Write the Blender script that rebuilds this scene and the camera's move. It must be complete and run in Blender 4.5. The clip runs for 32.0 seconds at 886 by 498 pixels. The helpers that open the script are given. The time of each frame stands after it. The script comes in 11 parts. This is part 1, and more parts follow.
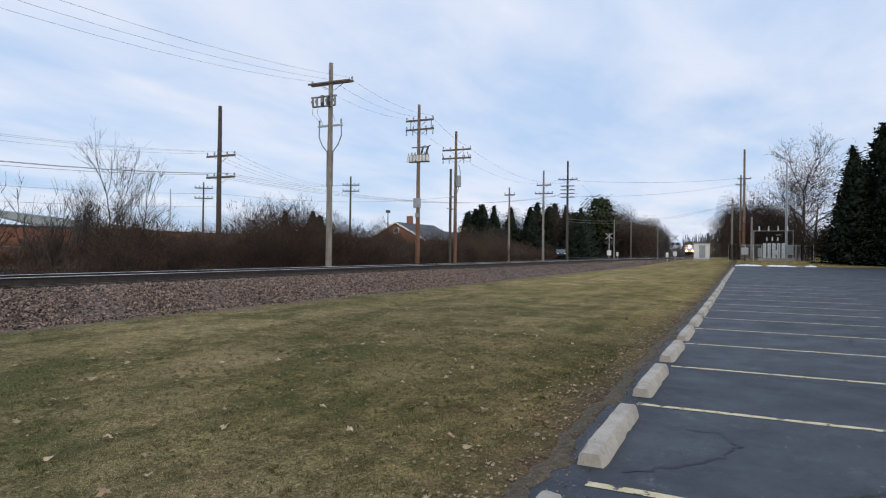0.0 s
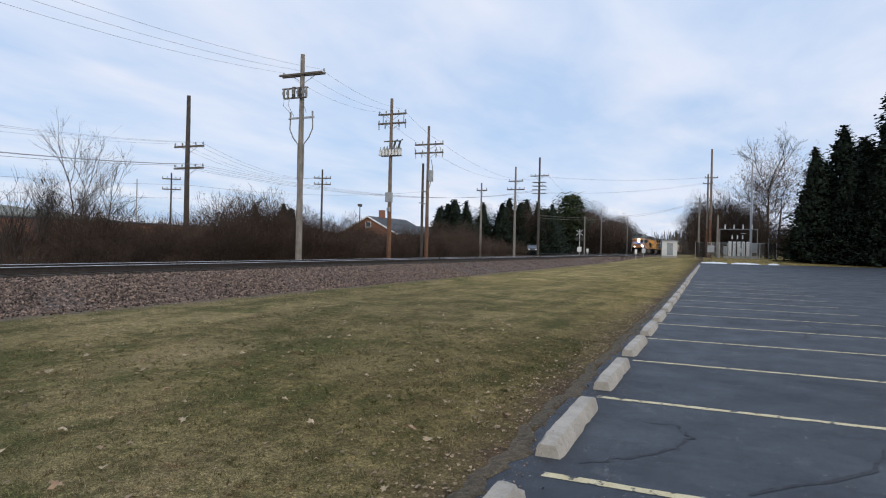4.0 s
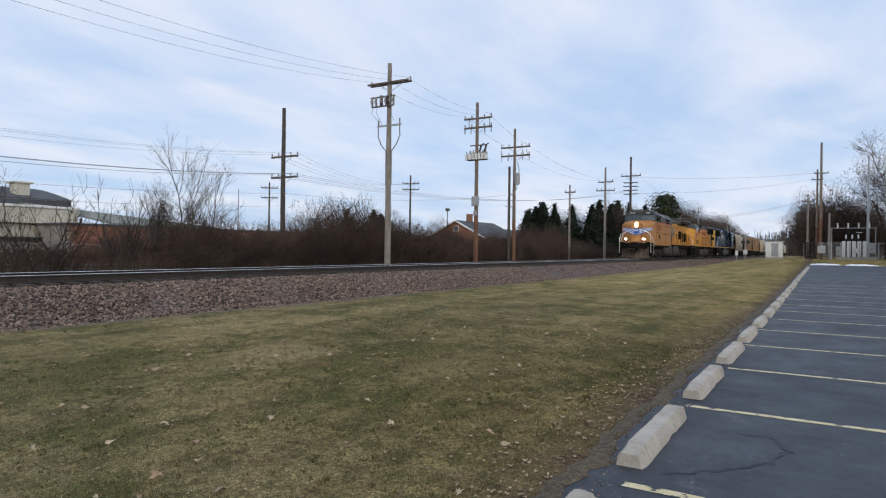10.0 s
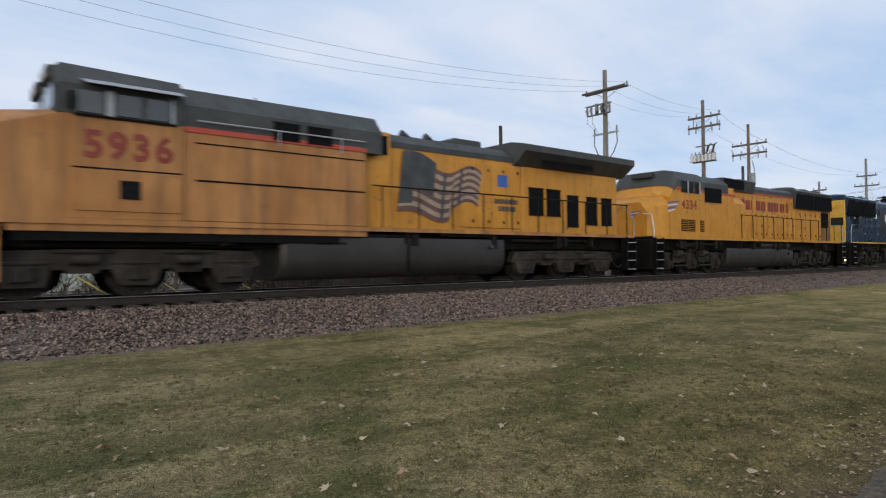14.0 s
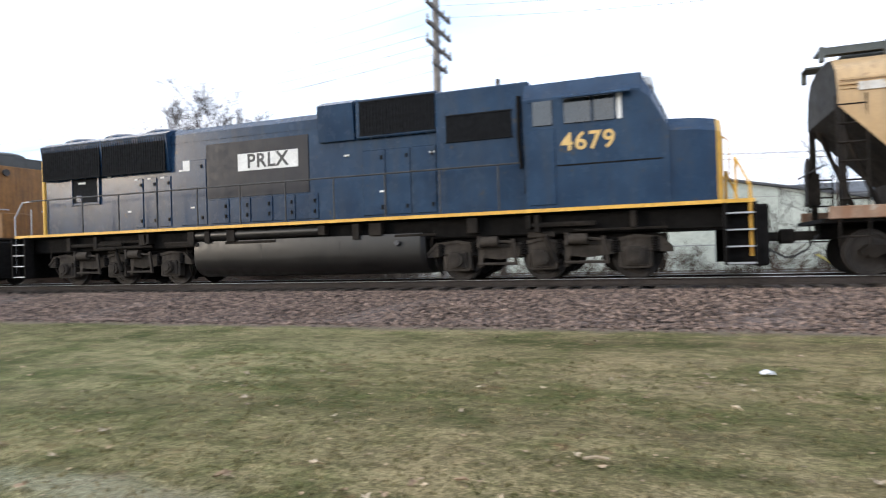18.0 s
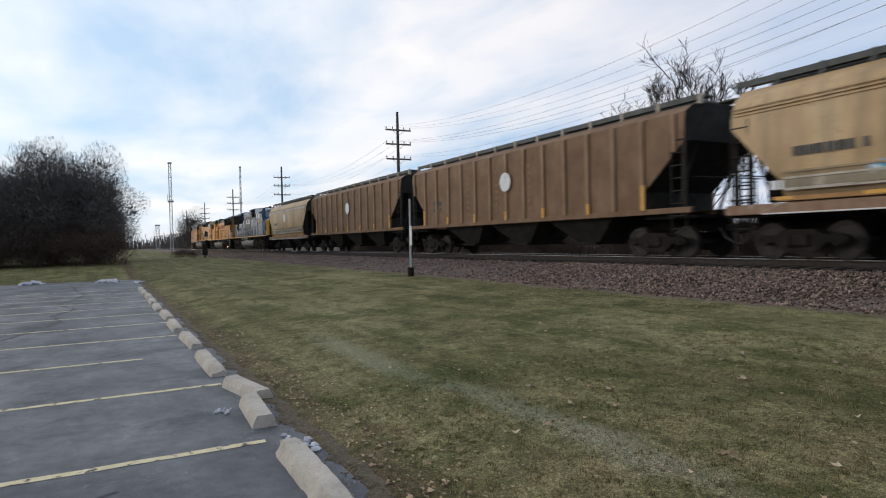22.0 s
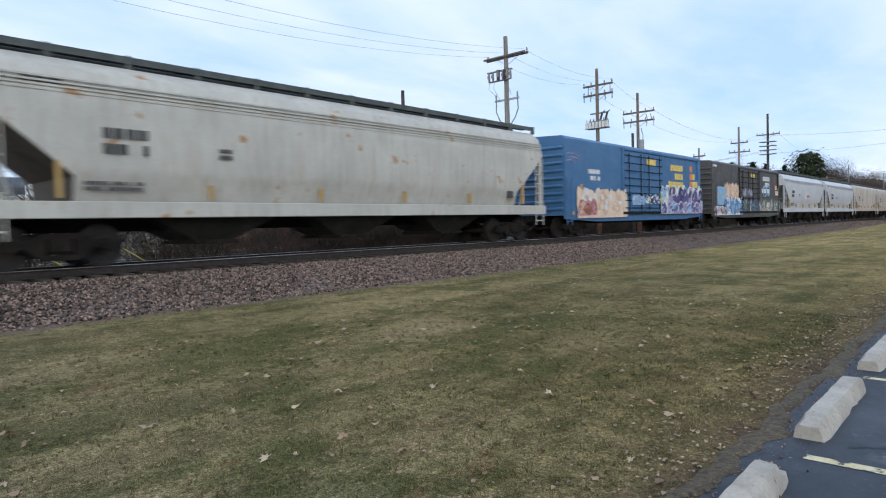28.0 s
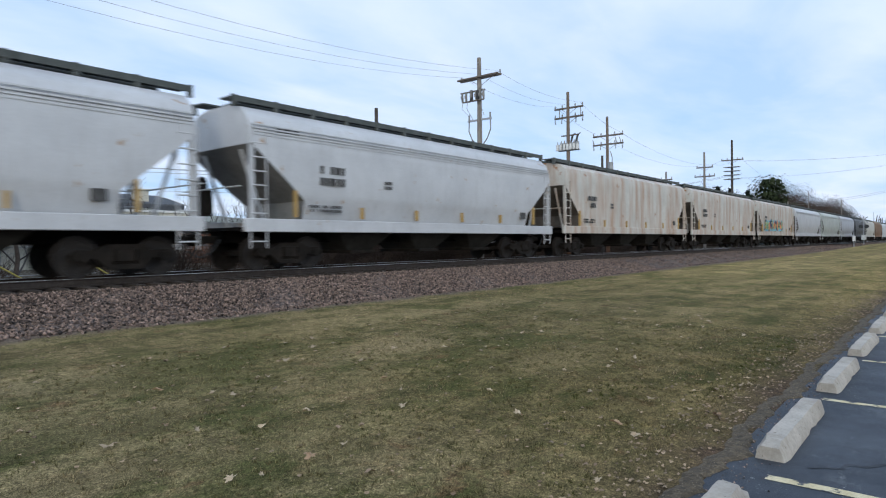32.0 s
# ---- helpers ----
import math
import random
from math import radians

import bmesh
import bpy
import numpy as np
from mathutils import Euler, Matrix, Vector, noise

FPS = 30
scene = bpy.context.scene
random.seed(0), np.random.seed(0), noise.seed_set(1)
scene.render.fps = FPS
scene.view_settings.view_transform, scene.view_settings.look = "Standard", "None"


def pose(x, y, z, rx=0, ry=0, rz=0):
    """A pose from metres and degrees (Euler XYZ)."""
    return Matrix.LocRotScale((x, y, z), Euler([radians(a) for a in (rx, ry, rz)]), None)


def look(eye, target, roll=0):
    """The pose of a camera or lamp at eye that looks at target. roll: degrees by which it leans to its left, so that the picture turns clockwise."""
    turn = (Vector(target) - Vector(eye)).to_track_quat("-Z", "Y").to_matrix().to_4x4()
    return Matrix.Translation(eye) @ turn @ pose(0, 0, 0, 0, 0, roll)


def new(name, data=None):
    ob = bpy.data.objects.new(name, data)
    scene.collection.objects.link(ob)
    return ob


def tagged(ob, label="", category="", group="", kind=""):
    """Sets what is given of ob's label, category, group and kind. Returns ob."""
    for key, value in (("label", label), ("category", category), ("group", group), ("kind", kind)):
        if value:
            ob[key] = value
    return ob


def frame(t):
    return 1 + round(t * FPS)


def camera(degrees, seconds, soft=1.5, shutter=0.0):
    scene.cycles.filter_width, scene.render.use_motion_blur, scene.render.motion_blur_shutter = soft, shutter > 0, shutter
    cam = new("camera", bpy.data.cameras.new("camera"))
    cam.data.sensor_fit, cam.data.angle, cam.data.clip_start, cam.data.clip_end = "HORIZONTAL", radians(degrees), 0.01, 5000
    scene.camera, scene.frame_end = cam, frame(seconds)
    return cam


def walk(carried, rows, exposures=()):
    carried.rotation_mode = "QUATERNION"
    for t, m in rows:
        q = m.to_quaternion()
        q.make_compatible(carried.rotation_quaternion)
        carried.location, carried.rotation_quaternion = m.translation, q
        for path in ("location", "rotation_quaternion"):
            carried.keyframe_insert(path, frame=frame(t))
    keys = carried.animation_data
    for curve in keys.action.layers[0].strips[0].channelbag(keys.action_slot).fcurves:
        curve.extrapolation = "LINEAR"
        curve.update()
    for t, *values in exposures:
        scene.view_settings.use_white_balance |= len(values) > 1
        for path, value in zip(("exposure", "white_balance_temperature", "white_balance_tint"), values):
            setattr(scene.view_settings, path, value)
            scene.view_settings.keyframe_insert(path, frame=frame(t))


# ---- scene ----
# ---- camera: hand-held from one spot, panning with the train ----
cam = camera(70.29, 32.0, soft=1.1, shutter=0.3)


def eye_pose(x, y, z, yaw, pitch, roll):
    return pose(x, y, z, 90 + pitch, 0, yaw - 90) @ pose(0, 0, 0, 0, 0, roll)


# seconds, place, heading from +x, tilt, roll
PATH = [
    (0, 0.340, 0.288, 1.691, 25.66, 0.27, 0.68),
    (0.5, 0.384, 0.196, 1.690, 26.74, 0.12, 1.02),
    (1, 0.368, 0.189, 1.684, 25.88, -0.03, 0.56),
    (1.5, 0.346, 0.194, 1.685, 25.26, -0.16, 0.67),
    (2, 0.334, 0.186, 1.682, 24.64, -0.21, 0.90),
    (2.5, 0.324, 0.177, 1.685, 23.99, -0.32, 0.77),
    (3, 0.324, 0.178, 1.687, 23.51, -0.39, 0.93),
    (3.5, 0.334, 0.191, 1.685, 23.33, -0.20, 1.16),
    (5.5, 0.344, 0.202, 1.684, 22.79, -0.33, 1.39),
    (6, 0.353, 0.213, 1.682, 23.09, -0.46, 1.39),
    (6.5, 0.343, 0.219, 1.685, 23.20, -0.56, 1.51),
    (7, 0.337, 0.226, 1.682, 23.34, -0.76, 1.68),
    (7.5, 0.345, 0.238, 1.680, 23.71, -0.73, 1.49),
    (8, 0.340, 0.239, 1.684, 24.20, -0.68, 1.60),
    (8.5, 0.347, 0.234, 1.687, 24.96, -0.84, 1.41),
    (9, 0.346, 0.227, 1.698, 25.10, -0.65, 0.65),
    (9.5, 0.349, 0.211, 1.697, 26.04, -0.25, 0.83),
    (10, 0.369, 0.095, 1.693, 31.18, 0.02, 0.74),
    (10.5, 0.375, 0.006, 1.685, 32.03, -0.07, 1.39),
    (11, 0.359, 0.027, 1.695, 32.19, 0.58, -0.47),
    (11.5, 0.352, 0.040, 1.705, 34.78, 1.17, 1.26),
    (12, 0.349, 0.043, 1.710, 37.01, 1.47, 0.89),
    (12.5, 0.322, 0.049, 1.710, 39.80, 1.52, 0.21),
    (13, 0.297, 0.066, 1.712, 44.57, 1.38, -0.06),
    (13.5, 0.284, 0.080, 1.707, 47.54, 1.27, -0.39),
    (15.5, 0.290, 0.124, 1.690, 58.50, 0.43, -0.70),
    (16, 0.260, 0.138, 1.700, 58.44, 0.18, -0.70),
    (16.5, 0.195, 0.161, 1.706, 63.50, 0.08, -0.78),
    (17, 0.078, 0.178, 1.700, 77.37, 0.34, -0.47),
    (17.5, -0.045, 0.181, 1.703, 94.65, 0.24, -1.01),
    (18, -0.166, 0.202, 1.692, 110.40, 0.37, -1.67),
    (18.5, -0.258, 0.181, 1.686, 126.55, -0.00, -2.00),
    (19, -0.275, 0.165, 1.703, 135.66, -0.56, -1.86),
    (19.5, -0.305, 0.129, 1.699, 141.09, -0.56, -1.78),
    (20, -0.342, 0.093, 1.693, 146.62, -0.59, -1.86),
    (20.5, -0.351, 0.093, 1.693, 150.39, -0.65, -1.45),
    (21, -0.336, 0.111, 1.696, 151.41, -0.83, -1.14),
    (21.5, -0.337, 0.109, 1.697, 151.63, -0.89, -1.14),
    (22, -0.337, 0.110, 1.694, 152.01, -0.83, -1.40),
    (22.5, -0.334, 0.122, 1.691, 152.08, -0.75, -1.46),
    (23, -0.309, 0.152, 1.695, 151.22, -0.67, -1.72),
    (23.5, -0.276, 0.205, 1.700, 144.81, -0.71, -1.27),
    (24, -0.191, 0.255, 1.697, 133.56, -0.58, -1.01),
    (24.5, -0.017, 0.298, 1.667, 107.41, -1.59, -0.91),
    (25, 0.052, 0.311, 1.682, 83.70, -1.90, 0.01),
    (25.5, 0.077, 0.324, 1.665, 61.75, -1.15, -1.25),
    (26, 0.083, 0.310, 1.675, 51.95, -0.65, -0.40),
    (26.5, 0.091, 0.290, 1.674, 46.71, -0.86, -0.63),
    (28.5, 0.121, 0.292, 1.673, 41.61, -2.21, -1.53),
    (29, 0.117, 0.304, 1.676, 41.27, -2.24, -1.32),
    (29.5, 0.106, 0.305, 1.677, 40.98, -2.10, -0.94),
    (30, 0.092, 0.300, 1.674, 40.55, -1.53, -1.19),
    (30.5, 0.084, 0.295, 1.678, 40.40, -1.52, -1.04),
    (31, 0.086, 0.288, 1.678, 40.31, -1.56, -1.32),
    (31.5, 0.096, 0.287, 1.684, 39.70, -1.36, -0.44),
    (32, 0.095, 0.280, 1.686, 39.19, -0.54, -0.63),
]
EXPOSURE = [(0, -0.22, 6170, 9), (9.5, -0.22, 6170, 8.7), (13.0, -0.33, 6050, 8), (16.0, 0.05, 6700, 7.5), (16.6, 0.22, 6400, 10), (17.0, 0.42, 6320, 9), (17.5, 0.74, 6300, 10), (18.3, 0.80, 6230, 9.5), (18.9, 0.12, 6400, 9.5), (20.0, -0.34, 6250, 8.5),
            (22.5, -0.32, 6350, 9.5), (23.6, -0.48, 6250, 9), (24.3, -0.42, 6200, 9), (24.7, 0.0, 6450, 9.5), (25.0, 0.24, 6350, 9), (25.4, 0.12, 6350, 9), (26.0, 0.04, 5660, 7), (29.0, 0.0, 5720, 6.3), (31.0, -0.02, 5730, 6.2), (32.0, -0.09, 5720, 5.5)]
walk(cam, [(t, eye_pose(*row)) for t, *row in PATH], EXPOSURE)

# ---- daylight: thin cloud over a low winter sun ----
SUN_AZ, SUN_EL = 220.0, 10.0


def make_world():
    w = bpy.data.worlds.new("winter_sky")
    w.use_nodes = True
    nt = w.node_tree
    n, l = nt.nodes, nt.links
    bg = n["Background"]
    sky = n.new("ShaderNodeTexSky")
    sky.sky_type, sky.sun_disc = "NISHITA", False
    sky.sun_elevation, sky.sun_rotation = radians(SUN_EL), radians(90 - SUN_AZ)
    sky.air_density, sky.dust_density, sky.ozone_density = 1.0, 1.0, 2.0
    co = n.new("ShaderNodeTexCoord")
    sep = n.new("ShaderNodeSeparateXYZ")
    l.new(co.outputs["Generated"], sep.inputs[0])
    zz = n.new("ShaderNodeMath"); zz.operation = "MAXIMUM"; zz.inputs[1].default_value = 0.0
    l.new(sep.outputs["Z"], zz.inputs[0])
    za = n.new("ShaderNodeMath"); za.operation = "ADD"; za.inputs[1].default_value = 0.10
    l.new(zz.outputs[0], za.inputs[0])
    dx = n.new("ShaderNodeMath"); dx.operation = "DIVIDE"
    dy = n.new("ShaderNodeMath"); dy.operation = "DIVIDE"
    l.new(sep.outputs["X"], dx.inputs[0]); l.new(za.outputs[0], dx.inputs[1])
    l.new(sep.outputs["Y"], dy.inputs[0]); l.new(za.outputs[0], dy.inputs[1])
    cmb = n.new("ShaderNodeCombineXYZ")
    l.new(dx.outputs[0], cmb.inputs[0]); l.new(dy.outputs[0], cmb.inputs[1])
    mp = n.new("ShaderNodeMapping")
    mp.inputs["Rotation"].default_value[2] = radians(28)
    mp.inputs["Scale"].default_value = (0.55, 1.0, 1.0)
    l.new(cmb.outputs[0], mp.inputs[0])
    big = n.new("ShaderNodeTexNoise")
    big.inputs["Scale"].default_value, big.inputs["Detail"].default_value = 0.95, 5.0
    big.inputs["Roughness"].default_value, big.inputs["Distortion"].default_value = 0.5, 0.25
    l.new(mp.outputs[0], big.inputs["Vector"])
    ramp = n.new("ShaderNodeValToRGB")
    ramp.color_ramp.elements[0].position, ramp.color_ramp.elements[1].position = 0.32, 0.62
    ramp.color_ramp.elements[0].color = (0.14, 0.14, 0.14, 1)
    ramp.color_ramp.elements[1].color = (0.95, 0.95, 0.95, 1)
    fine = n.new("ShaderNodeTexNoise")
    fine.inputs["Scale"].default_value, fine.inputs["Detail"].default_value = 2.7, 6.0
    fine.inputs["Roughness"].default_value, fine.inputs["Distortion"].default_value = 0.55, 0.4
    l.new(mp.outputs[0], fine.inputs["Vector"])
    both = n.new("ShaderNodeMath"); both.operation = "MULTIPLY_ADD"; both.inputs[1].default_value = 0.36
    less = n.new("ShaderNodeMath"); less.operation = "SUBTRACT"; less.inputs[1].default_value = 0.18
    l.new(big.outputs["Fac"], less.inputs[0])
    l.new(fine.outputs["Fac"], both.inputs[0]); l.new(less.outputs[0], both.inputs[2])
    l.new(both.outputs[0], ramp.inputs[0])
    tint = n.new("ShaderNodeTexNoise")
    tint.inputs["Scale"].default_value, tint.inputs["Detail"].default_value = 0.7, 2.0
    l.new(mp.outputs[0], tint.inputs["Vector"])
    tr = n.new("ShaderNodeValToRGB")
    tr.color_ramp.elements[0].position, tr.color_ramp.elements[1].position = 0.35, 0.65
    tr.color_ramp.elements[0].color = (8.6, 9.3, 10.8, 1)
    tr.color_ramp.elements[1].color = (11.0, 10.6, 10.9, 1)
    l.new(tint.outputs["Fac"], tr.inputs[0])
    blue = n.new("ShaderNodeMix"); blue.data_type = "RGBA"
    blue.inputs["Factor"].default_value = 0.65
    l.new(sky.outputs[0], blue.inputs["A"]); blue.inputs["B"].default_value = (5.4, 8.1, 12.4, 1)
    mix = n.new("ShaderNodeMix"); mix.data_type = "RGBA"
    l.new(blue.outputs["Result"], mix.inputs["A"]); l.new(tr.outputs[0], mix.inputs["B"])
    # the thin cloud is brighter on the sun's side
    dot = n.new("ShaderNodeVectorMath"); dot.operation = "DOT_PRODUCT"
    dot.inputs[1].default_value = (math.cos(radians(SUN_AZ)), math.sin(radians(SUN_AZ)), 0.0)
    l.new(co.outputs["Generated"], dot.inputs[0])
    gl = n.new("ShaderNodeMapRange")
    gl.inputs[1].default_value, gl.inputs[2].default_value, gl.inputs[3].default_value, gl.inputs[4].default_value = -0.1, 0.9, 0.0, 1.0
    l.new(dot.outputs["Value"], gl.inputs[0])
    br = n.new("ShaderNodeMix"); br.data_type, br.blend_type = "RGBA", "MULTIPLY"
    br.inputs["Factor"].default_value = 1.0
    even = n.new("ShaderNodeMapRange")
    even.inputs[1].default_value, even.inputs[2].default_value, even.inputs[3].default_value, even.inputs[4].default_value = 0.0, 0.22, 0.30, 0.0
    l.new(gl.outputs[0], even.inputs[0])
    veil = n.new("ShaderNodeMix"); veil.data_type = "FLOAT"
    l.new(even.outputs[0], veil.inputs["Factor"]); l.new(ramp.outputs[0], veil.inputs["A"])
    veil.inputs["B"].default_value = 0.66
    l.new(veil.outputs["Result"], mix.inputs["Factor"])
    warm = n.new("ShaderNodeMix"); warm.data_type = "RGBA"
    warm.inputs["A"].default_value, warm.inputs["B"].default_value = (1.0, 1.0, 1.0, 1), (1.48, 1.42, 1.26, 1)
    l.new(gl.outputs[0], warm.inputs["Factor"])
    l.new(mix.outputs["Result"], br.inputs["A"]); l.new(warm.outputs["Result"], br.inputs["B"])
    l.new(br.outputs["Result"], bg.inputs["Color"])
    bg.inputs["Strength"].default_value = 0.1
    scene.world = w


make_world()
sun_data = bpy.data.lights.new("sun", "SUN")
sun_data.energy, sun_data.angle, sun_data.color = 0.85, radians(10), (1.0, 0.82, 0.62)
sun = new("sun", sun_data)
sun.matrix_world = look((0, 0, 40), (-40 * math.cos(radians(SUN_AZ)), -40 * math.sin(radians(SUN_AZ)), 40 - 40 * math.tan(radians(SUN_EL))))

# ---- materials ----
MATS = {}


def _noise(nt, vec, scale, detail=4.0, rough=0.55):
    t = nt.nodes.new("ShaderNodeTexNoise")
    t.inputs["Scale"].default_value, t.inputs["Detail"].default_value, t.inputs["Roughness"].default_value = scale, detail, rough
    if vec is not None:
        nt.links.new(vec, t.inputs["Vector"])
    return t.outputs["Fac"]


def _ramp(nt, fac, stops):
    r = nt.nodes.new("ShaderNodeValToRGB")
    e = r.color_ramp.elements
    while len(e) < len(stops):
        e.new(0.5)
    for el, (p, c) in zip(e, stops):
        el.position = p
        el.color = (c, c, c, 1) if not isinstance(c, tuple) else (*c, 1)
    nt.links.new(fac, r.inputs[0])
    return r.outputs[0]


def _mix(nt, fac, a, b, blend="MIX"):
    m = nt.nodes.new("ShaderNodeMix")
    m.data_type, m.blend_type = "RGBA", blend
    for key, val in (("Factor", fac), ("A", a), ("B", b)):
        sock = m.inputs[key]
        if isinstance(val, bpy.types.NodeSocket):
            nt.links.new(val, sock)
        elif isinstance(val, tuple):
            sock.default_value = (*val, 1)
        else:
            sock.default_value = val
    return m.outputs["Result"]


def _scaled(nt, vec, s):
    m = nt.nodes.new("ShaderNodeMapping")
    m.inputs["Scale"].default_value = s
    nt.links.new(vec, m.inputs[0])
    return m.outputs[0]


def surface(name, c1, c2, scale=3.0, rough=0.7, metal=0.0, bump=0.2, bscale=None, fine=None, streak=None, speck=None, island=0.0, objrand=0.0, gloss=0.5, coat=0.0, grain=None, patchy=0.12):
    """A weathered surface: c1 and c2 mottled at one scale, a fine grain at another, optional streaks (colour, amount), specks (colour, amount, scale)."""
    m = bpy.data.materials.new(name)
    m.use_nodes = True
    nt = m.node_tree
    bs = nt.nodes["Principled BSDF"]
    co = nt.nodes.new("ShaderNodeTexCoord").outputs["Object"]
    f1 = _ramp(nt, _noise(nt, co, scale, 6.0), [(0.32, 0.0), (0.68, 1.0)])
    col = _mix(nt, f1, c1, c2)
    fs = fine or scale * 12
    g = _ramp(nt, _noise(nt, co, fs, 3.0), [(0.3, 0.78), (0.7, 1.18)])
    col = _mix(nt, grain if grain is not None else (0.28 if fine in (22, 30) else 0.75), col, g, "MULTIPLY")
    if streak:
        sw = streak[2] if len(streak) > 2 else 2.2
        v = _scaled(nt, co, (sw, sw, 0.1 * sw))
        fac = _ramp(nt, _noise(nt, v, 3.0, 6.0, 0.65), [(0.62 - 0.25 * streak[1], 0.0), (0.85 - 0.2 * streak[1], streak[1])])
        col = _mix(nt, fac, col, streak[0])
    if speck:
        fac = _ramp(nt, _noise(nt, co, speck[2], 5.0, 0.6), [(0.66 - 0.2 * speck[1], 0.0), (0.72 - 0.2 * speck[1], 1.0)])
        col = _mix(nt, fac, col, speck[0])
    if island:
        geo = nt.nodes.new("ShaderNodeNewGeometry")
        k = _ramp(nt, geo.outputs["Random Per Island"], [(0.0, 1.0 - island), (1.0, 1.0 + island)])
        col = _mix(nt, 1.0, col, k, "MULTIPLY")
    if objrand:
        oi = nt.nodes.new("ShaderNodeObjectInfo")
        k = _ramp(nt, oi.outputs["Random"], [(0.0, 1.0 - objrand), (1.0, 1.0 + objrand)])
        col = _mix(nt, 1.0, col, k, "MULTIPLY")
    nt.links.new(col, bs.inputs["Base Color"])
    rr = _ramp(nt, _noise(nt, co, scale * 3, 4.0), [(0.3, max(0.0, rough - patchy)), (0.7, min(1.0, rough + patchy))])
    nt.links.new(rr, bs.inputs["Roughness"])
    bs.inputs["Metallic"].default_value = metal
    bs.inputs["Specular IOR Level"].default_value = gloss
    bs.inputs["Coat Weight"].default_value = coat
    if bump:
        b = nt.nodes.new("ShaderNodeBump")
        b.inputs["Strength"].default_value, b.inputs["Distance"].default_value = bump, 0.02
        nt.links.new(_noise(nt, co, bscale or fs, 5.0), b.inputs["Height"])
        nt.links.new(b.outputs[0], bs.inputs["Normal"])
    MATS[name] = m
    return m


def glow(name, colour, strength):
    m = bpy.data.materials.new(name)
    m.use_nodes = True
    bs = m.node_tree.nodes["Principled BSDF"]
    bs.inputs["Base Color"].default_value = (0.8, 0.8, 0.75, 1)
    bs.inputs["Emission Color"].default_value = (*colour, 1)
    bs.inputs["Emission Strength"].default_value = strength
    MATS[name] = m
    return m


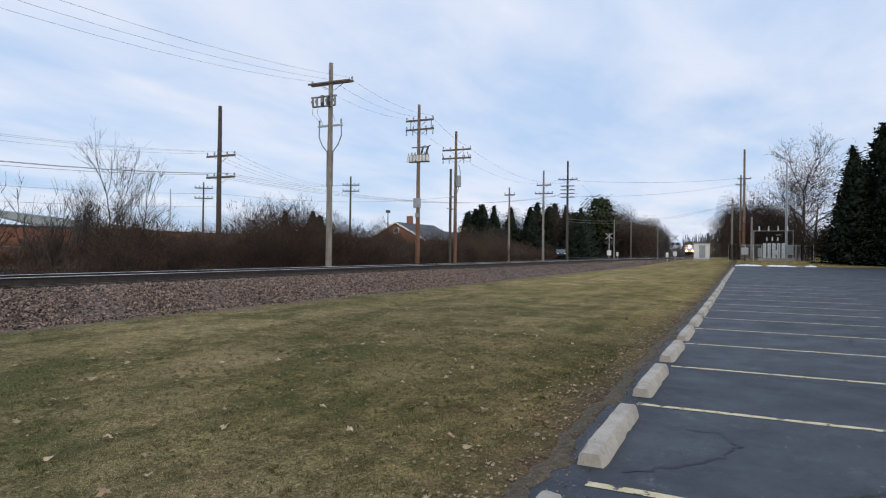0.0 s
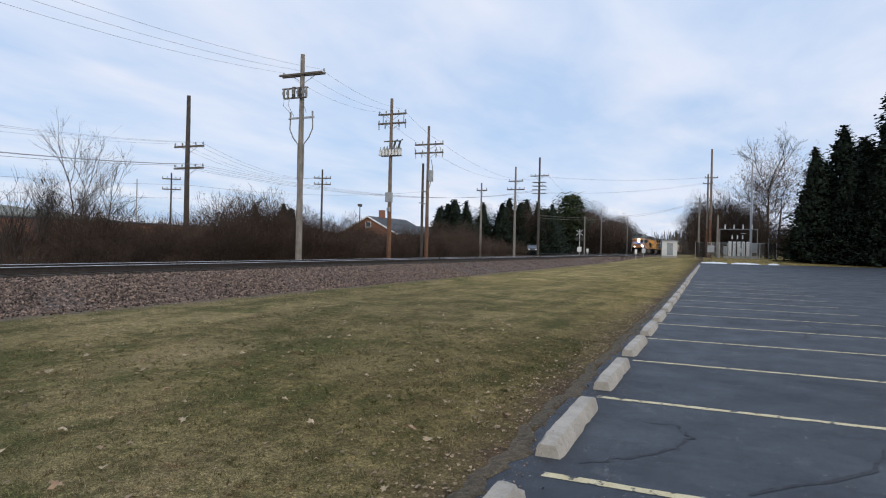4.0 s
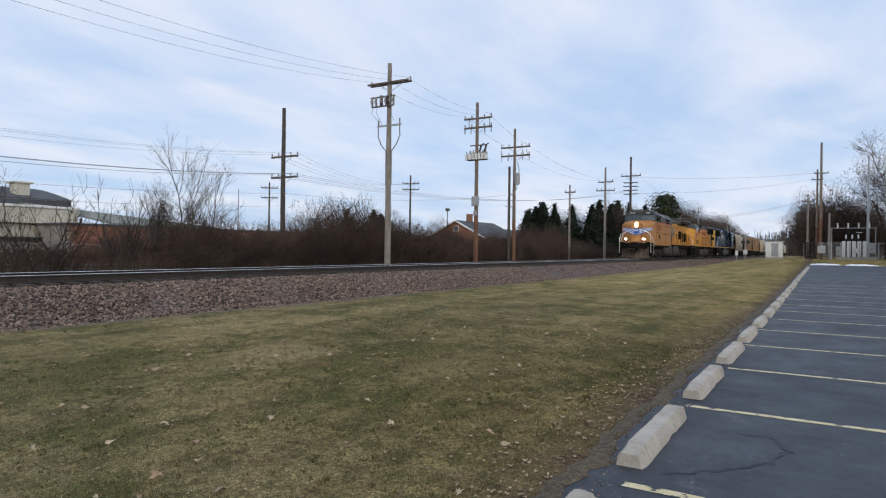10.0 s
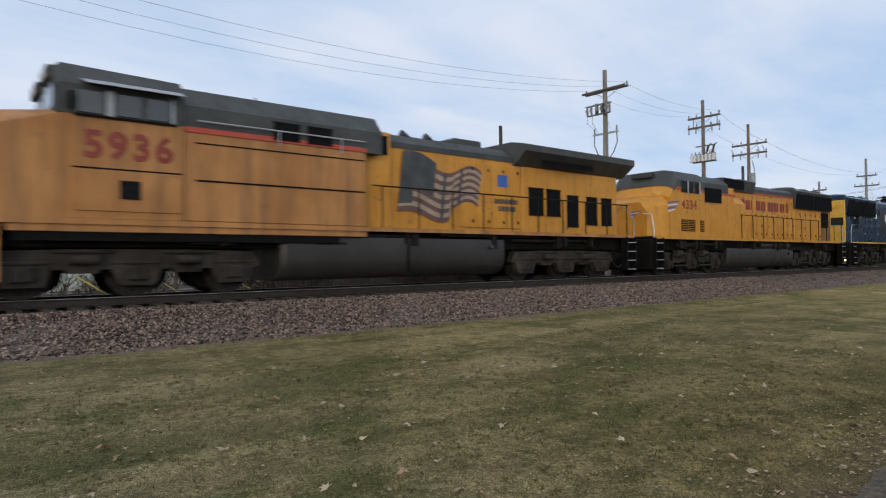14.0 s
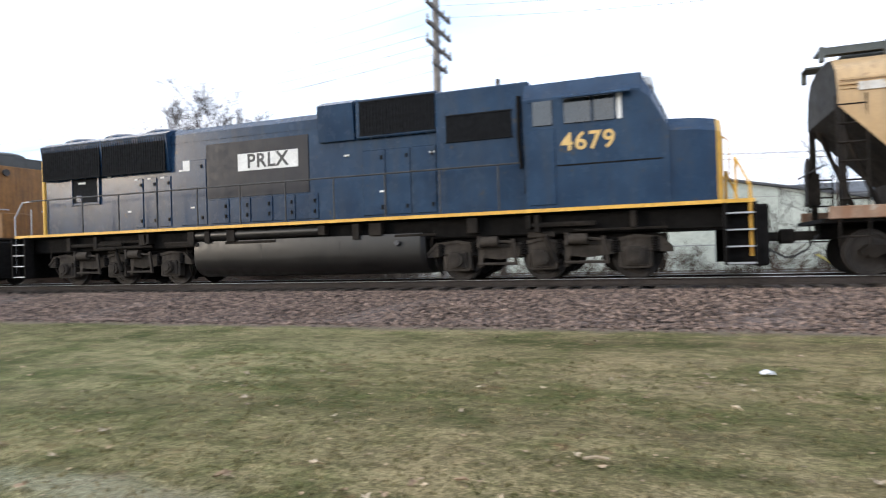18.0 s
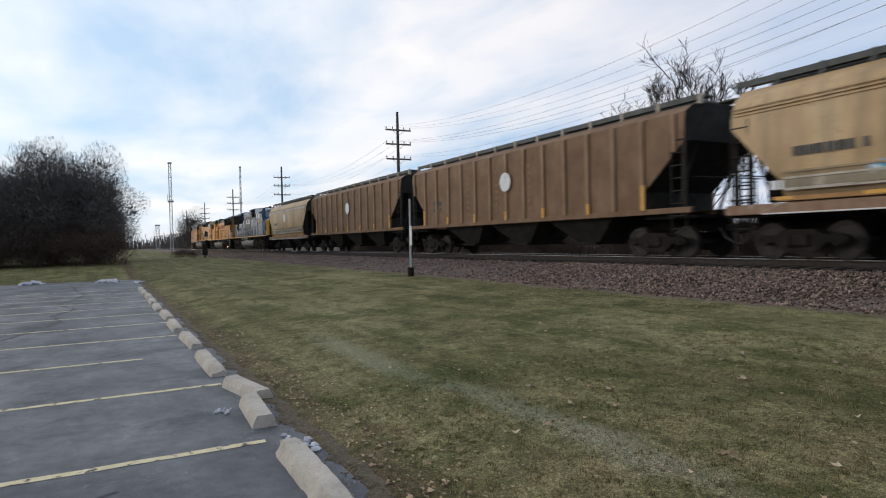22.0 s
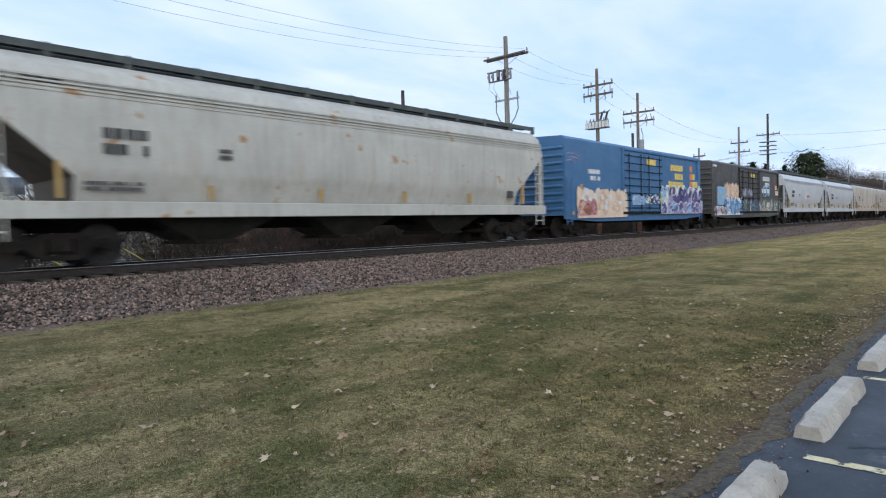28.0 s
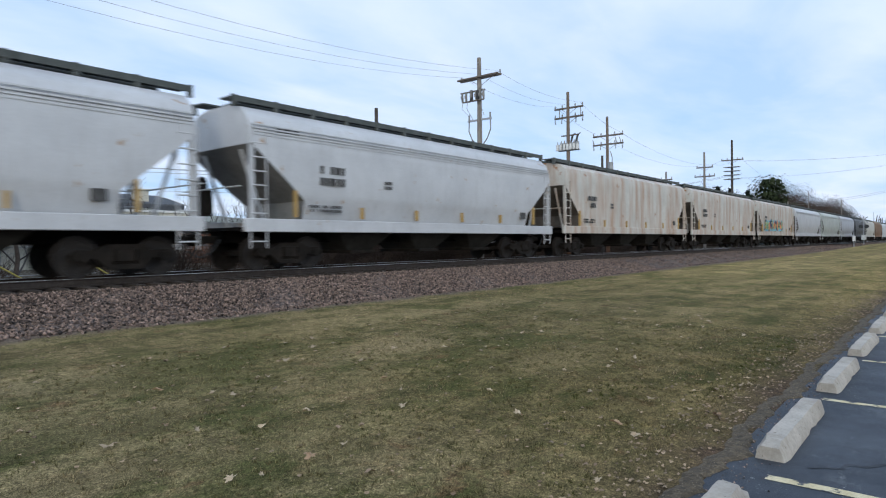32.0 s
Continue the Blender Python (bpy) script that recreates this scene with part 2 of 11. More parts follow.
def lawn_material(name):
    m = bpy.data.materials.new(name)
    m.use_nodes = True
    nt = m.node_tree
    bs = nt.nodes["Principled BSDF"]
    co = nt.nodes.new("ShaderNodeTexCoord").outputs["Object"]
    big = _noise(nt, _scaled(nt, co, (0.16, 0.34, 1)), 1.0, 5.0)
    col = _ramp(nt, big, [(0.30, (0.106, 0.092, 0.042)), (0.48, (0.154, 0.128, 0.064)), (0.68, (0.218, 0.178, 0.098))])
    med = _ramp(nt, _noise(nt, co, 2.6, 6.0), [(0.3, 0.72), (0.72, 1.25)])
    col = _mix(nt, 0.9, col, med, "MULTIPLY")
    fine = _mix(nt, 1.0, _ramp(nt, _noise(nt, co, 30.0, 6.0, 0.78), [(0.36, 0.32), (0.66, 1.75)]), _ramp(nt, _noise(nt, co, 90.0, 3.0, 0.7), [(0.36, 0.35), (0.5, 0.95), (0.64, 1.9)]), "MULTIPLY")
    # straw-coloured thatch, lush tufts
    col = _mix(nt, _ramp(nt, _noise(nt, co, 0.8, 8.0, 0.68), [(0.50, 0.0), (0.64, 0.8)]), col, (0.215, 0.170, 0.090))
    col = _mix(nt, _ramp(nt, _noise(nt, _scaled(nt, co, (0.62, 1.0, 1)), 1.0, 8.0, 0.70), [(0.48, 0.0), (0.60, 0.88)]), col, (0.062, 0.067, 0.022))
    col = _mix(nt, _ramp(nt, _noise(nt, _scaled(nt, co, (1, 1.3, 1)), 3.3, 7.0, 0.72), [(0.51, 0.0), (0.61, 0.65)]), col, (0.060, 0.058, 0.022))
    col = _mix(nt, _ramp(nt, _noise(nt, co, 4.7, 6.0, 0.72), [(0.56, 0.0), (0.66, 0.6)]), col, (0.225, 0.165, 0.088))
    col = _mix(nt, _ramp(nt, _noise(nt, _scaled(nt, co, (0.8, 1.0, 1)), 1.9, 7.0, 0.75), [(0.585, 0.0), (0.66, 0.6)]), col, (0.120, 0.066, 0.036))
    col = _mix(nt, 0.85, col, fine, "MULTIPLY")
    col = _mix(nt, 0.7, col, _ramp(nt, _noise(nt, co, 8.5, 6.0, 0.7), [(0.30, 0.60), (0.70, 1.42)]), "MULTIPLY")
    # mowing lines along the railway, dark bare specks
    col = _mix(nt, 0.7, col, _ramp(nt, _noise(nt, _scaled(nt, co, (0.06, 1.5, 1)), 1.0, 3.0, 0.6), [(0.34, 0.76), (0.66, 1.26)]), "MULTIPLY")
    # worn pale and lush dark patches
    for px, py, sx, sy, tone in ((6.4, 6.5, 1.7, 0.6, (0.25, 0.20, 0.12)), (3.9, 7.3, 1.6, 0.8, (0.090, 0.088, 0.034)), (-4.4, 3.5, 2.6, 0.32, (0.26, 0.235, 0.170)), (7.6, 4.3, 1.4, 0.5, (0.25, 0.20, 0.115)), (2.2, 5.8, 1.3, 0.5, (0.098, 0.088, 0.040)), (2.1, 3.1, 0.9, 0.4, (0.20, 0.175, 0.105)), (-9.0, 3.3, 3.4, 0.35, (0.25, 0.225, 0.160))):
        mp = nt.nodes.new("ShaderNodeMapping")
        mp.vector_type = "POINT"
        mp.inputs["Location"].default_value = (-px / sx, -py / sy, 0)
        mp.inputs["Scale"].default_value = (1 / sx, 1 / sy, 0)
        nt.links.new(co, mp.inputs[0])
        ln = nt.nodes.new("ShaderNodeVectorMath"); ln.operation = "LENGTH"
        nt.links.new(mp.outputs[0], ln.inputs[0])
        ad = nt.nodes.new("ShaderNodeMath"); ad.operation = "MULTIPLY_ADD"; ad.inputs[1].default_value = 1.4
        nt.links.new(_noise(nt, co, 1.8, 6.0), ad.inputs[0]); nt.links.new(ln.outputs["Value"], ad.inputs[2])
        rg = nt.nodes.new("ShaderNodeMapRange")
        rg.inputs[1].default_value, rg.inputs[2].default_value = 0.95, 1.7
        rg.inputs[3].default_value, rg.inputs[4].default_value = 0.6, 0.0
        nt.links.new(ad.outputs[0], rg.inputs[0])
        col = _mix(nt, rg.outputs[0], col, _mix(nt, 0.8, tone, fine, "MULTIPLY"))
    # greener sward towards -x, drier and browner beside the asphalt towards +x
    sep = nt.nodes.new("ShaderNodeSeparateXYZ")
    nt.links.new(co, sep.inputs[0])
    green = nt.nodes.new("ShaderNodeMapRange")
    green.inputs[1].default_value, green.inputs[2].default_value = -1.5, -6.0
    nt.links.new(sep.outputs["X"], green.inputs[0])
    col = _mix(nt, green.outputs[0], col, _mix(nt, 1.0, col, (0.90, 1.0, 0.92), "MULTIPLY"))
    dry_x = nt.nodes.new("ShaderNodeMapRange")
    dry_x.inputs[1].default_value, dry_x.inputs[2].default_value = 2.0, 5.5
    nt.links.new(sep.outputs["X"], dry_x.inputs[0])
    dry_y = nt.nodes.new("ShaderNodeMapRange")
    dry_y.inputs[1].default_value, dry_y.inputs[2].default_value = 6.0, 2.6
    nt.links.new(sep.outputs["Y"], dry_y.inputs[0])
    dry = nt.nodes.new("ShaderNodeMath"); dry.operation = "MULTIPLY"
    nt.links.new(dry_x.outputs[0], dry.inputs[0]); nt.links.new(dry_y.outputs[0], dry.inputs[1])
    col = _mix(nt, dry.outputs[0], col, _mix(nt, 1.0, col, (0.90, 0.88, 0.80), "MULTIPLY"))
    warm_x = nt.nodes.new("ShaderNodeMapRange")
    warm_x.inputs[1].default_value, warm_x.inputs[2].default_value = 0.5, 6.0
    nt.links.new(sep.outputs["X"], warm_x.inputs[0])
    col = _mix(nt, warm_x.outputs[0], col, _mix(nt, 1.0, col, (1.04, 1.00, 0.86), "MULTIPLY"))
    # lawn colour brightened from x = 12 on, fully by x = 28
    pale_x = nt.nodes.new("ShaderNodeMapRange")
    pale_x.inputs[1].default_value, pale_x.inputs[2].default_value = 12.0, 28.0
    nt.links.new(sep.outputs["X"], pale_x.inputs[0])
    col = _mix(nt, pale_x.outputs[0], col, _mix(nt, 1.0, col, (1.60, 1.54, 1.46), "MULTIPLY"))
    # bare reddish thatch along the asphalt edge
    wob = nt.nodes.new("ShaderNodeMath"); wob.operation = "MULTIPLY_ADD"
    nt.links.new(_noise(nt, co, 0.9, 5.0), wob.inputs[0]); wob.inputs[1].default_value = 1.6
    nt.links.new(sep.outputs["Y"], wob.inputs[2])
    mr = nt.nodes.new("ShaderNodeMapRange")
    mr.inputs[1].default_value, mr.inputs[2].default_value = 2.40, 3.15
    mr.inputs[3].default_value, mr.inputs[4].default_value = 1.0, 0.0
    nt.links.new(wob.outputs[0], mr.inputs[0])
    gate = nt.nodes.new("ShaderNodeMath"); gate.operation = "GREATER_THAN"; gate.inputs[1].default_value = 1.3
    nt.links.new(sep.outputs["Y"], gate.inputs[0])
    lot_end = nt.nodes.new("ShaderNodeMath"); lot_end.operation = "GREATER_THAN"; lot_end.inputs[1].default_value = 0.3
    nt.links.new(sep.outputs["X"], lot_end.inputs[0])
    inside = nt.nodes.new("ShaderNodeMath"); inside.operation = "MULTIPLY"
    nt.links.new(gate.outputs[0], inside.inputs[0])
    west = nt.nodes.new("ShaderNodeMapRange")
    west.inputs[1].default_value, west.inputs[2].default_value, west.inputs[4].default_value = -2.5, -4.5, 0.8
    nt.links.new(sep.outputs["X"], west.inputs[0])
    ends = nt.nodes.new("ShaderNodeMath"); ends.operation = "MAXIMUM"
    nt.links.new(lot_end.outputs[0], ends.inputs[0]); nt.links.new(west.outputs[0], ends.inputs[1])
    strip = nt.nodes.new("ShaderNodeMath"); strip.operation = "MULTIPLY"
    nt.links.new(ends.outputs[0], inside.inputs[1])
    nt.links.new(mr.outputs[0], strip.inputs[0]); nt.links.new(inside.outputs[0], strip.inputs[1])
    dirt = _mix(nt, _ramp(nt, _noise(nt, co, 7.0, 7.0, 0.7), [(0.35, 0.0), (0.65, 1.0)]), (0.042, 0.031, 0.020), (0.125, 0.084, 0.052))
    col = _mix(nt, strip.outputs[0], col, _mix(nt, 0.8, dirt, fine, "MULTIPLY"))
    # dusty stone chips where the ballast peters out
    dust = nt.nodes.new("ShaderNodeMapRange")
    dust.inputs[1].default_value, dust.inputs[2].default_value = 11.35, 11.75
    wob2 = nt.nodes.new("ShaderNodeMath"); wob2.operation = "MULTIPLY_ADD"; wob2.inputs[1].default_value = 1.6
    nt.links.new(_noise(nt, co, 0.8, 7.0, 0.7), wob2.inputs[0]); nt.links.new(sep.outputs["Y"], wob2.inputs[2])
    nt.links.new(wob2.outputs[0], dust.inputs[0])
    chips = _mix(nt, _ramp(nt, _noise(nt, co, 24.0, 5.0, 0.75), [(0.36, 0.0), (0.62, 1.0)]), (0.055, 0.043, 0.033), (0.225, 0.175, 0.140))
    col = _mix(nt, dust.outputs[0], col, chips)
    # beyond the railway: brown litter and scrub
    far = nt.nodes.new("ShaderNodeMapRange")
    far.inputs[1].default_value, far.inputs[2].default_value = 18.5, 20.5
    nt.links.new(sep.outputs["Y"], far.inputs[0])
    near_end = nt.nodes.new("ShaderNodeMapRange")
    near_end.inputs[1].default_value, near_end.inputs[2].default_value, near_end.inputs[3].default_value, near_end.inputs[4].default_value = 40.0, 60.0, 1.0, 0.3
    nt.links.new(sep.outputs["Y"], near_end.inputs[0])
    both = nt.nodes.new("ShaderNodeMath"); both.operation = "MULTIPLY"
    nt.links.new(far.outputs[0], both.inputs[0]); nt.links.new(near_end.outputs[0], both.inputs[1])
    scrub = _mix(nt, _noise(nt, co, 1.4, 6.0), (0.040, 0.034, 0.026), (0.105, 0.088, 0.062))
    col = _mix(nt, both.outputs[0], col, scrub)
    nt.links.new(col, bs.inputs["Base Color"])
    bs.inputs["Roughness"].default_value = 0.95
    bs.inputs["Specular IOR Level"].default_value = 0.1
    b = nt.nodes.new("ShaderNodeBump")
    b.inputs["Strength"].default_value, b.inputs["Distance"].default_value = 0.3, 0.008
    nt.links.new(_noise(nt, co, 40.0, 4.0, 0.7), b.inputs["Height"])
    nt.links.new(b.outputs[0], bs.inputs["Normal"])
    MATS[name] = m
    return m


def asphalt_material(name):
    m = bpy.data.materials.new(name)
    m.use_nodes = True
    nt = m.node_tree
    bs = nt.nodes["Principled BSDF"]
    co = nt.nodes.new("ShaderNodeTexCoord").outputs["Object"]
    col = _ramp(nt, _noise(nt, _scaled(nt, co, (0.25, 0.12, 1)), 1.0, 5.0), [(0.3, (0.018, 0.024, 0.035)), (0.7, (0.040, 0.047, 0.060))])
    # lighter grey towards -x: the bright sky's sheen put into the colour
    sx = nt.nodes.new("ShaderNodeSeparateXYZ")
    nt.links.new(co, sx.inputs[0])
    sheen_x = nt.nodes.new("ShaderNodeMapRange")
    sheen_x.inputs[1].default_value, sheen_x.inputs[2].default_value = -2.0, -7.0
    nt.links.new(sx.outputs["X"], sheen_x.inputs[0])
    other = _ramp(nt, _noise(nt, _scaled(nt, co, (0.35, 0.8, 1)), 1.0, 8.0, 0.68), [(0.32, (0.055, 0.058, 0.066)), (0.5, (0.100, 0.103, 0.112)), (0.68, (0.165, 0.168, 0.178))])
    col = _mix(nt, sheen_x.outputs[0], col, other)
    col = _mix(nt, 0.8, col, _ramp(nt, _noise(nt, co, 6.0, 8.0, 0.65), [(0.3, 0.60), (0.7, 1.38)]), "MULTIPLY")
    col = _mix(nt, 0.8, col, _ramp(nt, _noise(nt, co, 140.0, 3.0), [(0.3, 0.7), (0.7, 1.35)]), "MULTIPLY")
    # dark re-sealed blotches, pale scuffs, worn seal coat and flecks of grit
    col = _mix(nt, _ramp(nt, _noise(nt, _scaled(nt, co, (0.5, 0.3, 1)), 1.3, 7.0, 0.7), [(0.53, 0.0), (0.63, 0.6)]), col, (0.013, 0.018, 0.027))
    col = _mix(nt, _ramp(nt, _noise(nt, co, 1.7, 9.0, 0.74), [(0.585, 0.0), (0.72, 0.8)]), col, (0.125, 0.13, 0.14))
    col = _mix(nt, _ramp(nt, _noise(nt, _scaled(nt, co, (1.0, 2.2, 1)), 3.1, 10.0, 0.78), [(0.61, 0.0), (0.68, 0.75)]), col, (0.19, 0.192, 0.195))
    fleck = _mix(nt, 1.0, _ramp(nt, _noise(nt, co, 26.0, 4.0, 0.7), [(0.62, 0.0), (0.67, 1.0)]), _ramp(nt, _noise(nt, co, 1.1, 5.0, 0.65), [(0.48, 0.0), (0.60, 1.0)]), "MULTIPLY")
    col = _mix(nt, fleck, col, (0.30, 0.30, 0.29))
    nt.links.new(col, bs.inputs["Base Color"])
    nt.links.new(_ramp(nt, _noise(nt, co, 1.2, 5.0), [(0.3, 0.50), (0.7, 0.72)]), bs.inputs["Roughness"])
    bs.inputs["Specular IOR Level"].default_value = 0.45
    b = nt.nodes.new("ShaderNodeBump")
    b.inputs["Strength"].default_value, b.inputs["Distance"].default_value = 0.35, 0.006
    nt.links.new(_noise(nt, co, 170.0, 3.0), b.inputs["Height"])
    nt.links.new(b.outputs[0], bs.inputs["Normal"])
    MATS[name] = m
    return m


def blade_material(name):
    """Thin grass: light comes through as well as off it."""
    m = bpy.data.materials.new(name)
    m.use_nodes = True
    nt = m.node_tree
    nt.nodes.remove(nt.nodes["Principled BSDF"])
    co = nt.nodes.new("ShaderNodeTexCoord").outputs["Object"]
    col = _ramp(nt, _noise(nt, co, 1.1, 6.0, 0.65), [(0.36, (0.080, 0.088, 0.030)), (0.5, (0.172, 0.146, 0.070)), (0.64, (0.285, 0.230, 0.130))])
    geo = nt.nodes.new("ShaderNodeNewGeometry")
    col = _mix(nt, 1.0, col, _ramp(nt, geo.outputs["Random Per Island"], [(0.0, 0.40), (0.6, 0.95), (1.0, 2.3)]), "MULTIPLY")
    d, tr, mx = nt.nodes.new("ShaderNodeBsdfDiffuse"), nt.nodes.new("ShaderNodeBsdfTranslucent"), nt.nodes.new("ShaderNodeMixShader")
    mx.inputs[0].default_value = 0.5
    for b in (d, tr):
        nt.links.new(col, b.inputs["Color"])
    nt.links.new(d.outputs[0], mx.inputs[1]); nt.links.new(tr.outputs[0], mx.inputs[2])
    nt.links.new(mx.outputs[0], nt.nodes["Material Output"].inputs["Surface"])
    MATS[name] = m
    return m


lawn_material("lawn")
blade_material("blade")
asphalt_material("asphalt")
S = surface
S("crack", (0.008, 0.010, 0.014), (0.018, 0.020, 0.026), 4, 0.6, bump=0.3)
S("line_paint", (0.57, 0.48, 0.27), (0.72, 0.64, 0.42), 5, 0.75, speck=((0.05, 0.055, 0.07), 0.55, 7), bump=0.1)
S("concrete", (0.36, 0.325, 0.275), (0.49, 0.45, 0.39), 3, 0.9, streak=((0.22, 0.195, 0.165), 0.45), speck=((0.20, 0.175, 0.145), 0.12, 16), bump=0.35, grain=0.5)
S("rubble", (0.35, 0.36, 0.40), (0.6, 0.61, 0.65), 5, 0.9, island=0.3, bump=0.5)
S("snow", (0.75, 0.78, 0.82), (0.85, 0.87, 0.9), 4, 0.7, bump=0.5)
S("ballast", (0.070, 0.047, 0.036), (0.265, 0.190, 0.150), 7, 0.85, island=0.95, bump=0.4)
# the bed's dark specks paint in shade for the gaps between stones
S("ballast_bed", (0.045, 0.034, 0.029), (0.215, 0.162, 0.138), 16, 0.95, fine=36, bump=1.0, bscale=20, speck=((0.014, 0.011, 0.010), 0.6, 19))
S("sleeper", (0.030, 0.024, 0.021), (0.062, 0.050, 0.041), 5, 0.9, streak=((0.03, 0.025, 0.02), 0.5), objrand=0.25, bump=0.4)
S("rail_side", (0.030, 0.024, 0.021), (0.052, 0.040, 0.033), 6, 0.8, metal=0.2, bump=0.2)
S("rail_head", (0.66, 0.66, 0.67), (0.80, 0.80, 0.80), 3, 0.62, metal=1.0, bump=0.0)
S("verge_thatch", (0.045, 0.036, 0.024), (0.140, 0.106, 0.064), 26, 0.95, fine=75, speck=((0.25, 0.20, 0.12), 0.30, 60), bump=0.8, bscale=50)
S("dead_leaf", (0.19, 0.118, 0.068), (0.40, 0.290, 0.180), 2, 0.8, island=0.5, objrand=0.3, bump=0.2)
S("pale_leaf", (0.36, 0.275, 0.175), (0.50, 0.41, 0.29), 9, 0.8, objrand=0.25, bump=0.2)
S("paper", (0.75, 0.76, 0.8), (0.85, 0.86, 0.88), 9, 0.8)
S("bark", (0.075, 0.058, 0.047), (0.14, 0.11, 0.09), 5, 0.95, bump=0.5, objrand=0.25)
S("twig", (0.044, 0.031, 0.024), (0.098, 0.068, 0.051), 1.0, 0.95, bump=0.0, objrand=0.4, gloss=0.2)
S("twig_dark", (0.036, 0.031, 0.028), (0.066, 0.055, 0.048), 2, 0.95, bump=0.0, objrand=0.3, gloss=0.2)
S("twig_grey", (0.075, 0.072, 0.070), (0.120, 0.112, 0.106), 2, 0.95, bump=0.0, objrand=0.2, gloss=0.2)
S("tree_leaf", (0.13, 0.09, 0.065), (0.24, 0.18, 0.135), 2, 0.9, island=0.4, bump=0.0, gloss=0.2)
S("needles", (0.010, 0.017, 0.011), (0.030, 0.042, 0.028), 1.2, 0.9, island=0.6, objrand=0.25, bump=0.0, gloss=0.2)
S("pine_needles", (0.020, 0.032, 0.014), (0.052, 0.064, 0.030), 1.2, 0.9, island=0.5, bump=0.0, gloss=0.2)
S("pole_wood", (0.20, 0.18, 0.158), (0.32, 0.29, 0.258), 3, 0.95, streak=((0.13, 0.105, 0.085), 0.7), bump=0.4)
S("pole_brown", (0.145, 0.108, 0.082), (0.25, 0.20, 0.160), 3, 0.95, streak=((0.12, 0.085, 0.065), 0.6), bump=0.4)
S("creosote", (0.13, 0.062, 0.034), (0.22, 0.118, 0.072), 3, 0.95, streak=((0.09, 0.045, 0.028), 0.6), bump=0.4)
S("pole_dark", (0.05, 0.043, 0.038), (0.10, 0.085, 0.075), 3, 0.95, bump=0.4)
S("arm_wood", (0.10, 0.085, 0.07), (0.18, 0.15, 0.125), 5, 0.95, bump=0.3)
S("porcelain", (0.20, 0.19, 0.18), (0.30, 0.29, 0.28), 6, 0.35, bump=0.0)
S("galvanised", (0.36, 0.37, 0.39), (0.46, 0.47, 0.49), 5, 0.55, metal=0.4, bump=0.1)
S("cable", (0.19, 0.18, 0.18), (0.25, 0.24, 0.24), 1, 0.7, bump=0.0)
S("guard_yellow", (0.62, 0.52, 0.08), (0.72, 0.62, 0.14), 5, 0.6)
S("equipment_grey", (0.28, 0.295, 0.305), (0.38, 0.395, 0.41), 3, 0.55, streak=((0.25, 0.24, 0.23), 0.4), bump=0.1)
S("loco_yellow", (0.55, 0.240, 0.020), (0.66, 0.305, 0.034), 1.2, 0.45, streak=((0.20, 0.10, 0.035), 0.5), speck=((0.24, 0.105, 0.03), 0.12, 3), bump=0.05, fine=30, gloss=0.4)
S("loco_yellow_dusty", (0.37, 0.158, 0.042), (0.54, 0.262, 0.085), 0.7, 0.55, speck=((0.22, 0.10, 0.04), 0.12, 1.3), streak=((0.17, 0.085, 0.04), 0.75, 1.1), bump=0.04, fine=30, gloss=0.4)
S("loco_grey", (0.034, 0.037, 0.037), (0.066, 0.069, 0.067), 1.5, 0.6, streak=((0.05, 0.045, 0.04), 0.5), bump=0.05, fine=30)
S("loco_blue", (0.010, 0.028, 0.062), (0.021, 0.049, 0.096), 1.3, 0.26, streak=((0.045, 0.055, 0.068), 0.55, 1.3), bump=0.012, fine=30, gloss=0.19, patchy=0.04, speck=((0.05, 0.05, 0.05), 0.06, 3))
S("loco_darkpatch", (0.022, 0.024, 0.031), (0.036, 0.037, 0.043), 2, 0.4, streak=((0.05, 0.042, 0.036), 0.5), bump=0.03, fine=30, gloss=0.16)
S("stripe_red", (0.42, 0.055, 0.03), (0.50, 0.08, 0.045), 3, 0.5, streak=((0.2, 0.05, 0.035), 0.4))
S("stripe_yellow", (0.62, 0.34, 0.04), (0.72, 0.42, 0.07), 3, 0.5, streak=((0.25, 0.15, 0.05), 0.4))
S("number_red", (0.21, 0.030, 0.020), (0.29, 0.055, 0.035), 3, 0.6)
S("number_yellow", (0.60, 0.40, 0.13), (0.68, 0.47, 0.18), 5, 0.6)
S("wing_blue", (0.03, 0.10, 0.38), (0.05, 0.14, 0.46), 3, 0.5)
S("paint_white", (0.62, 0.62, 0.60), (0.75, 0.75, 0.73), 3, 0.6, streak=((0.4, 0.38, 0.35), 0.3))
S("paint_black", (0.025, 0.025, 0.027), (0.05, 0.05, 0.05), 3, 0.6)
# dirty undergear blacks, darkened further to deepen the shade beneath the train
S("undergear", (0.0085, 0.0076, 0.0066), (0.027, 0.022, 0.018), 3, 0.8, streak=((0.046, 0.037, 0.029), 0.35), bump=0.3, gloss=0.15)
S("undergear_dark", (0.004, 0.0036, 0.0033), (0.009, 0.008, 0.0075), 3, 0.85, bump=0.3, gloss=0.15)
S("wheel_steel", (0.013, 0.011, 0.010), (0.034, 0.028, 0.024), 4, 0.7, metal=0.2, bump=0.1)
S("plough_dirt", (0.055, 0.038, 0.028), (0.15, 0.110, 0.082), 1.6, 0.85, speck=((0.24, 0.20, 0.16), 0.08, 2.2), streak=((0.028, 0.020, 0.016), 0.8, 1.4), bump=0.3, gloss=0.2)
S("truck_dusty", (0.026, 0.0225, 0.019), (0.068, 0.057, 0.047), 2.2, 0.85, streak=((0.010, 0.008, 0.007), 0.6), bump=0.3, gloss=0.2)
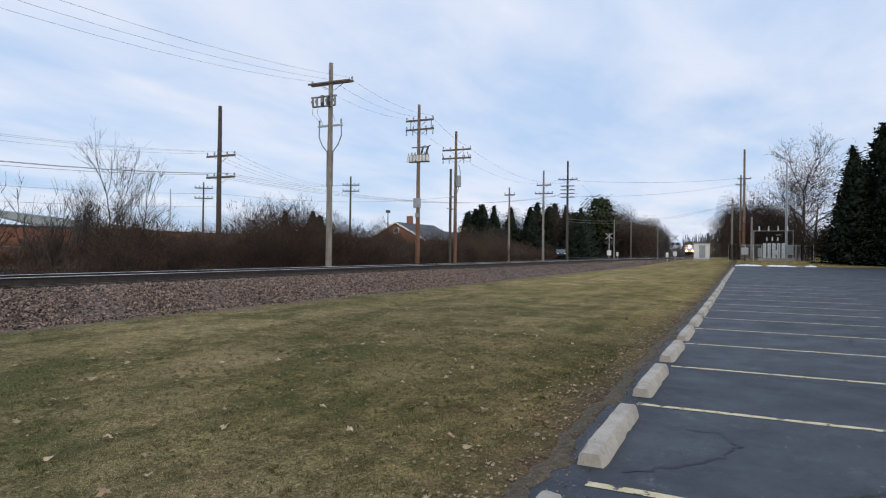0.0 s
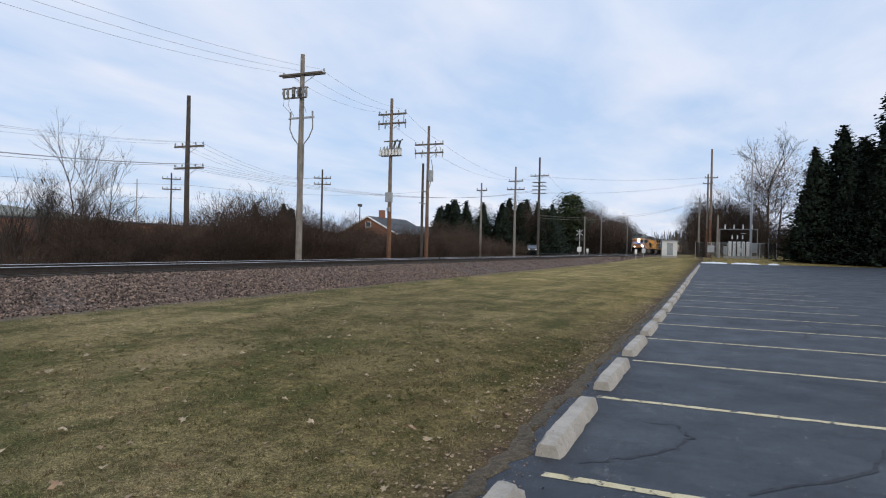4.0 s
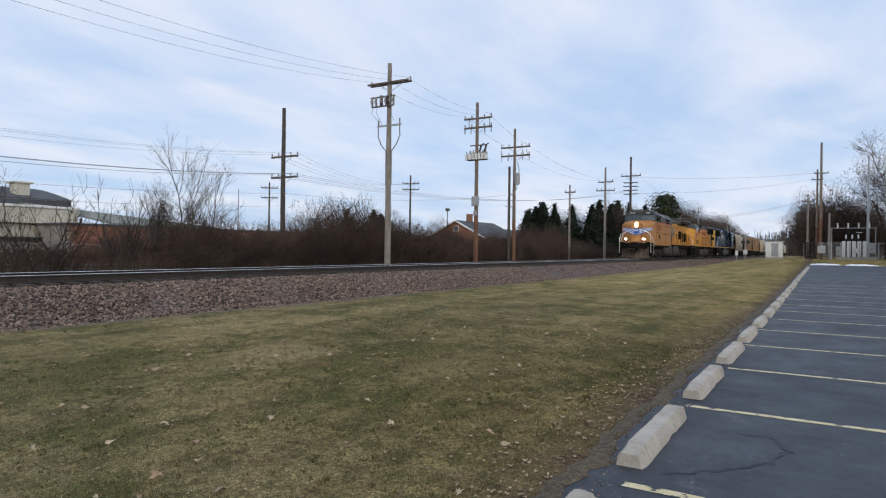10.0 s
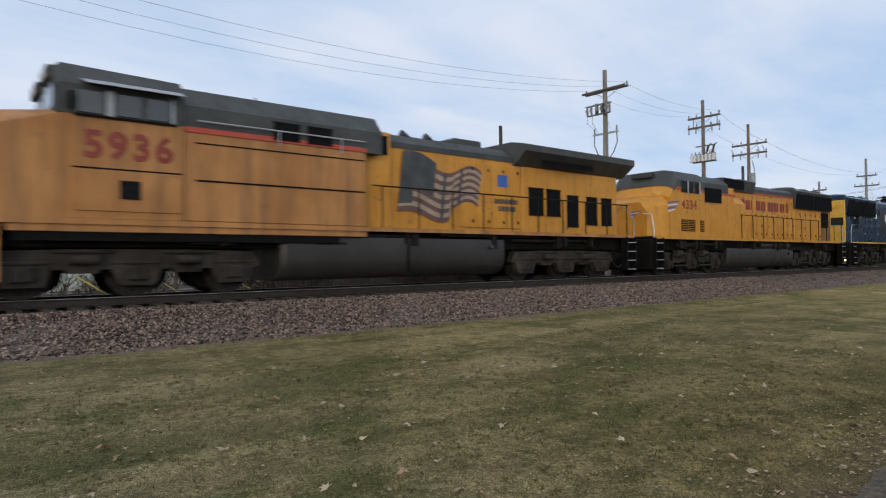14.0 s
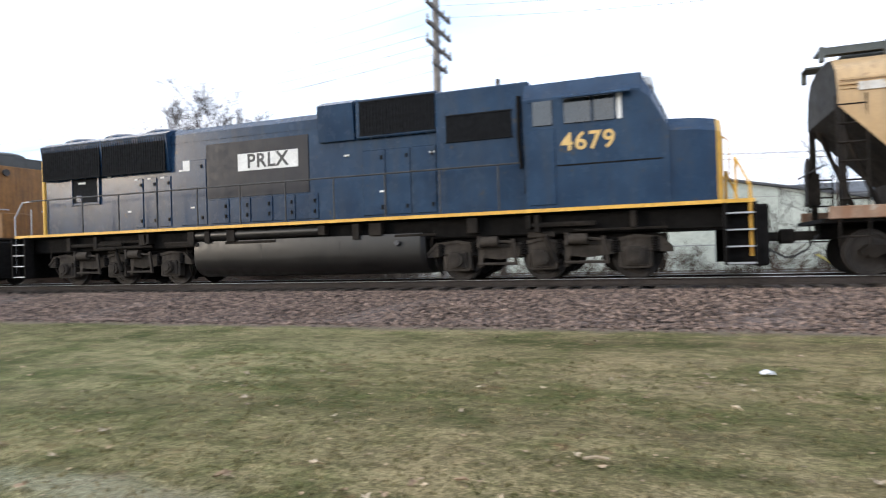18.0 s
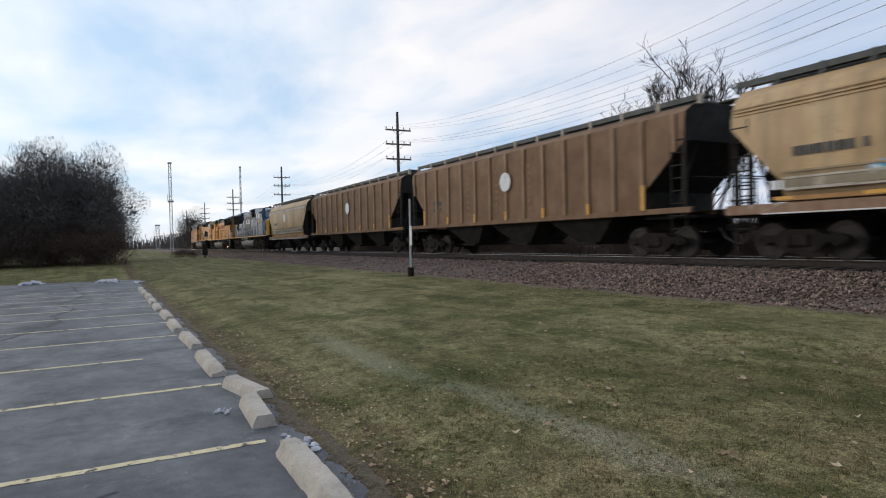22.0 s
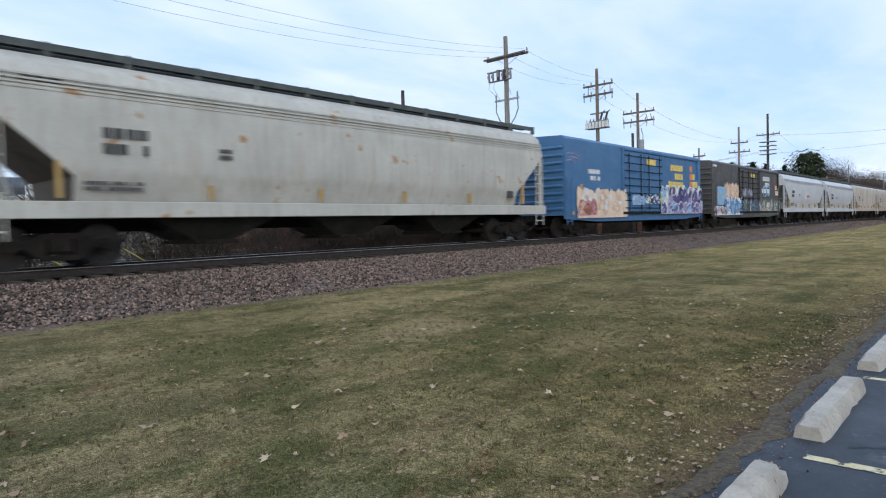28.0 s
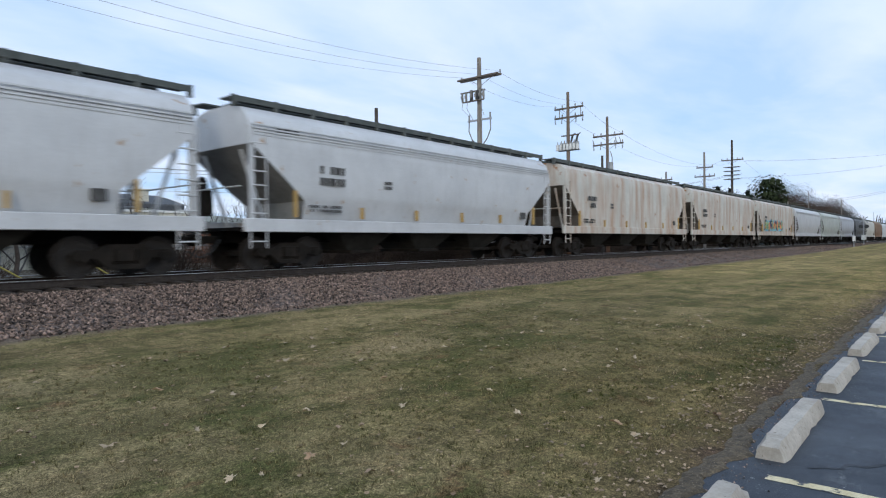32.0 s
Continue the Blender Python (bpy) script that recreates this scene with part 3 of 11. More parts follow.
S("tank_grey", (0.024, 0.022, 0.020), (0.040, 0.036, 0.032), 1.2, 0.42, streak=((0.045, 0.040, 0.035), 0.4), bump=0.03, grain=0.25)
S("tank_black", (0.006, 0.006, 0.006), (0.013, 0.012, 0.011), 1.2, 0.40, streak=((0.022, 0.019, 0.016), 0.4), bump=0.03, grain=0.25)
S("grille", (0.006, 0.0065, 0.0075), (0.014, 0.015, 0.017), 9, 0.8, bump=0.5, bscale=60, gloss=0.1)
S("glass_dark", (0.02, 0.025, 0.03), (0.03, 0.035, 0.04), 1, 0.07, bump=0.0, gloss=0.9)
S("glass_cab", (0.06, 0.09, 0.11), (0.09, 0.12, 0.14), 1, 0.08, bump=0.0, gloss=0.9)
S("tan_paint", (0.40, 0.255, 0.115), (0.60, 0.430, 0.235), 0.55, 0.48, streak=((0.25, 0.180, 0.105), 0.75, 0.9), bump=0.03, fine=22, speck=((0.30, 0.19, 0.10), 0.10, 4), patchy=0.06)
S("tan_grime", (0.27, 0.195, 0.110), (0.40, 0.305, 0.185), 0.9, 0.6, streak=((0.17, 0.125, 0.08), 0.7), speck=((0.20, 0.10, 0.06), 0.12, 3), bump=0.06, fine=22)
S("grime_olive", (0.17, 0.145, 0.095), (0.34, 0.285, 0.200), 1.1, 0.7, streak=((0.12, 0.10, 0.07), 0.6), speck=((0.42, 0.36, 0.27), 0.25, 2.2), bump=0.06, fine=22)
# brown-yellow for soot spots, rear panels and the painted shade of the hood end
S("yellow_sooty", (0.16, 0.078, 0.022), (0.27, 0.130, 0.035), 1.1, 0.6, streak=((0.05, 0.03, 0.02), 0.7), bump=0.05)
S("mural_red", (0.11, 0.060, 0.058), (0.17, 0.085, 0.075), 2, 0.6)
S("mural_pale", (0.32, 0.24, 0.17), (0.42, 0.33, 0.24), 2, 0.6)
S("mural_dark", (0.032, 0.038, 0.044), (0.075, 0.078, 0.078), 2, 0.6)
S("brown_rib", (0.24, 0.150, 0.088), (0.34, 0.225, 0.140), 1.1, 0.7, streak=((0.16, 0.09, 0.05), 0.6), bump=0.1, fine=22, gloss=0.3)
S("sill_orange", (0.34, 0.17, 0.05), (0.46, 0.25, 0.08), 1.5, 0.6, streak=((0.16, 0.09, 0.05), 0.6), bump=0.1)
S("sill_pale", (0.20, 0.120, 0.075), (0.34, 0.235, 0.165), 1.1, 0.7, streak=((0.20, 0.085, 0.035), 0.8), speck=((0.36, 0.31, 0.25), 0.18, 1.8), bump=0.2)
S("disc_faded", (0.36, 0.31, 0.25), (0.44, 0.40, 0.34), 3, 0.6)
S("stripe_worn", (0.52, 0.50, 0.46), (0.66, 0.64, 0.60), 1.4, 0.6, speck=((0.42, 0.28, 0.13), 0.45, 2.6), streak=((0.35, 0.27, 0.18), 0.6))
S("paint_dust", (0.36, 0.32, 0.25), (0.56, 0.52, 0.45), 1.6, 0.6, streak=((0.25, 0.18, 0.11), 0.7))
S("sill_rust", (0.19, 0.090, 0.042), (0.29, 0.20, 0.125), 1.3, 0.75, streak=((0.16, 0.09, 0.06), 0.6), bump=0.2)
S("brown_paint", (0.150, 0.088, 0.050), (0.235, 0.148, 0.088), 0.9, 0.7, streak=((0.14, 0.078, 0.042), 0.55), bump=0.1, fine=22, gloss=0.3)
S("grey_paint", (0.50, 0.51, 0.53), (0.60, 0.61, 0.63), 0.8, 0.42, streak=((0.34, 0.33, 0.32), 0.4), bump=0.03, fine=22, patchy=0.04, speck=((0.36, 0.24, 0.14), 0.05, 2.5))
S("grey_warm", (0.45, 0.44, 0.395), (0.56, 0.545, 0.49), 0.8, 0.5, streak=((0.34, 0.27, 0.19), 0.6), bump=0.05, fine=22, speck=((0.36, 0.20, 0.09), 0.10, 1.6))
S("grey_green", (0.42, 0.45, 0.42), (0.50, 0.53, 0.49), 0.8, 0.5, streak=((0.30, 0.32, 0.30), 0.45), bump=0.05, fine=22)
S("grey_rusty", (0.52, 0.505, 0.46), (0.63, 0.61, 0.56), 0.8, 0.55, streak=((0.38, 0.19, 0.08), 0.8, 0.8), bump=0.05, fine=22, speck=((0.34, 0.15, 0.05), 0.14, 1.3))
S("hatch_dark", (0.05, 0.058, 0.055), (0.10, 0.11, 0.105), 2, 0.7, bump=0.3)
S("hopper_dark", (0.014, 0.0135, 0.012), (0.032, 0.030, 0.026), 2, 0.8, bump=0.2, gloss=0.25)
# pale grey slope sheets, their shade under the wagon ends mixed into the colour
S("slope_grey", (0.20, 0.20, 0.195), (0.30, 0.30, 0.29), 1.2, 0.7, streak=((0.13, 0.12, 0.11), 0.5), bump=0.1)
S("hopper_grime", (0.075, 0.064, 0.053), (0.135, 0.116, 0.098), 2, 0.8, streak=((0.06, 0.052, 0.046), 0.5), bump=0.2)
S("mark_black", (0.045, 0.045, 0.045), (0.09, 0.088, 0.085), 6, 0.7)
S("mark_orange", (0.62, 0.32, 0.05), (0.72, 0.40, 0.08), 6, 0.6)
S("mark_tan", (0.42, 0.28, 0.09), (0.50, 0.34, 0.13), 6, 0.7)
S("beam_yellow", (0.52, 0.300, 0.095), (0.64, 0.405, 0.150), 1.2, 0.6, streak=((0.30, 0.165, 0.07), 0.6), speck=((0.30, 0.17, 0.085), 0.12, 2.4), bump=0.1)
S("beam_rusty", (0.30, 0.165, 0.060), (0.46, 0.29, 0.13), 1.3, 0.7, streak=((0.14, 0.07, 0.035), 0.8), speck=((0.10, 0.055, 0.03), 0.3, 1.6), bump=0.2)
S("beam_cap", (0.20, 0.135, 0.045), (0.31, 0.22, 0.085), 1.4, 0.65, streak=((0.10, 0.06, 0.03), 0.6), bump=0.2)
S("black_tank", (0.008, 0.012, 0.020), (0.014, 0.018, 0.027), 0.9, 0.24, streak=((0.024, 0.024, 0.024), 0.3), bump=0.006, fine=30, gloss=0.8, patchy=0.03)
S("box_blue", (0.050, 0.140, 0.295), (0.072, 0.172, 0.340), 0.9, 0.5, streak=((0.10, 0.14, 0.20), 0.5), bump=0.08, fine=22)
S("box_dark", (0.056, 0.056, 0.057), (0.088, 0.086, 0.084), 0.9, 0.55, streak=((0.12, 0.085, 0.06), 0.5), bump=0.08, fine=22)
for nm, c in (("cream", (0.66, 0.52, 0.40)), ("peach", (0.55, 0.38, 0.27)), ("purple", (0.09, 0.07, 0.20)), ("lilac", (0.30, 0.28, 0.42)), ("sky", (0.24, 0.40, 0.58)), ("navy", (0.02, 0.03, 0.08)),
              ("leafgreen", (0.25, 0.38, 0.18)), ("rust", (0.24, 0.09, 0.06)), ("white", (0.62, 0.63, 0.64)), ("orange", (0.65, 0.22, 0.06)), ("sun", (0.70, 0.52, 0.14)), ("cyan", (0.18, 0.42, 0.55)), ("pink", (0.45, 0.22, 0.24)), ("denim", (0.10, 0.20, 0.38)), ("slate", (0.085, 0.10, 0.12)), ("ash", (0.36, 0.36, 0.32)), ("moss", (0.13, 0.17, 0.10))):
    S("spray_" + nm, c, tuple(min(1, k * 1.25) for k in c), 3, 0.6, bump=0.02, fine=20, streak=(tuple(k * 0.7 for k in c), 0.3))
S("metal_green", (0.44, 0.49, 0.44), (0.52, 0.56, 0.51), 0.5, 0.6, streak=((0.36, 0.40, 0.36), 0.4), bump=0.08)
S("wall_cream", (0.50, 0.475, 0.40), (0.60, 0.57, 0.48), 0.5, 0.85, streak=((0.38, 0.35, 0.29), 0.45), bump=0.1)
S("roof_dark", (0.055, 0.06, 0.068), (0.085, 0.09, 0.10), 0.6, 0.75, bump=0.2)
S("roof_green", (0.19, 0.20, 0.17), (0.26, 0.27, 0.23), 0.8, 0.85, bump=0.2)
S("brick_wall", (0.22, 0.095, 0.058), (0.30, 0.14, 0.085), 0.8, 0.9, fine=9, bump=0.4, objrand=0.2)
S("mortar", (0.25, 0.22, 0.19), (0.32, 0.28, 0.25), 2, 0.95)
S("trim_white", (0.70, 0.70, 0.68), (0.78, 0.78, 0.76), 2, 0.7)
S("car_dark", (0.02, 0.024, 0.03), (0.03, 0.035, 0.042), 2, 0.25, bump=0.0, gloss=0.6, coat=0.5)
S("car_light", (0.45, 0.46, 0.48), (0.52, 0.53, 0.55), 2, 0.3, bump=0.0, coat=0.4)
S("tyre", (0.02, 0.02, 0.02), (0.035, 0.035, 0.035), 6, 0.9)
S("sign_red", (0.5, 0.04, 0.03), (0.55, 0.06, 0.05), 3, 0.5)
S("fence_wire", (0.28, 0.29, 0.30), (0.36, 0.37, 0.38), 4, 0.6, metal=0.4, bump=0.0)
S("far_wood", (0.085, 0.075, 0.068), (0.14, 0.12, 0.105), 0.2, 1.0, bump=0.0, gloss=0.1)
glow("headlight", (1.0, 0.90, 0.68), 220.0)
glow("lamp_small", (1.0, 0.55, 0.2), 6.0)

# ---- mesh tools ----
class MB:
    """Collects vertices and faces of one mesh."""

    def __init__(self):
        self.v, self.f = [], []

    def add(self, verts, faces):
        k = len(self.v)
        self.v += [tuple(p) for p in verts]
        self.f += [tuple(i + k for i in q) for q in faces]
        return self

    def box(self, x0, x1, y0, y1, z0, z1, bev=0.0):
        if bev <= 0:
            vs = [(x, y, z) for x in (x0, x1) for y in (y0, y1) for z in (z0, z1)]
            return self.add(vs, [(0, 1, 3, 2), (4, 6, 7, 5), (0, 4, 5, 1), (2, 3, 7, 6), (0, 2, 6, 4), (1, 5, 7, 3)])
        b = min(bev, (x1 - x0) / 2.2, (y1 - y0) / 2.2, (z1 - z0) / 2.2)
        ring = lambda i, z: [(x0 + i, y0 + b, z), (x0 + b, y0 + i, z), (x1 - b, y0 + i, z), (x1 - i, y0 + b, z), (x1 - i, y1 - b, z), (x1 - b, y1 - i, z), (x0 + b, y1 - i, z), (x0 + i, y1 - b, z)]
        return self.loft([[(x0 + b, y0 + b, z0), (x0 + b, y0 + b, z0), (x1 - b, y0 + b, z0), (x1 - b, y0 + b, z0), (x1 - b, y1 - b, z0), (x1 - b, y1 - b, z0), (x0 + b, y1 - b, z0), (x0 + b, y1 - b, z0)],
                          ring(0, z0 + b), ring(0, z1 - b),
                          [(x0 + b, y0 + b, z1), (x0 + b, y0 + b, z1), (x1 - b, y0 + b, z1), (x1 - b, y0 + b, z1), (x1 - b, y1 - b, z1), (x1 - b, y1 - b, z1), (x0 + b, y1 - b, z1), (x0 + b, y1 - b, z1)]])

    def loft(self, rings, cap=True, closed=True):
        n, k = len(rings[0]), len(self.v)
        for r in rings:
            self.v += [tuple(p) for p in r]
        m = n if closed else n - 1
        for a in range(len(rings) - 1):
            for i in range(m):
                j = (i + 1) % n
                self.f.append((k + a * n + i, k + a * n + j, k + (a + 1) * n + j, k + (a + 1) * n + i))
        if cap:
            self.f.append(tuple(k + i for i in reversed(range(n))))
            self.f.append(tuple(k + (len(rings) - 1) * n + i for i in range(n)))
        return self

    def prism(self, prof, a, b, axis="x"):
        at = {"x": lambda p, s: (s, p[0], p[1]), "y": lambda p, s: (p[0], s, p[1]), "z": lambda p, s: (p[0], p[1], s)}[axis]
        return self.loft([[at(p, a) for p in prof], [at(p, b) for p in prof]])

    def tube(self, p0, p1, r0, r1=None, n=8, cap=True):
        r1 = r0 if r1 is None else r1
        p0, p1 = Vector(p0), Vector(p1)
        d = (p1 - p0).normalized()
        u = d.orthogonal().normalized()
        w = d.cross(u)
        cs = [(math.cos(2 * math.pi * i / n), math.sin(2 * math.pi * i / n)) for i in range(n)]
        return self.loft([[p0 + (u * c + w * s) * r0 for c, s in cs], [p1 + (u * c + w * s) * r1 for c, s in cs]], cap)

    def path(self, pts, r, n=6):
        pts = [Vector(p) for p in pts]
        rings = []
        ref = None
        for i, p in enumerate(pts):
            d = (pts[min(i + 1, len(pts) - 1)] - pts[max(i - 1, 0)]).normalized()
            if ref is None:
                ref = d.orthogonal().normalized()
            u = (ref - d * ref.dot(d)).normalized()
            ref = u
            w = d.cross(u)
            rings.append([p + (u * math.cos(2 * math.pi * k / n) + w * math.sin(2 * math.pi * k / n)) * r for k in range(n)])
        return self.loft(rings)

    def poly(self, pts, normal, depth):
        """A flat outline raised by depth along normal."""
        nv = Vector(normal) * depth
        return self.loft([[Vector(p) for p in pts], [Vector(p) + nv for p in pts]])


def mesh_of(name, mb, mat, smooth=None, fix=True):
    me = bpy.data.meshes.new(name)
    me.from_pydata(mb.v, [], mb.f)
    if fix:
        bm = bmesh.new()
        bm.from_mesh(me)
        bmesh.ops.remove_doubles(bm, verts=bm.verts, dist=1e-5)
        bmesh.ops.recalc_face_normals(bm, faces=bm.faces)
        bm.to_mesh(me)
        bm.free()
    if smooth is not None:
        me.shade_smooth()
        me.set_sharp_from_angle(angle=radians(smooth))
    for m in (mat if isinstance(mat, (list, tuple)) else [mat]):
        me.materials.append(MATS[m])
    return me


def quick_mesh(name, v, f, mat):
    """A large mesh from arrays of vertices and of equal-sided faces."""
    v, f = np.asarray(v, np.float32), np.asarray(f, np.int32)
    me = bpy.data.meshes.new(name)
    me.vertices.add(len(v))
    me.vertices.foreach_set("co", v.ravel())
    k = f.shape[1]
    me.loops.add(f.size)
    me.loops.foreach_set("vertex_index", f.ravel())
    me.polygons.add(len(f))
    me.polygons.foreach_set("loop_start", np.arange(0, f.size, k, dtype=np.int32))
    me.update(calc_edges=True)
    for m in (mat if isinstance(mat, (list, tuple)) else [mat]):
        me.materials.append(MATS[m])
    return me


def part(name, mb, mat, parent, label="", smooth=None, at=None):
    """One mesh object under a thing or under a part."""
    me = mb if isinstance(mb, bpy.types.Mesh) else mesh_of(name, mb, mat, smooth)
    ob = new(name, me)
    ob.parent = parent
    if at is not None:
        ob.matrix_basis = at
    if label:
        ob["label"] = label
    return ob


def thing(name, label, category, at=None, group="", kind="", mb=None, mat=None, smooth=None):
    ob = new(name, None if mb is None else (mb if isinstance(mb, bpy.types.Mesh) else mesh_of(name, mb, mat, smooth)))
    if at is not None:
        ob.matrix_basis = at
    return tagged(ob, label, category, group, kind)


def lettering(text, size, mat, parent, m, name="lettering", label="", bold=0.0, width=1.0, depth=0.004):
    c = bpy.data.curves.new("letters", "FONT")
    c.body, c.size, c.extrude, c.offset, c.space_character = text, size, depth, bold, width
    c.align_x, c.align_y, c.resolution_u = "CENTER", "CENTER", 3
    tmp = bpy.data.objects.new("letters", c)
    scene.collection.objects.link(tmp)
    dg = bpy.context.evaluated_depsgraph_get()
    dg.update()
    me = bpy.data.meshes.new_from_object(tmp.evaluated_get(dg))
    bpy.data.objects.remove(tmp)
    me.materials.clear()
    me.materials.append(MATS[mat])
    ob = new(name, me)
    ob.parent, ob.matrix_basis = parent, m
    ob["label"] = label or "lettering " + text
    return ob


SIDE = pose(0, 0, 0, 90, 0, 0)  # text upright on a face that looks towards -y


def at_side(x, y, z):
    return pose(x, y, z) @ SIDE


def lerp(x, xs, ys):
    return float(np.interp(x, xs, ys))

# ---- lie of the land ----
TRACK_Y, RAIL_Z = 15.8, 1.0
LOT_EDGE = 1.68
LINE0, STALL = 4.98, 2.74


def lot_level(x):
    return np.interp(x, [-400, -150, -78, -56, -46, -1, 25, 85, 100, 400], [1.0, 0.65, 0.35, -0.25, -0.40, 0.0, 0.0, 0.45, 1.15, 1.2])


def ground_level(x, y):
    x, y = np.asarray(x, float), np.asarray(y, float)
    toe = np.interp(x, [-200, -80, 70, 120], [0.6, 0.33, 0.33, 0.75])
    w = np.interp(y, [1.7, 3, 5, 7, 9, 10.8], [0, 0.30, 0.45, 0.62, 0.82, 1.0])
    bump = 0.012 * np.sin(x * 0.7 + 1.3 * np.sin(y * 0.5)) * np.sin(y * 0.9) * np.interp(y, [1.7, 3.5, 10, 11], [0, 1, 1, 0])
    z = lot_level(x) * (1 - w) + toe * w + bump
    return z - np.where((y < LOT_EDGE - 0.05) & (x > -46) & (x < 85), 0.06, 0.0)


def grid(xs, ys, level):
    X, Y = np.meshgrid(xs, ys, indexing="ij")
    v = np.stack([X.ravel(), Y.ravel(), level(X, Y).ravel()], 1)
    n, m = len(xs), len(ys)
    i = (np.arange(n - 1)[:, None] * m + np.arange(m - 1)[None, :]).ravel()
    return v, np.stack([i, i + m, i + m + 1, i + 1], 1)


def axis_steps(far, near, step):
    a = list(np.arange(-near, near + 0.01, step))
    g = near
    while g < far:
        g = min(far, g * 1.25 + step)
        a = [-g] + a + [g]
    return np.array(a)


def build_ground():
    ys = np.concatenate([-axis_steps(2500, 2, 1.0)[:0:-1][:0], -np.array([2500, 1500, 900, 500, 300, 180, 120, 80, 60, 45, 41, 40.9, 20, 8, 3, 1.7, LOT_EDGE - 0.08]), np.arange(LOT_EDGE - 0.02, 11.2, 0.25), np.array([12, 14, 17, 20, 21, 22, 24, 26, 28, 32, 38, 46, 60, 90, 140, 220, 400, 700, 1200, 2500])])
    ys = np.unique(np.round(ys, 3))
    v, f = grid(np.unique(np.concatenate([axis_steps(3000, 60, 0.75), [-46, -46.01, 85, 85.01]])), ys, ground_level)
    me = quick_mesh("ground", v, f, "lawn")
    me.shade_smooth()
    return thing("ground", "patchy brown and green winter lawn and open ground", "ground", kind="structure", mb=me)


def build_lot():
    v, f = grid(np.arange(-46, 85.5, 1.0), np.array([-60, -30, -15, -8, -4, -2, 0, 0.8, 1.2, 1.5, LOT_EDGE]), lambda X, Y: lot_level(X) + 0.0 * Y)
    mb = MB().add(v.tolist(), f.tolist())
    # worn outer lip of the asphalt
    rnd = random.Random(5)
    xs = np.arange(-46, 85.5, 0.5)
    rim = [(x, LOT_EDGE + rnd.uniform(-0.02, 0.10), float(lot_level(x)) - 0.03) for x in xs]
    top = [(x, LOT_EDGE, float(lot_level(x))) for x in xs]
    mb.loft([top, rim], cap=False, closed=False)
    lot = thing("car_park", "dark blue-grey sealed asphalt car park with pale scuffs", "car park", kind="structure", mb=mb, mat="asphalt")
    # stall lines, each a worn strip
    zs = lambda x: float(lot_level(x)) + 0.004
    strip = {}
    for k in [j for j in range(-14, 0)] + [0, 1, 2, 3, 4, 5, 6, 7, 8, 9, 10, 11, 12]:
        x = LINE0 + STALL * k
        y0 = 1.33 + 0.05 * math.sin(k * 2.1)
        if k == -6:
            y0 = 0.55
        mb = MB()
        n = 14
        left = [(-0.05 + 0.008 * math.sin(3.1 * i + k), y0 - 5.0 * i / n, 0) for i in range(n + 1)]
        right = [(0.05 + 0.008 * math.sin(2.3 * i + 2 * k), y0 - 5.0 * i / n, 0) for i in range(n + 1)]
        mb.loft([left, right], cap=False, closed=False)
        part("stall_line", mb, "line_paint", lot, "faded yellow stall line", at=pose(x, 0, zs(x)))
    # sealed cracks wandering over the lot
    rnd = random.Random(8)
    for pts, w in (([(6.9, 0.75), (6.85, 0.45), (6.5, 0.33), (6.25, 0.40), (5.9, 0.55), (5.6, 0.85), (5.35, 1.15)], 0.018), ([(5.2, -0.1), (6.2, -1.0), (7.4, -1.4), (9.0, -2.2), (11, -4), (13, -7)], 0.02),
                   ([(10.6, 0.9), (10.2, 0.0), (10.0, -1.2), (9.6, -2.4), (9.9, -4.5)], 0.015), ([(20.3, 0.75), (18.6, 0.35), (17.6, -0.6), (17.0, -2.0), (16.2, -3.6), (14.9, -6)], 0.05),
                   ([(36, -1.2), (33.5, -2.0), (31, -1.5), (27, -2.6), (23.5, -1.8), (19.5, -1.75), (17.0, -2.1), (14.6, -1.5), (12.9, -2.2), (11.6, -3.4), (10.4, -6)], 0.06),
                   ([(52, -3.5), (44, -5.2), (38, -7.0), (33, -7.4), (29, -9)], 0.09), ([(-5.4, 0.1), (-5.0, -0.6), (-5.3, -1.4), (-4.9, -2.2), (-5.6, -3.2)], 0.02), ([(-4.4, 0.9), (-4.9, 0.0), (-5.4, -0.6), (-6.3, -1.6), (-7.6, -2.4)], 0.018),
                   ([(-40, -1.7), (-34.5, -1.25), (-31, -0.8), (-28.3, -1.0), (-26, -1.45), (-23, -0.85), (-21, -1.35), (-19.2, -1.0), (-17.7, -1.3), (-15.8, -1.9), (-13, -3.2), (-10, -5.0)], 0.11), ([(-12.5, 0.6), (-11.8, -0.1), (-12.2, -0.9), (-11.2, -1.7), (-10.8, -2.6)], 0.022), ([(-33, 1.1), (-31.5, 0.2), (-31.1, -0.8)], 0.07), ([(-24, -1.4), (-22, -3.4), (-19, -4.6), (-16.5, -5.6)], 0.08)):
        fine = []
        for a, b in zip(pts, pts[1:]):
            for i in range(5):
                u = i / 5
                fine.append((a[0] + (b[0] - a[0]) * u + rnd.uniform(-0.05, 0.05), a[1] + (b[1] - a[1]) * u + rnd.uniform(-0.05, 0.05)))
        L = [(x + w * rnd.uniform(0.4, 1.2), y + w * rnd.uniform(0.3, 1.0), zs(x) - 0.001) for x, y in fine]
        R = [(x - w * rnd.uniform(0.4, 1.2), y - w * rnd.uniform(0.3, 1.0), zs(x) - 0.001) for x, y in fine]
        part("sealed_crack", MB().loft([L, R], cap=False, closed=False), "crack", lot, "dark wandering crack")
    return lot


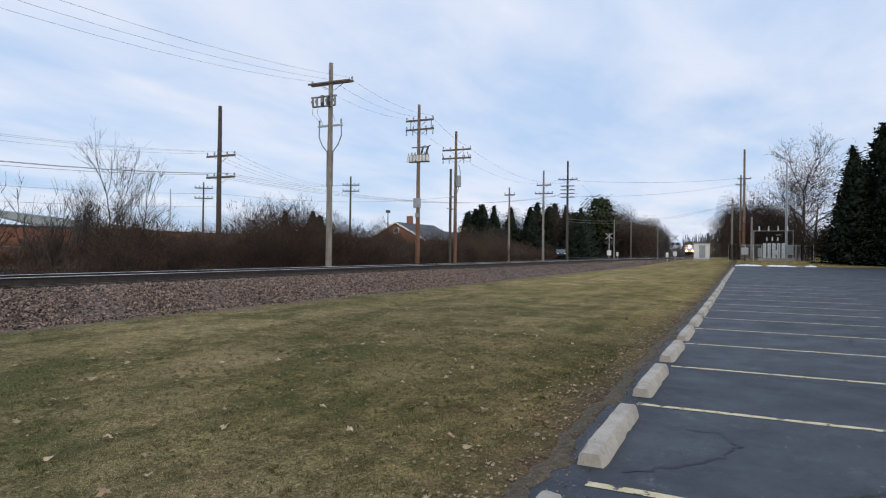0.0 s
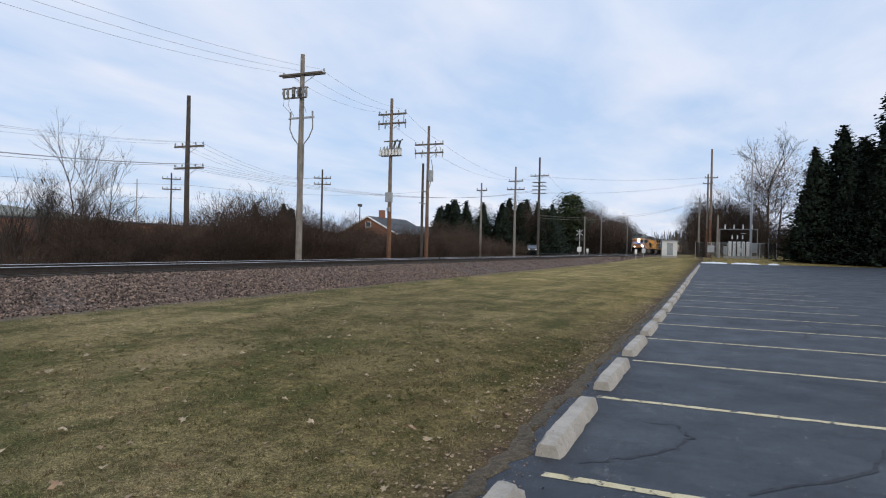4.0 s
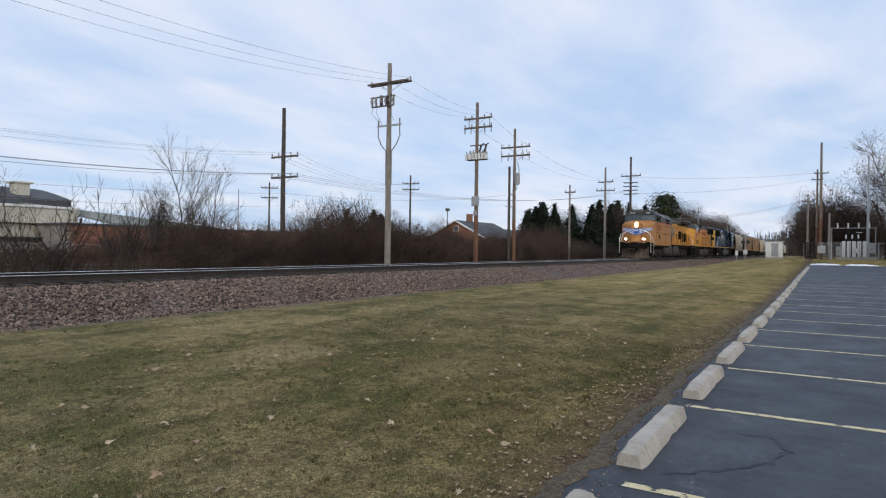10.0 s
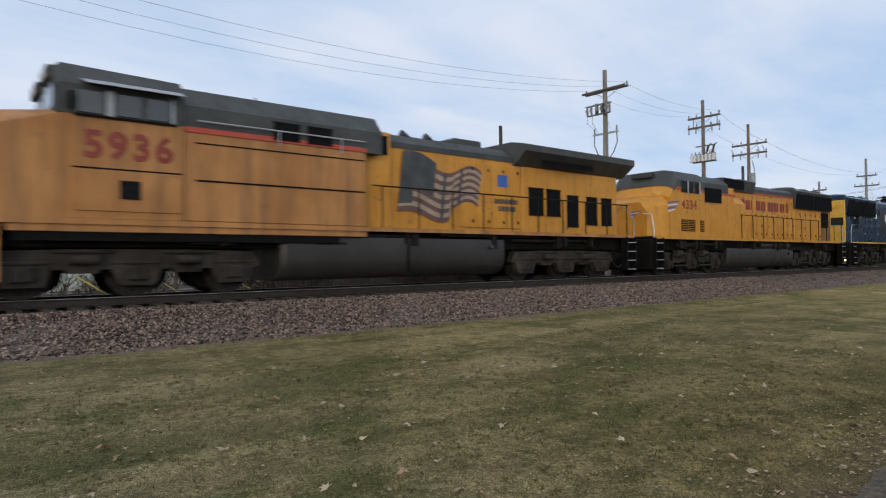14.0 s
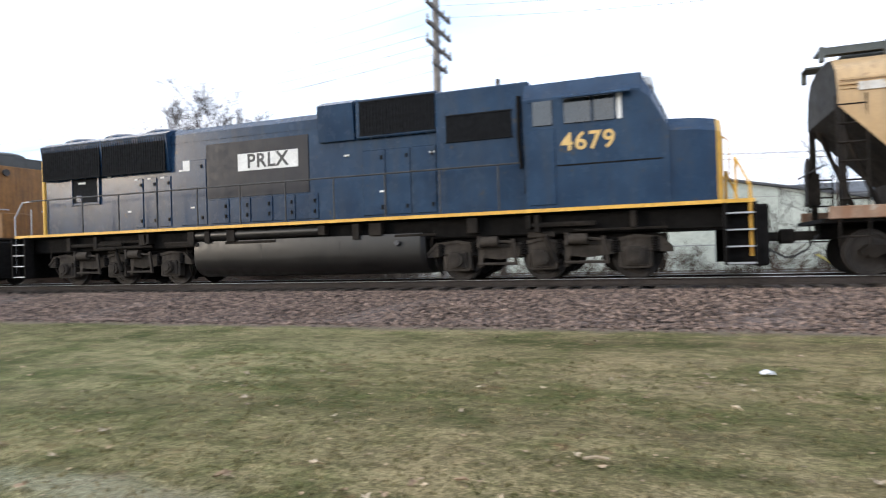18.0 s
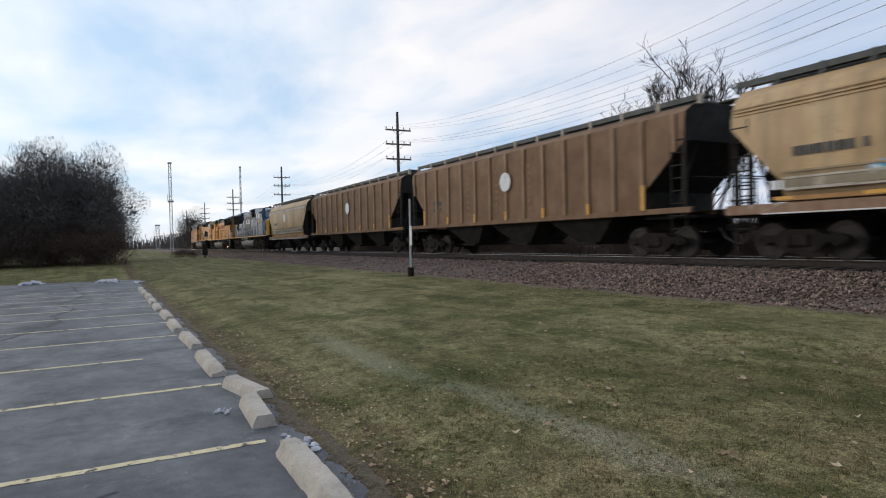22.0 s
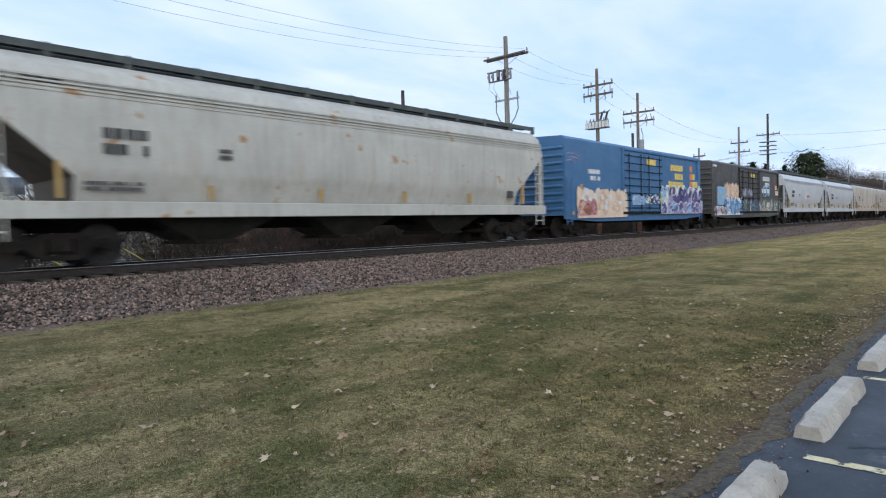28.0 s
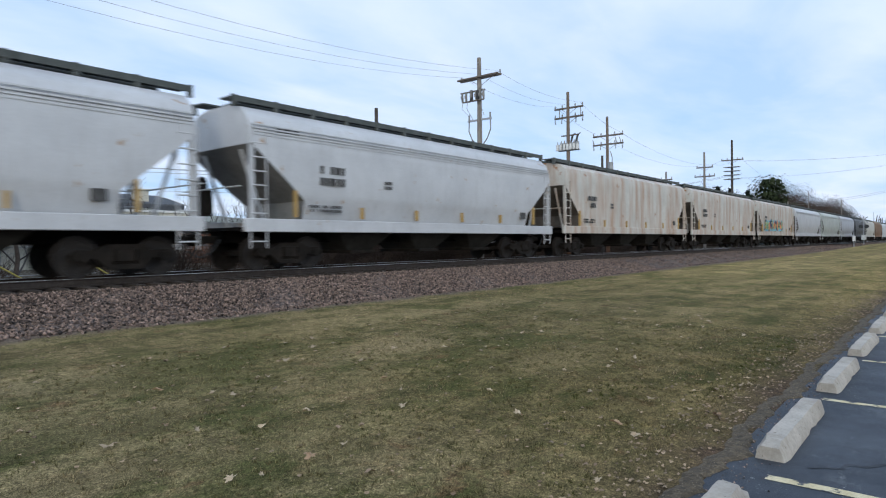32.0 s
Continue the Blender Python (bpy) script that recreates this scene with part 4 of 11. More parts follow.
def stop_mesh(seed, chips):
    """A precast wheel stop, 1.83 m long, with a bevelled top and chipped edges."""
    rnd = random.Random(seed)
    L, rings = 1.83, []
    n = 16
    for i in range(n + 1):
        x = L * i / n
        end = 0.035 if i in (0, n) else 0.0
        chip = [rnd.uniform(0, 0.012) + (rnd.uniform(0.02, 0.05) if rnd.random() < chips else 0) for _ in range(6)]
        h, w = 0.14 - end, 0.12 - end * 0.5
        rings.append([(x, -w + chip[0] * 0.5, 0.0), (x, -w + 0.008 + chip[1], 0.06), (x, -0.07 + chip[2], h - chip[2] * 0.6), (x, 0.07 - chip[3] * 0.5, h - chip[3] * 0.5), (x, w - 0.008, 0.06), (x, w, 0.0)])
    return mesh_of("wheel_stop", MB().loft(rings), "concrete", 40)


def build_stops():
    meshes = [stop_mesh(s, c) for s, c in ((1, 0.03), (2, 0.12), (3, 0.06), (4, 0.22))]
    rnd = random.Random(4)
    for k in range(-14, 24):
        x = LINE0 + STALL * k + 0.36
        if k == -5:
            # broken in two, the halves knocked askew
            for xa, ya, rot, nm in ((x + 0.95, 1.43, -3, 0), (x - 0.18, 1.42, 10, 1)):
                rings = [[(u, -0.12, 0), (u, -0.105, 0.06), (u, -0.07, 0.13), (u, 0.07, 0.13), (u, 0.105, 0.06), (u, 0.12, 0)] for u in (0, 0.05, 0.3, 0.7, 0.92, 1.0 + 0.04 * nm)]
                thing("wheel_stop", "cracked half of a broken concrete wheel stop", "wheel stop", pose(xa, ya, float(lot_level(xa)), 0, 0, rot), "wheel stops along the lawn", mb=MB().loft(rings), mat="concrete")
            continue
        me = meshes[(k * 7 + (k * k) % 3) % 4]
        lab = "chipped pale concrete wheel stop at the lawn's edge" if me is not meshes[0] else "weathered pale concrete wheel stop at the lawn's edge"
        thing("wheel_stop", lab, "wheel stop", pose(x + rnd.uniform(-0.04, 0.04), 1.385 + rnd.uniform(-0.015, 0.015), float(lot_level(x)), 0, 0, rnd.uniform(-1, 1)), "wheel stops along the lawn", mb=me)


def debris(x, y, r, n, seed, mat, label, name):
    rnd = random.Random(seed)
    mb = MB()
    for _ in range(n):
        a, d = rnd.uniform(0, 6.3), r * rnd.random() ** 0.7
        px, py = x + 1.7 * d * math.cos(a), y + 0.7 * d * math.sin(a)
        s = rnd.uniform(0.3, 1.0) * r * 0.22
        pz = float(lot_level(px)) + s * 0.3 + max(0, (r - d)) * 0.18 * rnd.random()
        ring = lambda z, k: [(px + k * s * math.cos(t + rnd.uniform(-.3, .3)), py + k * s * math.sin(t + rnd.uniform(-.3, .3)), pz + z * s + rnd.uniform(-.1, .1) * s) for t in (0, 1.25, 2.5, 3.75, 5.0)]
        mb.loft([ring(-0.45, 0.7), ring(0.0, 1.0), ring(0.45, 0.55)])
    return thing(name, label, "debris", kind="stuff", mb=mb, mat=mat)


def build_track():
    bed = [(11.05, 0.24), (12.3, 0.54), (13.7, 0.73), (14.2, 0.755), (17.4, 0.755), (17.9, 0.73), (20.9, 0.22)]
    mb = MB()
    xs = axis_steps(900, 60, 1.5)
    mb.loft([[(x, y, z + (0.03 * math.sin(x * 1.7 + y * 3) if y in (12.3, 13.7) else 0)) for y, z in bed] for x in xs], cap=False, closed=False)
    thing("track_bed", "crushed reddish-grey stone ballast bed", "ballast", kind="structure", mb=mb, mat="ballast_bed", smooth=60)
    track = thing("railway_track", "single railway track of rusty rails on dark sleepers", "railway track", kind="structure")
    prof = [(-0.07, 0), (0.07, 0), (0.07, 0.012), (0.012, 0.035), (0.010, 0.125), (0.036, 0.14), (0.036, 0.160), (0.030, 0.168), (-0.030, 0.168), (-0.036, 0.160), (-0.036, 0.14), (-0.010, 0.125), (-0.012, 0.035), (-0.07, 0.012)]
    for s in (-1, 1):
        y = TRACK_Y + s * 0.7525
        r = part("rail", MB().prism([(y + a, RAIL_Z - 0.168 + b) for a, b in prof], -900, 900), "rail_side", track, "rusty steel rail")
        part("rail_head", MB().box(-900, 900, y - 0.0375, y + 0.0375, RAIL_Z - 0.012, RAIL_Z + 0.002, 0.006), "rail_head", r, "polished running surface")
    return track


ground = build_ground()
car_park = build_lot()
build_stops()
railway_track = build_track()
debris(-43.5, 0.0, 0.9, 46, 1, "rubble", "heap of pale broken concrete and plastic at the lot's end", "rubble_heap")
debris(-40.5, 1.6, 0.55, 22, 2, "rubble", "small pale heap of broken concrete", "rubble_heap")
debris(-45.5, -4.0, 0.9, 40, 3, "rubble", "low heap of grey broken concrete", "rubble_heap")
debris(-5.72, 1.52, 0.2, 26, 4, "rubble", "crumbled concrete from a broken wheel stop", "rubble_heap")
debris(-7.2, 1.15, 0.14, 16, 5, "rubble", "crumbled concrete from a broken wheel stop", "rubble_heap")
debris(-45.2, -7.0, 0.9, 44, 8, "rubble", "low ridge of dirty snow and broken concrete", "rubble_heap")
debris(-45.6, -10.5, 0.9, 40, 9, "rubble", "low ridge of dirty snow and broken concrete", "rubble_heap")


def snow_strip(y0, y1, x, seed):
    """A thin melting ridge of snow across the lot's end."""
    rnd = random.Random(seed)
    n = 14
    rings = []
    for i in range(n + 1):
        y = y0 + (y1 - y0) * i / n
        k = math.sin(math.pi * min(1.0, 0.06 + i / n * 0.94)) ** 0.5 * rnd.uniform(0.6, 1.1) + 0.03
        rings.append([(x + dx * k * 0.5 + rnd.uniform(-0.05, 0.05), y, float(lot_level(x)) + dz * k) for dx, dz in ((-1.0, -0.02), (-0.7, 0.10), (0.0, 0.20), (0.7, 0.12), (1.0, -0.02))])
    thing("snow_ridge", "last low ridge of melting white snow", "snow", group="melting snow", mb=MB().loft(rings), mat="snow", smooth=50)


for k, (y0, y1, x) in enumerate(((1.4, -1.6, 84.3), (-2.0, -5.2, 84.0), (-6.0, -7.2, 84.4))):
    snow_strip(y0, y1, x, k)

# ---- rolling stock: x runs back along the train, the near side is -y, z = 0 is the rail's top ----
SHARED = {}


def shared(key, build, mat, smooth=None):
    if key not in SHARED:
        SHARED[key] = mesh_of(key, build(), mat, smooth)
    return SHARED[key]


def wheelset_mb(r):
    mb = MB()
    for s in (-1, 1):
        y = s * 0.7525
        n = 24
        ring = lambda rad, yy: [(rad * math.cos(2 * math.pi * i / n), yy, rad * math.sin(2 * math.pi * i / n)) for i in range(n)]
        mb.loft([ring(0.10, y + s * 0.06), ring(r * 0.45, y + s * 0.03), ring(r * 0.80, y + s * 0.045), ring(r * 0.82, y + s * 0.065), ring(r, y + s * 0.065), ring(r, y - s * 0.045), ring(r + 0.026, y - s * 0.05), ring(r + 0.02, y - s * 0.075), ring(r * 0.8, y - s * 0.06), ring(0.1, y - s * 0.04)])
    mb.tube((0, -0.98, 0), (0, 0.98, 0), 0.075, n=10)
    # bolt heads and lightening marks so that the turn shows
    for s in (-1, 1):
        for i in range(3):
            a = 2 * math.pi * i / 3
            mb.box(0.05 * math.cos(a) - 0.02, 0.05 * math.cos(a) + 0.02, s * 0.98 - 0.012, s * 0.98 + 0.012, 0.05 * math.sin(a) - 0.02, 0.05 * math.sin(a) + 0.02)
    return mb


def freight_side_frame():
    mb = MB()
    y0, y1 = -0.09, 0.09
    top = [(-1.12, 0.50), (-0.98, 0.62), (-0.62, 0.60), (-0.38, 0.74), (0.38, 0.74), (0.62, 0.60), (0.98, 0.62), (1.12, 0.50)]
    bot = [(-1.10, 0.40), (-0.80, 0.40), (-0.66, 0.44), (-0.36, 0.18), (0.36, 0.18), (0.66, 0.44), (0.80, 0.40), (1.10, 0.40)]
    for a in range(7):
        if a == 3:
            mb.prism([(-0.38, 0.74), (0.38, 0.74), (0.38, 0.62), (-0.38, 0.62)], y0, y1, "y")
            mb.prism([(-0.36, 0.18), (0.36, 0.18), (0.36, 0.29), (-0.36, 0.29)], y0, y1, "y")
        else:
            mb.prism([bot[a], bot[a + 1], top[a + 1], top[a]], y0, y1, "y")
    mb.box(-0.38, -0.27, y0, y1, 0.29, 0.62)
    mb.box(0.27, 0.38, y0, y1, 0.29, 0.62)
    for x in (-0.15, 0.0, 0.15):
        for j in range(5):
            mb.tube((x, -0.02, 0.30 + j * 0.06), (x, -0.02, 0.335 + j * 0.06), 0.068, n=8)
    for x in (-0.89, 0.89):
        mb.tube((x, -0.13, 0.457), (x, -0.02, 0.457), 0.115, n=12)
    return mb


WHEELS = []  # (wheelset object, radius, resting pose)


def freight_truck(car, x, off):
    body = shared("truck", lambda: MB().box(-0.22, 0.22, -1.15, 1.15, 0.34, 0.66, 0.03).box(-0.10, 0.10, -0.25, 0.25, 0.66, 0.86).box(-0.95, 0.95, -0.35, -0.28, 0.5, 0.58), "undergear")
    t = part("truck", body, None, car, at=pose(x, 0, 0))
    sf = shared("side_frame", freight_side_frame, "undergear", 35)
    part("side_frame", sf, None, t, at=pose(0, -1.02, 0))
    part("side_frame", sf, None, t, at=pose(0, 1.02, 0, 0, 0, 180))
    ws = shared("wheelset", lambda: wheelset_mb(0.457), "wheel_steel", 35)
    for dx in (-0.89, 0.89):
        w = part("wheelset", ws, None, t, at=pose(dx, 0, 0.459))
        WHEELS.append((w, 0.457, (dx, 0, 0.459)))
    return t


def coupler(car, x, sgn):
    mb = MB().box(min(x, x - sgn * 0.9), max(x, x - sgn * 0.9), -0.10, 0.10, 0.74, 0.94, 0.02)
    mb.box(x - 0.16, x + 0.02 * sgn + 0.14, -0.17, 0.15, 0.68, 1.0, 0.04)
    part("coupler", mb, "undergear", car)
    part("air_hose", MB().path([(x - sgn * 0.55, -0.35, 0.85), (x - sgn * 0.35, -0.33, 0.55), (x - sgn * 0.05, -0.28, 0.38), (x + sgn * 0.02, -0.26, 0.40)], 0.022), "paint_black", car)


def ladder(car, x0, x1, y, z0, z1, rungs, mat, name="ladder", r=0.017):
    mb = MB()
    for x in (x0, x1):
        mb.tube((x, y, z0), (x, y, z1), r, n=6)
    for i in range(rungs):
        z = z0 + (z1 - z0) * (i + 0.5) / rungs
        mb.tube((x0, y, z), (x1, y, z), r, n=6)
    part(name, mb, mat, car)


def marks(car, x, y, z, w, h, rows, mat="mark_black", seed=0, name="stencil"):
    """Rows of short bars where writing cannot be read."""
    rnd = random.Random(seed)
    mb = MB()
    for r in range(rows):
        zz = z - r * h * 1.5
        u = 0.0
        while u < w:
            k = min(rnd.uniform(0.6, 1.3) * h, w - u)
            if k > 0.3 * h and rnd.random() < 0.85:
                mb.box(x + u, x + u + k * 0.8, y - 0.004, y + 0.002, zz, zz + h)
            u += k
    tagged(part(name, mb, mat, car), kind="stuff")


def graffiti(car, x0, x1, y, z0, z1, base, fills, line, seed, n=8, label="sprayed graffiti lettering in overlapping coats"):
    """A sprayed piece: a scalloped ground coat, then swollen unreadable letters with outlines, inner patches, glints and drips."""
    rnd = random.Random(seed)
    h = z1 - z0
    m = max(10, int((x1 - x0) / 0.12))
    cw = (x1 - x0) / n
    top = []
    for i in range(m + 1):
        u = i / m
        lump = 0.74 + 0.16 * abs(math.sin(math.pi * u * n + seed)) + 0.05 * math.sin(u * 31 + seed) + rnd.uniform(-0.03, 0.03)
        top.append((x0 + (x1 - x0) * u, y, z0 + h * lump * (0.7 if i in (0, m) else 1)))
    low = [(x1 - 0.02, y, z0 + 0.02), (x0 + 0.02, y, z0)]
    part("graffiti", MB().poly((low + top)[::-1], (0, -1, 0), 0.004), "spray_" + base, car, label)
    coats = {}

    def blob(c, cx, cz, rx, rz, d, turn=0.0, sharp=0.0, k=11):
        pts = []
        for i in range(k):
            a = 2 * math.pi * i / k
            r = 1 + 0.18 * math.sin(2 * a + seed + cx * 3) + rnd.uniform(-0.10, 0.10) + (sharp if i % 3 == 0 else 0.0)
            px, pz = r * rx * math.cos(a), r * rz * math.sin(a)
            qx, qz = px * math.cos(turn) - pz * math.sin(turn), px * math.sin(turn) + pz * math.cos(turn)
            pts.append((min(max(cx + qx, x0 - 0.05), x1 + 0.05), y, min(max(cz + qz, z0), z1 + 0.08)))
        coats.setdefault(c, MB()).poly(pts[::-1], (0, -1, 0), d)

    for i in range(n):
        cx = x0 + cw * (i + 0.5) + rnd.uniform(-0.12, 0.12) * cw
        cz = z0 + h * (0.44 + rnd.uniform(-0.08, 0.08))
        rx, rz, turn = cw * rnd.uniform(0.46, 0.60), h * rnd.uniform(0.30, 0.40), rnd.uniform(-0.35, 0.35)
        d = 0.0055 + 0.0006 * (i % 4)
        c = fills[i % len(fills)] if rnd.random() < 0.7 else rnd.choice(fills)
        blob(line, cx, cz, rx + 0.035, rz + 0.035, d, turn, 0.12)
        blob(c, cx, cz, rx, rz, d + 0.003, turn, 0.12)
        for j in range(5):
            a = rnd.uniform(0, 6.3)
            blob(rnd.choice(fills), cx + rx * 0.62 * math.cos(a), cz + rz * 0.62 * math.sin(a), rx * rnd.uniform(0.18, 0.42), rz * rnd.uniform(0.12, 0.32), d + 0.0056 + 0.0005 * j, rnd.uniform(-1.2, 1.2), rnd.uniform(0, 0.35), 8)
        for j in range(2):
            blob(line, cx + rx * rnd.uniform(-0.6, 0.6), cz + rz * rnd.uniform(-0.6, 0.6), 0.03, rz * rnd.uniform(0.15, 0.40), d + 0.009 + 0.0004 * j, rnd.uniform(-1.5, 1.5), 0.0, 6)
        if rnd.random() < 0.8:
            blob(rnd.choice(fills), cx + rx * rnd.uniform(-0.7, 0.7), cz + rz * rnd.uniform(0.1, 0.8), 0.022, rnd.uniform(0.05, 0.16), d + 0.0105, rnd.uniform(-1.5, 1.5), 0.0, 6)
        if rnd.random() < 0.5:
            blob(base, cx + rx * rnd.uniform(-0.8, 0.8), z0 + h * 0.1, 0.014, h * 0.09, d + 0.0102, 0.0, 0.0, 6)
    for c, mb in coats.items():
        tagged(part("graffiti", mb, "spray_" + c, car), label, kind="stuff")


def disc(car, x, y, z, r, mat, name, label=""):
    part(name, MB().tube((x, y + 0.002, z), (x, y - 0.006, z), r, n=28), mat, car, label)


# ---- diesel locomotives ----
def axle_box_mb():
    mb = MB().box(-0.25, 0.25, -0.15, 0.10, 0.28, 0.72, 0.03)
    mb.tube((0, -0.27, 0.52), (0, -0.12, 0.52), 0.17, n=16).tube((0, -0.30, 0.52), (0, -0.26, 0.52), 0.11, n=12)
    for i in range(6):
        a = math.pi * i / 3
        mb.tube((0.135 * math.cos(a), -0.285, 0.52 + 0.135 * math.sin(a)), (0.135 * math.cos(a), -0.26, 0.52 + 0.135 * math.sin(a)), 0.022, n=6)
    mb.box(-0.30, 0.30, -0.13, 0.08, 0.24, 0.31, 0.01)
    return mb


def coil_mb():
    n, rings = 10, []
    for j in range(13):
        r = 0.088 if j % 2 else 0.062
        rings.append([(r * math.cos(2 * math.pi * k / n), r * math.sin(2 * math.pi * k / n), 0.62 + j * 0.027) for k in range(n)])
    return MB().loft(rings)


def brake_mb():
    """A brake cylinder with its push rod, lever and hanger."""
    mb = MB().tube((-0.42, -0.22, 0.93), (0.02, -0.22, 0.93), 0.125, n=12).tube((0.02, -0.22, 0.93), (0.36, -0.22, 0.90), 0.035, n=6)
    mb.box(-0.46, -0.40, -0.36, -0.08, 0.79, 1.07, 0.01)
    mb.loft([[(0.33, -0.25, 0.98), (0.41, -0.25, 0.98), (0.41, -0.19, 0.98), (0.33, -0.19, 0.98)], [(0.42, -0.25, 0.36), (0.49, -0.25, 0.36), (0.49, -0.19, 0.36), (0.42, -0.19, 0.36)]])
    mb.tube((-0.5, -0.2, 0.40), (0.46, -0.2, 0.40), 0.035, n=6)
    mb.loft([[(-0.52, -0.1, 0.30), (-0.43, -0.1, 0.30), (-0.43, 0.1, 0.30), (-0.52, 0.1, 0.30)], [(-0.48, -0.1, 0.74), (-0.36, -0.1, 0.74), (-0.36, 0.1, 0.74), (-0.48, 0.1, 0.74)]])
    return mb


def ge_side_frame_mb():
    """One cast frame with three broad pedestals that hide most of the wheels."""
    mb = MB().prism([(-2.75, 0.66), (-2.55, 0.98), (-1.2, 1.02), (1.2, 1.02), (2.55, 0.98), (2.75, 0.66), (2.6, 0.60), (-2.6, 0.60)], -0.10, 0.10, "y")
    for dx in (-2.07, 0.0, 2.07):
        mb.prism([(dx - 0.52, 0.70), (dx - 0.40, 0.36), (dx - 0.34, 0.26), (dx + 0.34, 0.26), (dx + 0.40, 0.36), (dx + 0.52, 0.70)], -0.13, 0.10, "y")
        mb.box(dx - 0.20, dx + 0.20, -0.20, -0.12, 0.36, 0.66, 0.03)
        mb.box(dx - 0.46, dx + 0.46, -0.16, -0.09, 0.70, 0.78, 0.02)
    for dx in (-1.03, 1.03):
        mb.prism([(dx - 0.42, 0.90), (dx + 0.42, 0.90), (dx + 0.28, 0.52), (dx - 0.28, 0.52)], -0.12, 0.08, "y")
        mb.tube((dx - 0.25, -0.20, 0.80), (dx + 0.25, -0.20, 0.80), 0.10, n=12)
        mb.box(dx - 0.55, dx + 0.55, -0.17, -0.12, 0.94, 1.0, 0.01)
    return mb


def loco_truck(car, x, cast=False):
    def frame_mb():
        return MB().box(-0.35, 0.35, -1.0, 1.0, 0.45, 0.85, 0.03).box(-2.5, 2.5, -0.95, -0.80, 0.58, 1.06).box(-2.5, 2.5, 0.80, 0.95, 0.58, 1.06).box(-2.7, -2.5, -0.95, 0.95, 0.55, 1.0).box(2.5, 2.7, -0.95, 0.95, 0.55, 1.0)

    def side():
        """Cast frame: arched over the axle boxes, deeper between them."""
        mb = MB()
        top = [(-2.85, 0.70), (-2.62, 0.93), (-2.07, 0.99), (-1.60, 0.90), (-1.03, 0.86), (-0.45, 0.90), (0.0, 0.99), (0.45, 0.90), (1.03, 0.86), (1.60, 0.90), (2.07, 0.99), (2.62, 0.93), (2.85, 0.70)]
        bot = [(-2.85, 0.58), (-2.48, 0.60), (-2.07, 0.72), (-1.66, 0.58), (-1.03, 0.50), (-0.42, 0.58), (0.0, 0.72), (0.42, 0.58), (1.03, 0.50), (1.66, 0.58), (2.07, 0.72), (2.48, 0.60), (2.85, 0.58)]
        for i in range(len(top) - 1):
            mb.prism([bot[i], bot[i + 1], top[i + 1], top[i]], -0.09, 0.09, "y")
            mb.prism([(top[i][0], top[i][1] - 0.07), (top[i + 1][0], top[i + 1][1] - 0.07), top[i + 1], top[i]], -0.13, -0.088, "y")
        for dx in (-2.07, 0.0, 2.07):
            for d in (-0.31, 0.31):
                mb.box(dx + d - 0.05, dx + d + 0.05, -0.12, 0.08, 0.26, 0.62, 0.015)
        mb.box(-0.32, 0.32, -0.16, 0.02, 0.98, 1.14, 0.03)
        return mb

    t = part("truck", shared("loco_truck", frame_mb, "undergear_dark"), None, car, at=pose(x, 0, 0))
    sm = shared("loco_side_frame", side, "truck_dusty", 35)
    if cast:
        sm = shared("cast_side_frame", ge_side_frame_mb, "truck_dusty", 35)
    part("side_frame", sm, None, t, at=pose(0, -1.05, 0))
    part("side_frame", sm, None, t, at=pose(0, 1.05, 0, 0, 0, 180))
    box, coil, brake = shared("axle_box", axle_box_mb, "truck_dusty", 35), shared("coil_spring", coil_mb, "undergear_dark"), shared("brake_cylinder", brake_mb, "truck_dusty", 35)
    for dx in () if cast else (-2.07, 0.0, 2.07):
        part("axle_box", box, None, t, at=pose(dx, -1.05, 0))
        part("axle_box", box, None, t, at=pose(dx, 1.05, 0, 0, 0, 180))
        for d in (-0.42, 0.42):
            part("coil_spring", coil, None, t, at=pose(dx + d, -1.15, -0.02))
    for dx in () if cast else (-1.03, 1.03):
        part("brake_cylinder", brake, None, t, at=pose(dx, -1.05, 0))
    if not cast:
        part("snubber", shared("snubber", lambda: MB().tube((0.33, -0.24, 0.42), (0.12, -0.24, 1.02), 0.055, n=10).tube((0.33, -0.24, 0.42), (0.26, -0.24, 0.62), 0.07, n=10), "undergear", 35), None, t, at=pose(0, -1.05, 0))
    for d in (-1, 1):
        part("sand_pipe", shared("sand_pipe", lambda: MB().path([(2.66, -1.18, 1.25), (2.74, -1.18, 0.9), (2.66, -1.0, 0.4), (2.58, -0.8, 0.14)], 0.026), "undergear"), None, t, at=pose(0, 0, 0) if d > 0 else Matrix.Scale(-1, 4, (1, 0, 0)))
    motor = shared("traction_motor", lambda: MB().tube((0.42, -0.56, 0.50), (0.42, 0.56, 0.50), 0.36, n=14).box(-0.1, 0.8, -0.5, 0.5, 0.5, 0.95, 0.03).box(-0.45, 0.45, 0.50, 0.62, 0.12, 0.85, 0.05), "undergear_dark")
    for dx in (-2.07, 0.0, 2.07):
        part("traction_motor", motor, None, t, at=pose(dx, 0, 0) if dx < 1 else pose(dx, 0, 0, 0, 0, 180))
    ws = shared("loco_wheelset", lambda: wheelset_mb(0.52), "wheel_steel", 35)
    for dx in (-2.07, 0.0, 2.07):
        w = part("wheelset", ws, None, t, at=pose(dx, 0, 0.522))
        WHEELS.append((w, 0.52, (dx, 0, 0.522)))


def handrail(car, pts, posts, mat="galvanised", r=0.02, name="handrail"):
    mb = MB().path(pts, r)
    for x, y, z0, z1 in posts:
        mb.tube((x, y, z0), (x, y, z1), r, n=6)
    part(name, mb, mat, car)


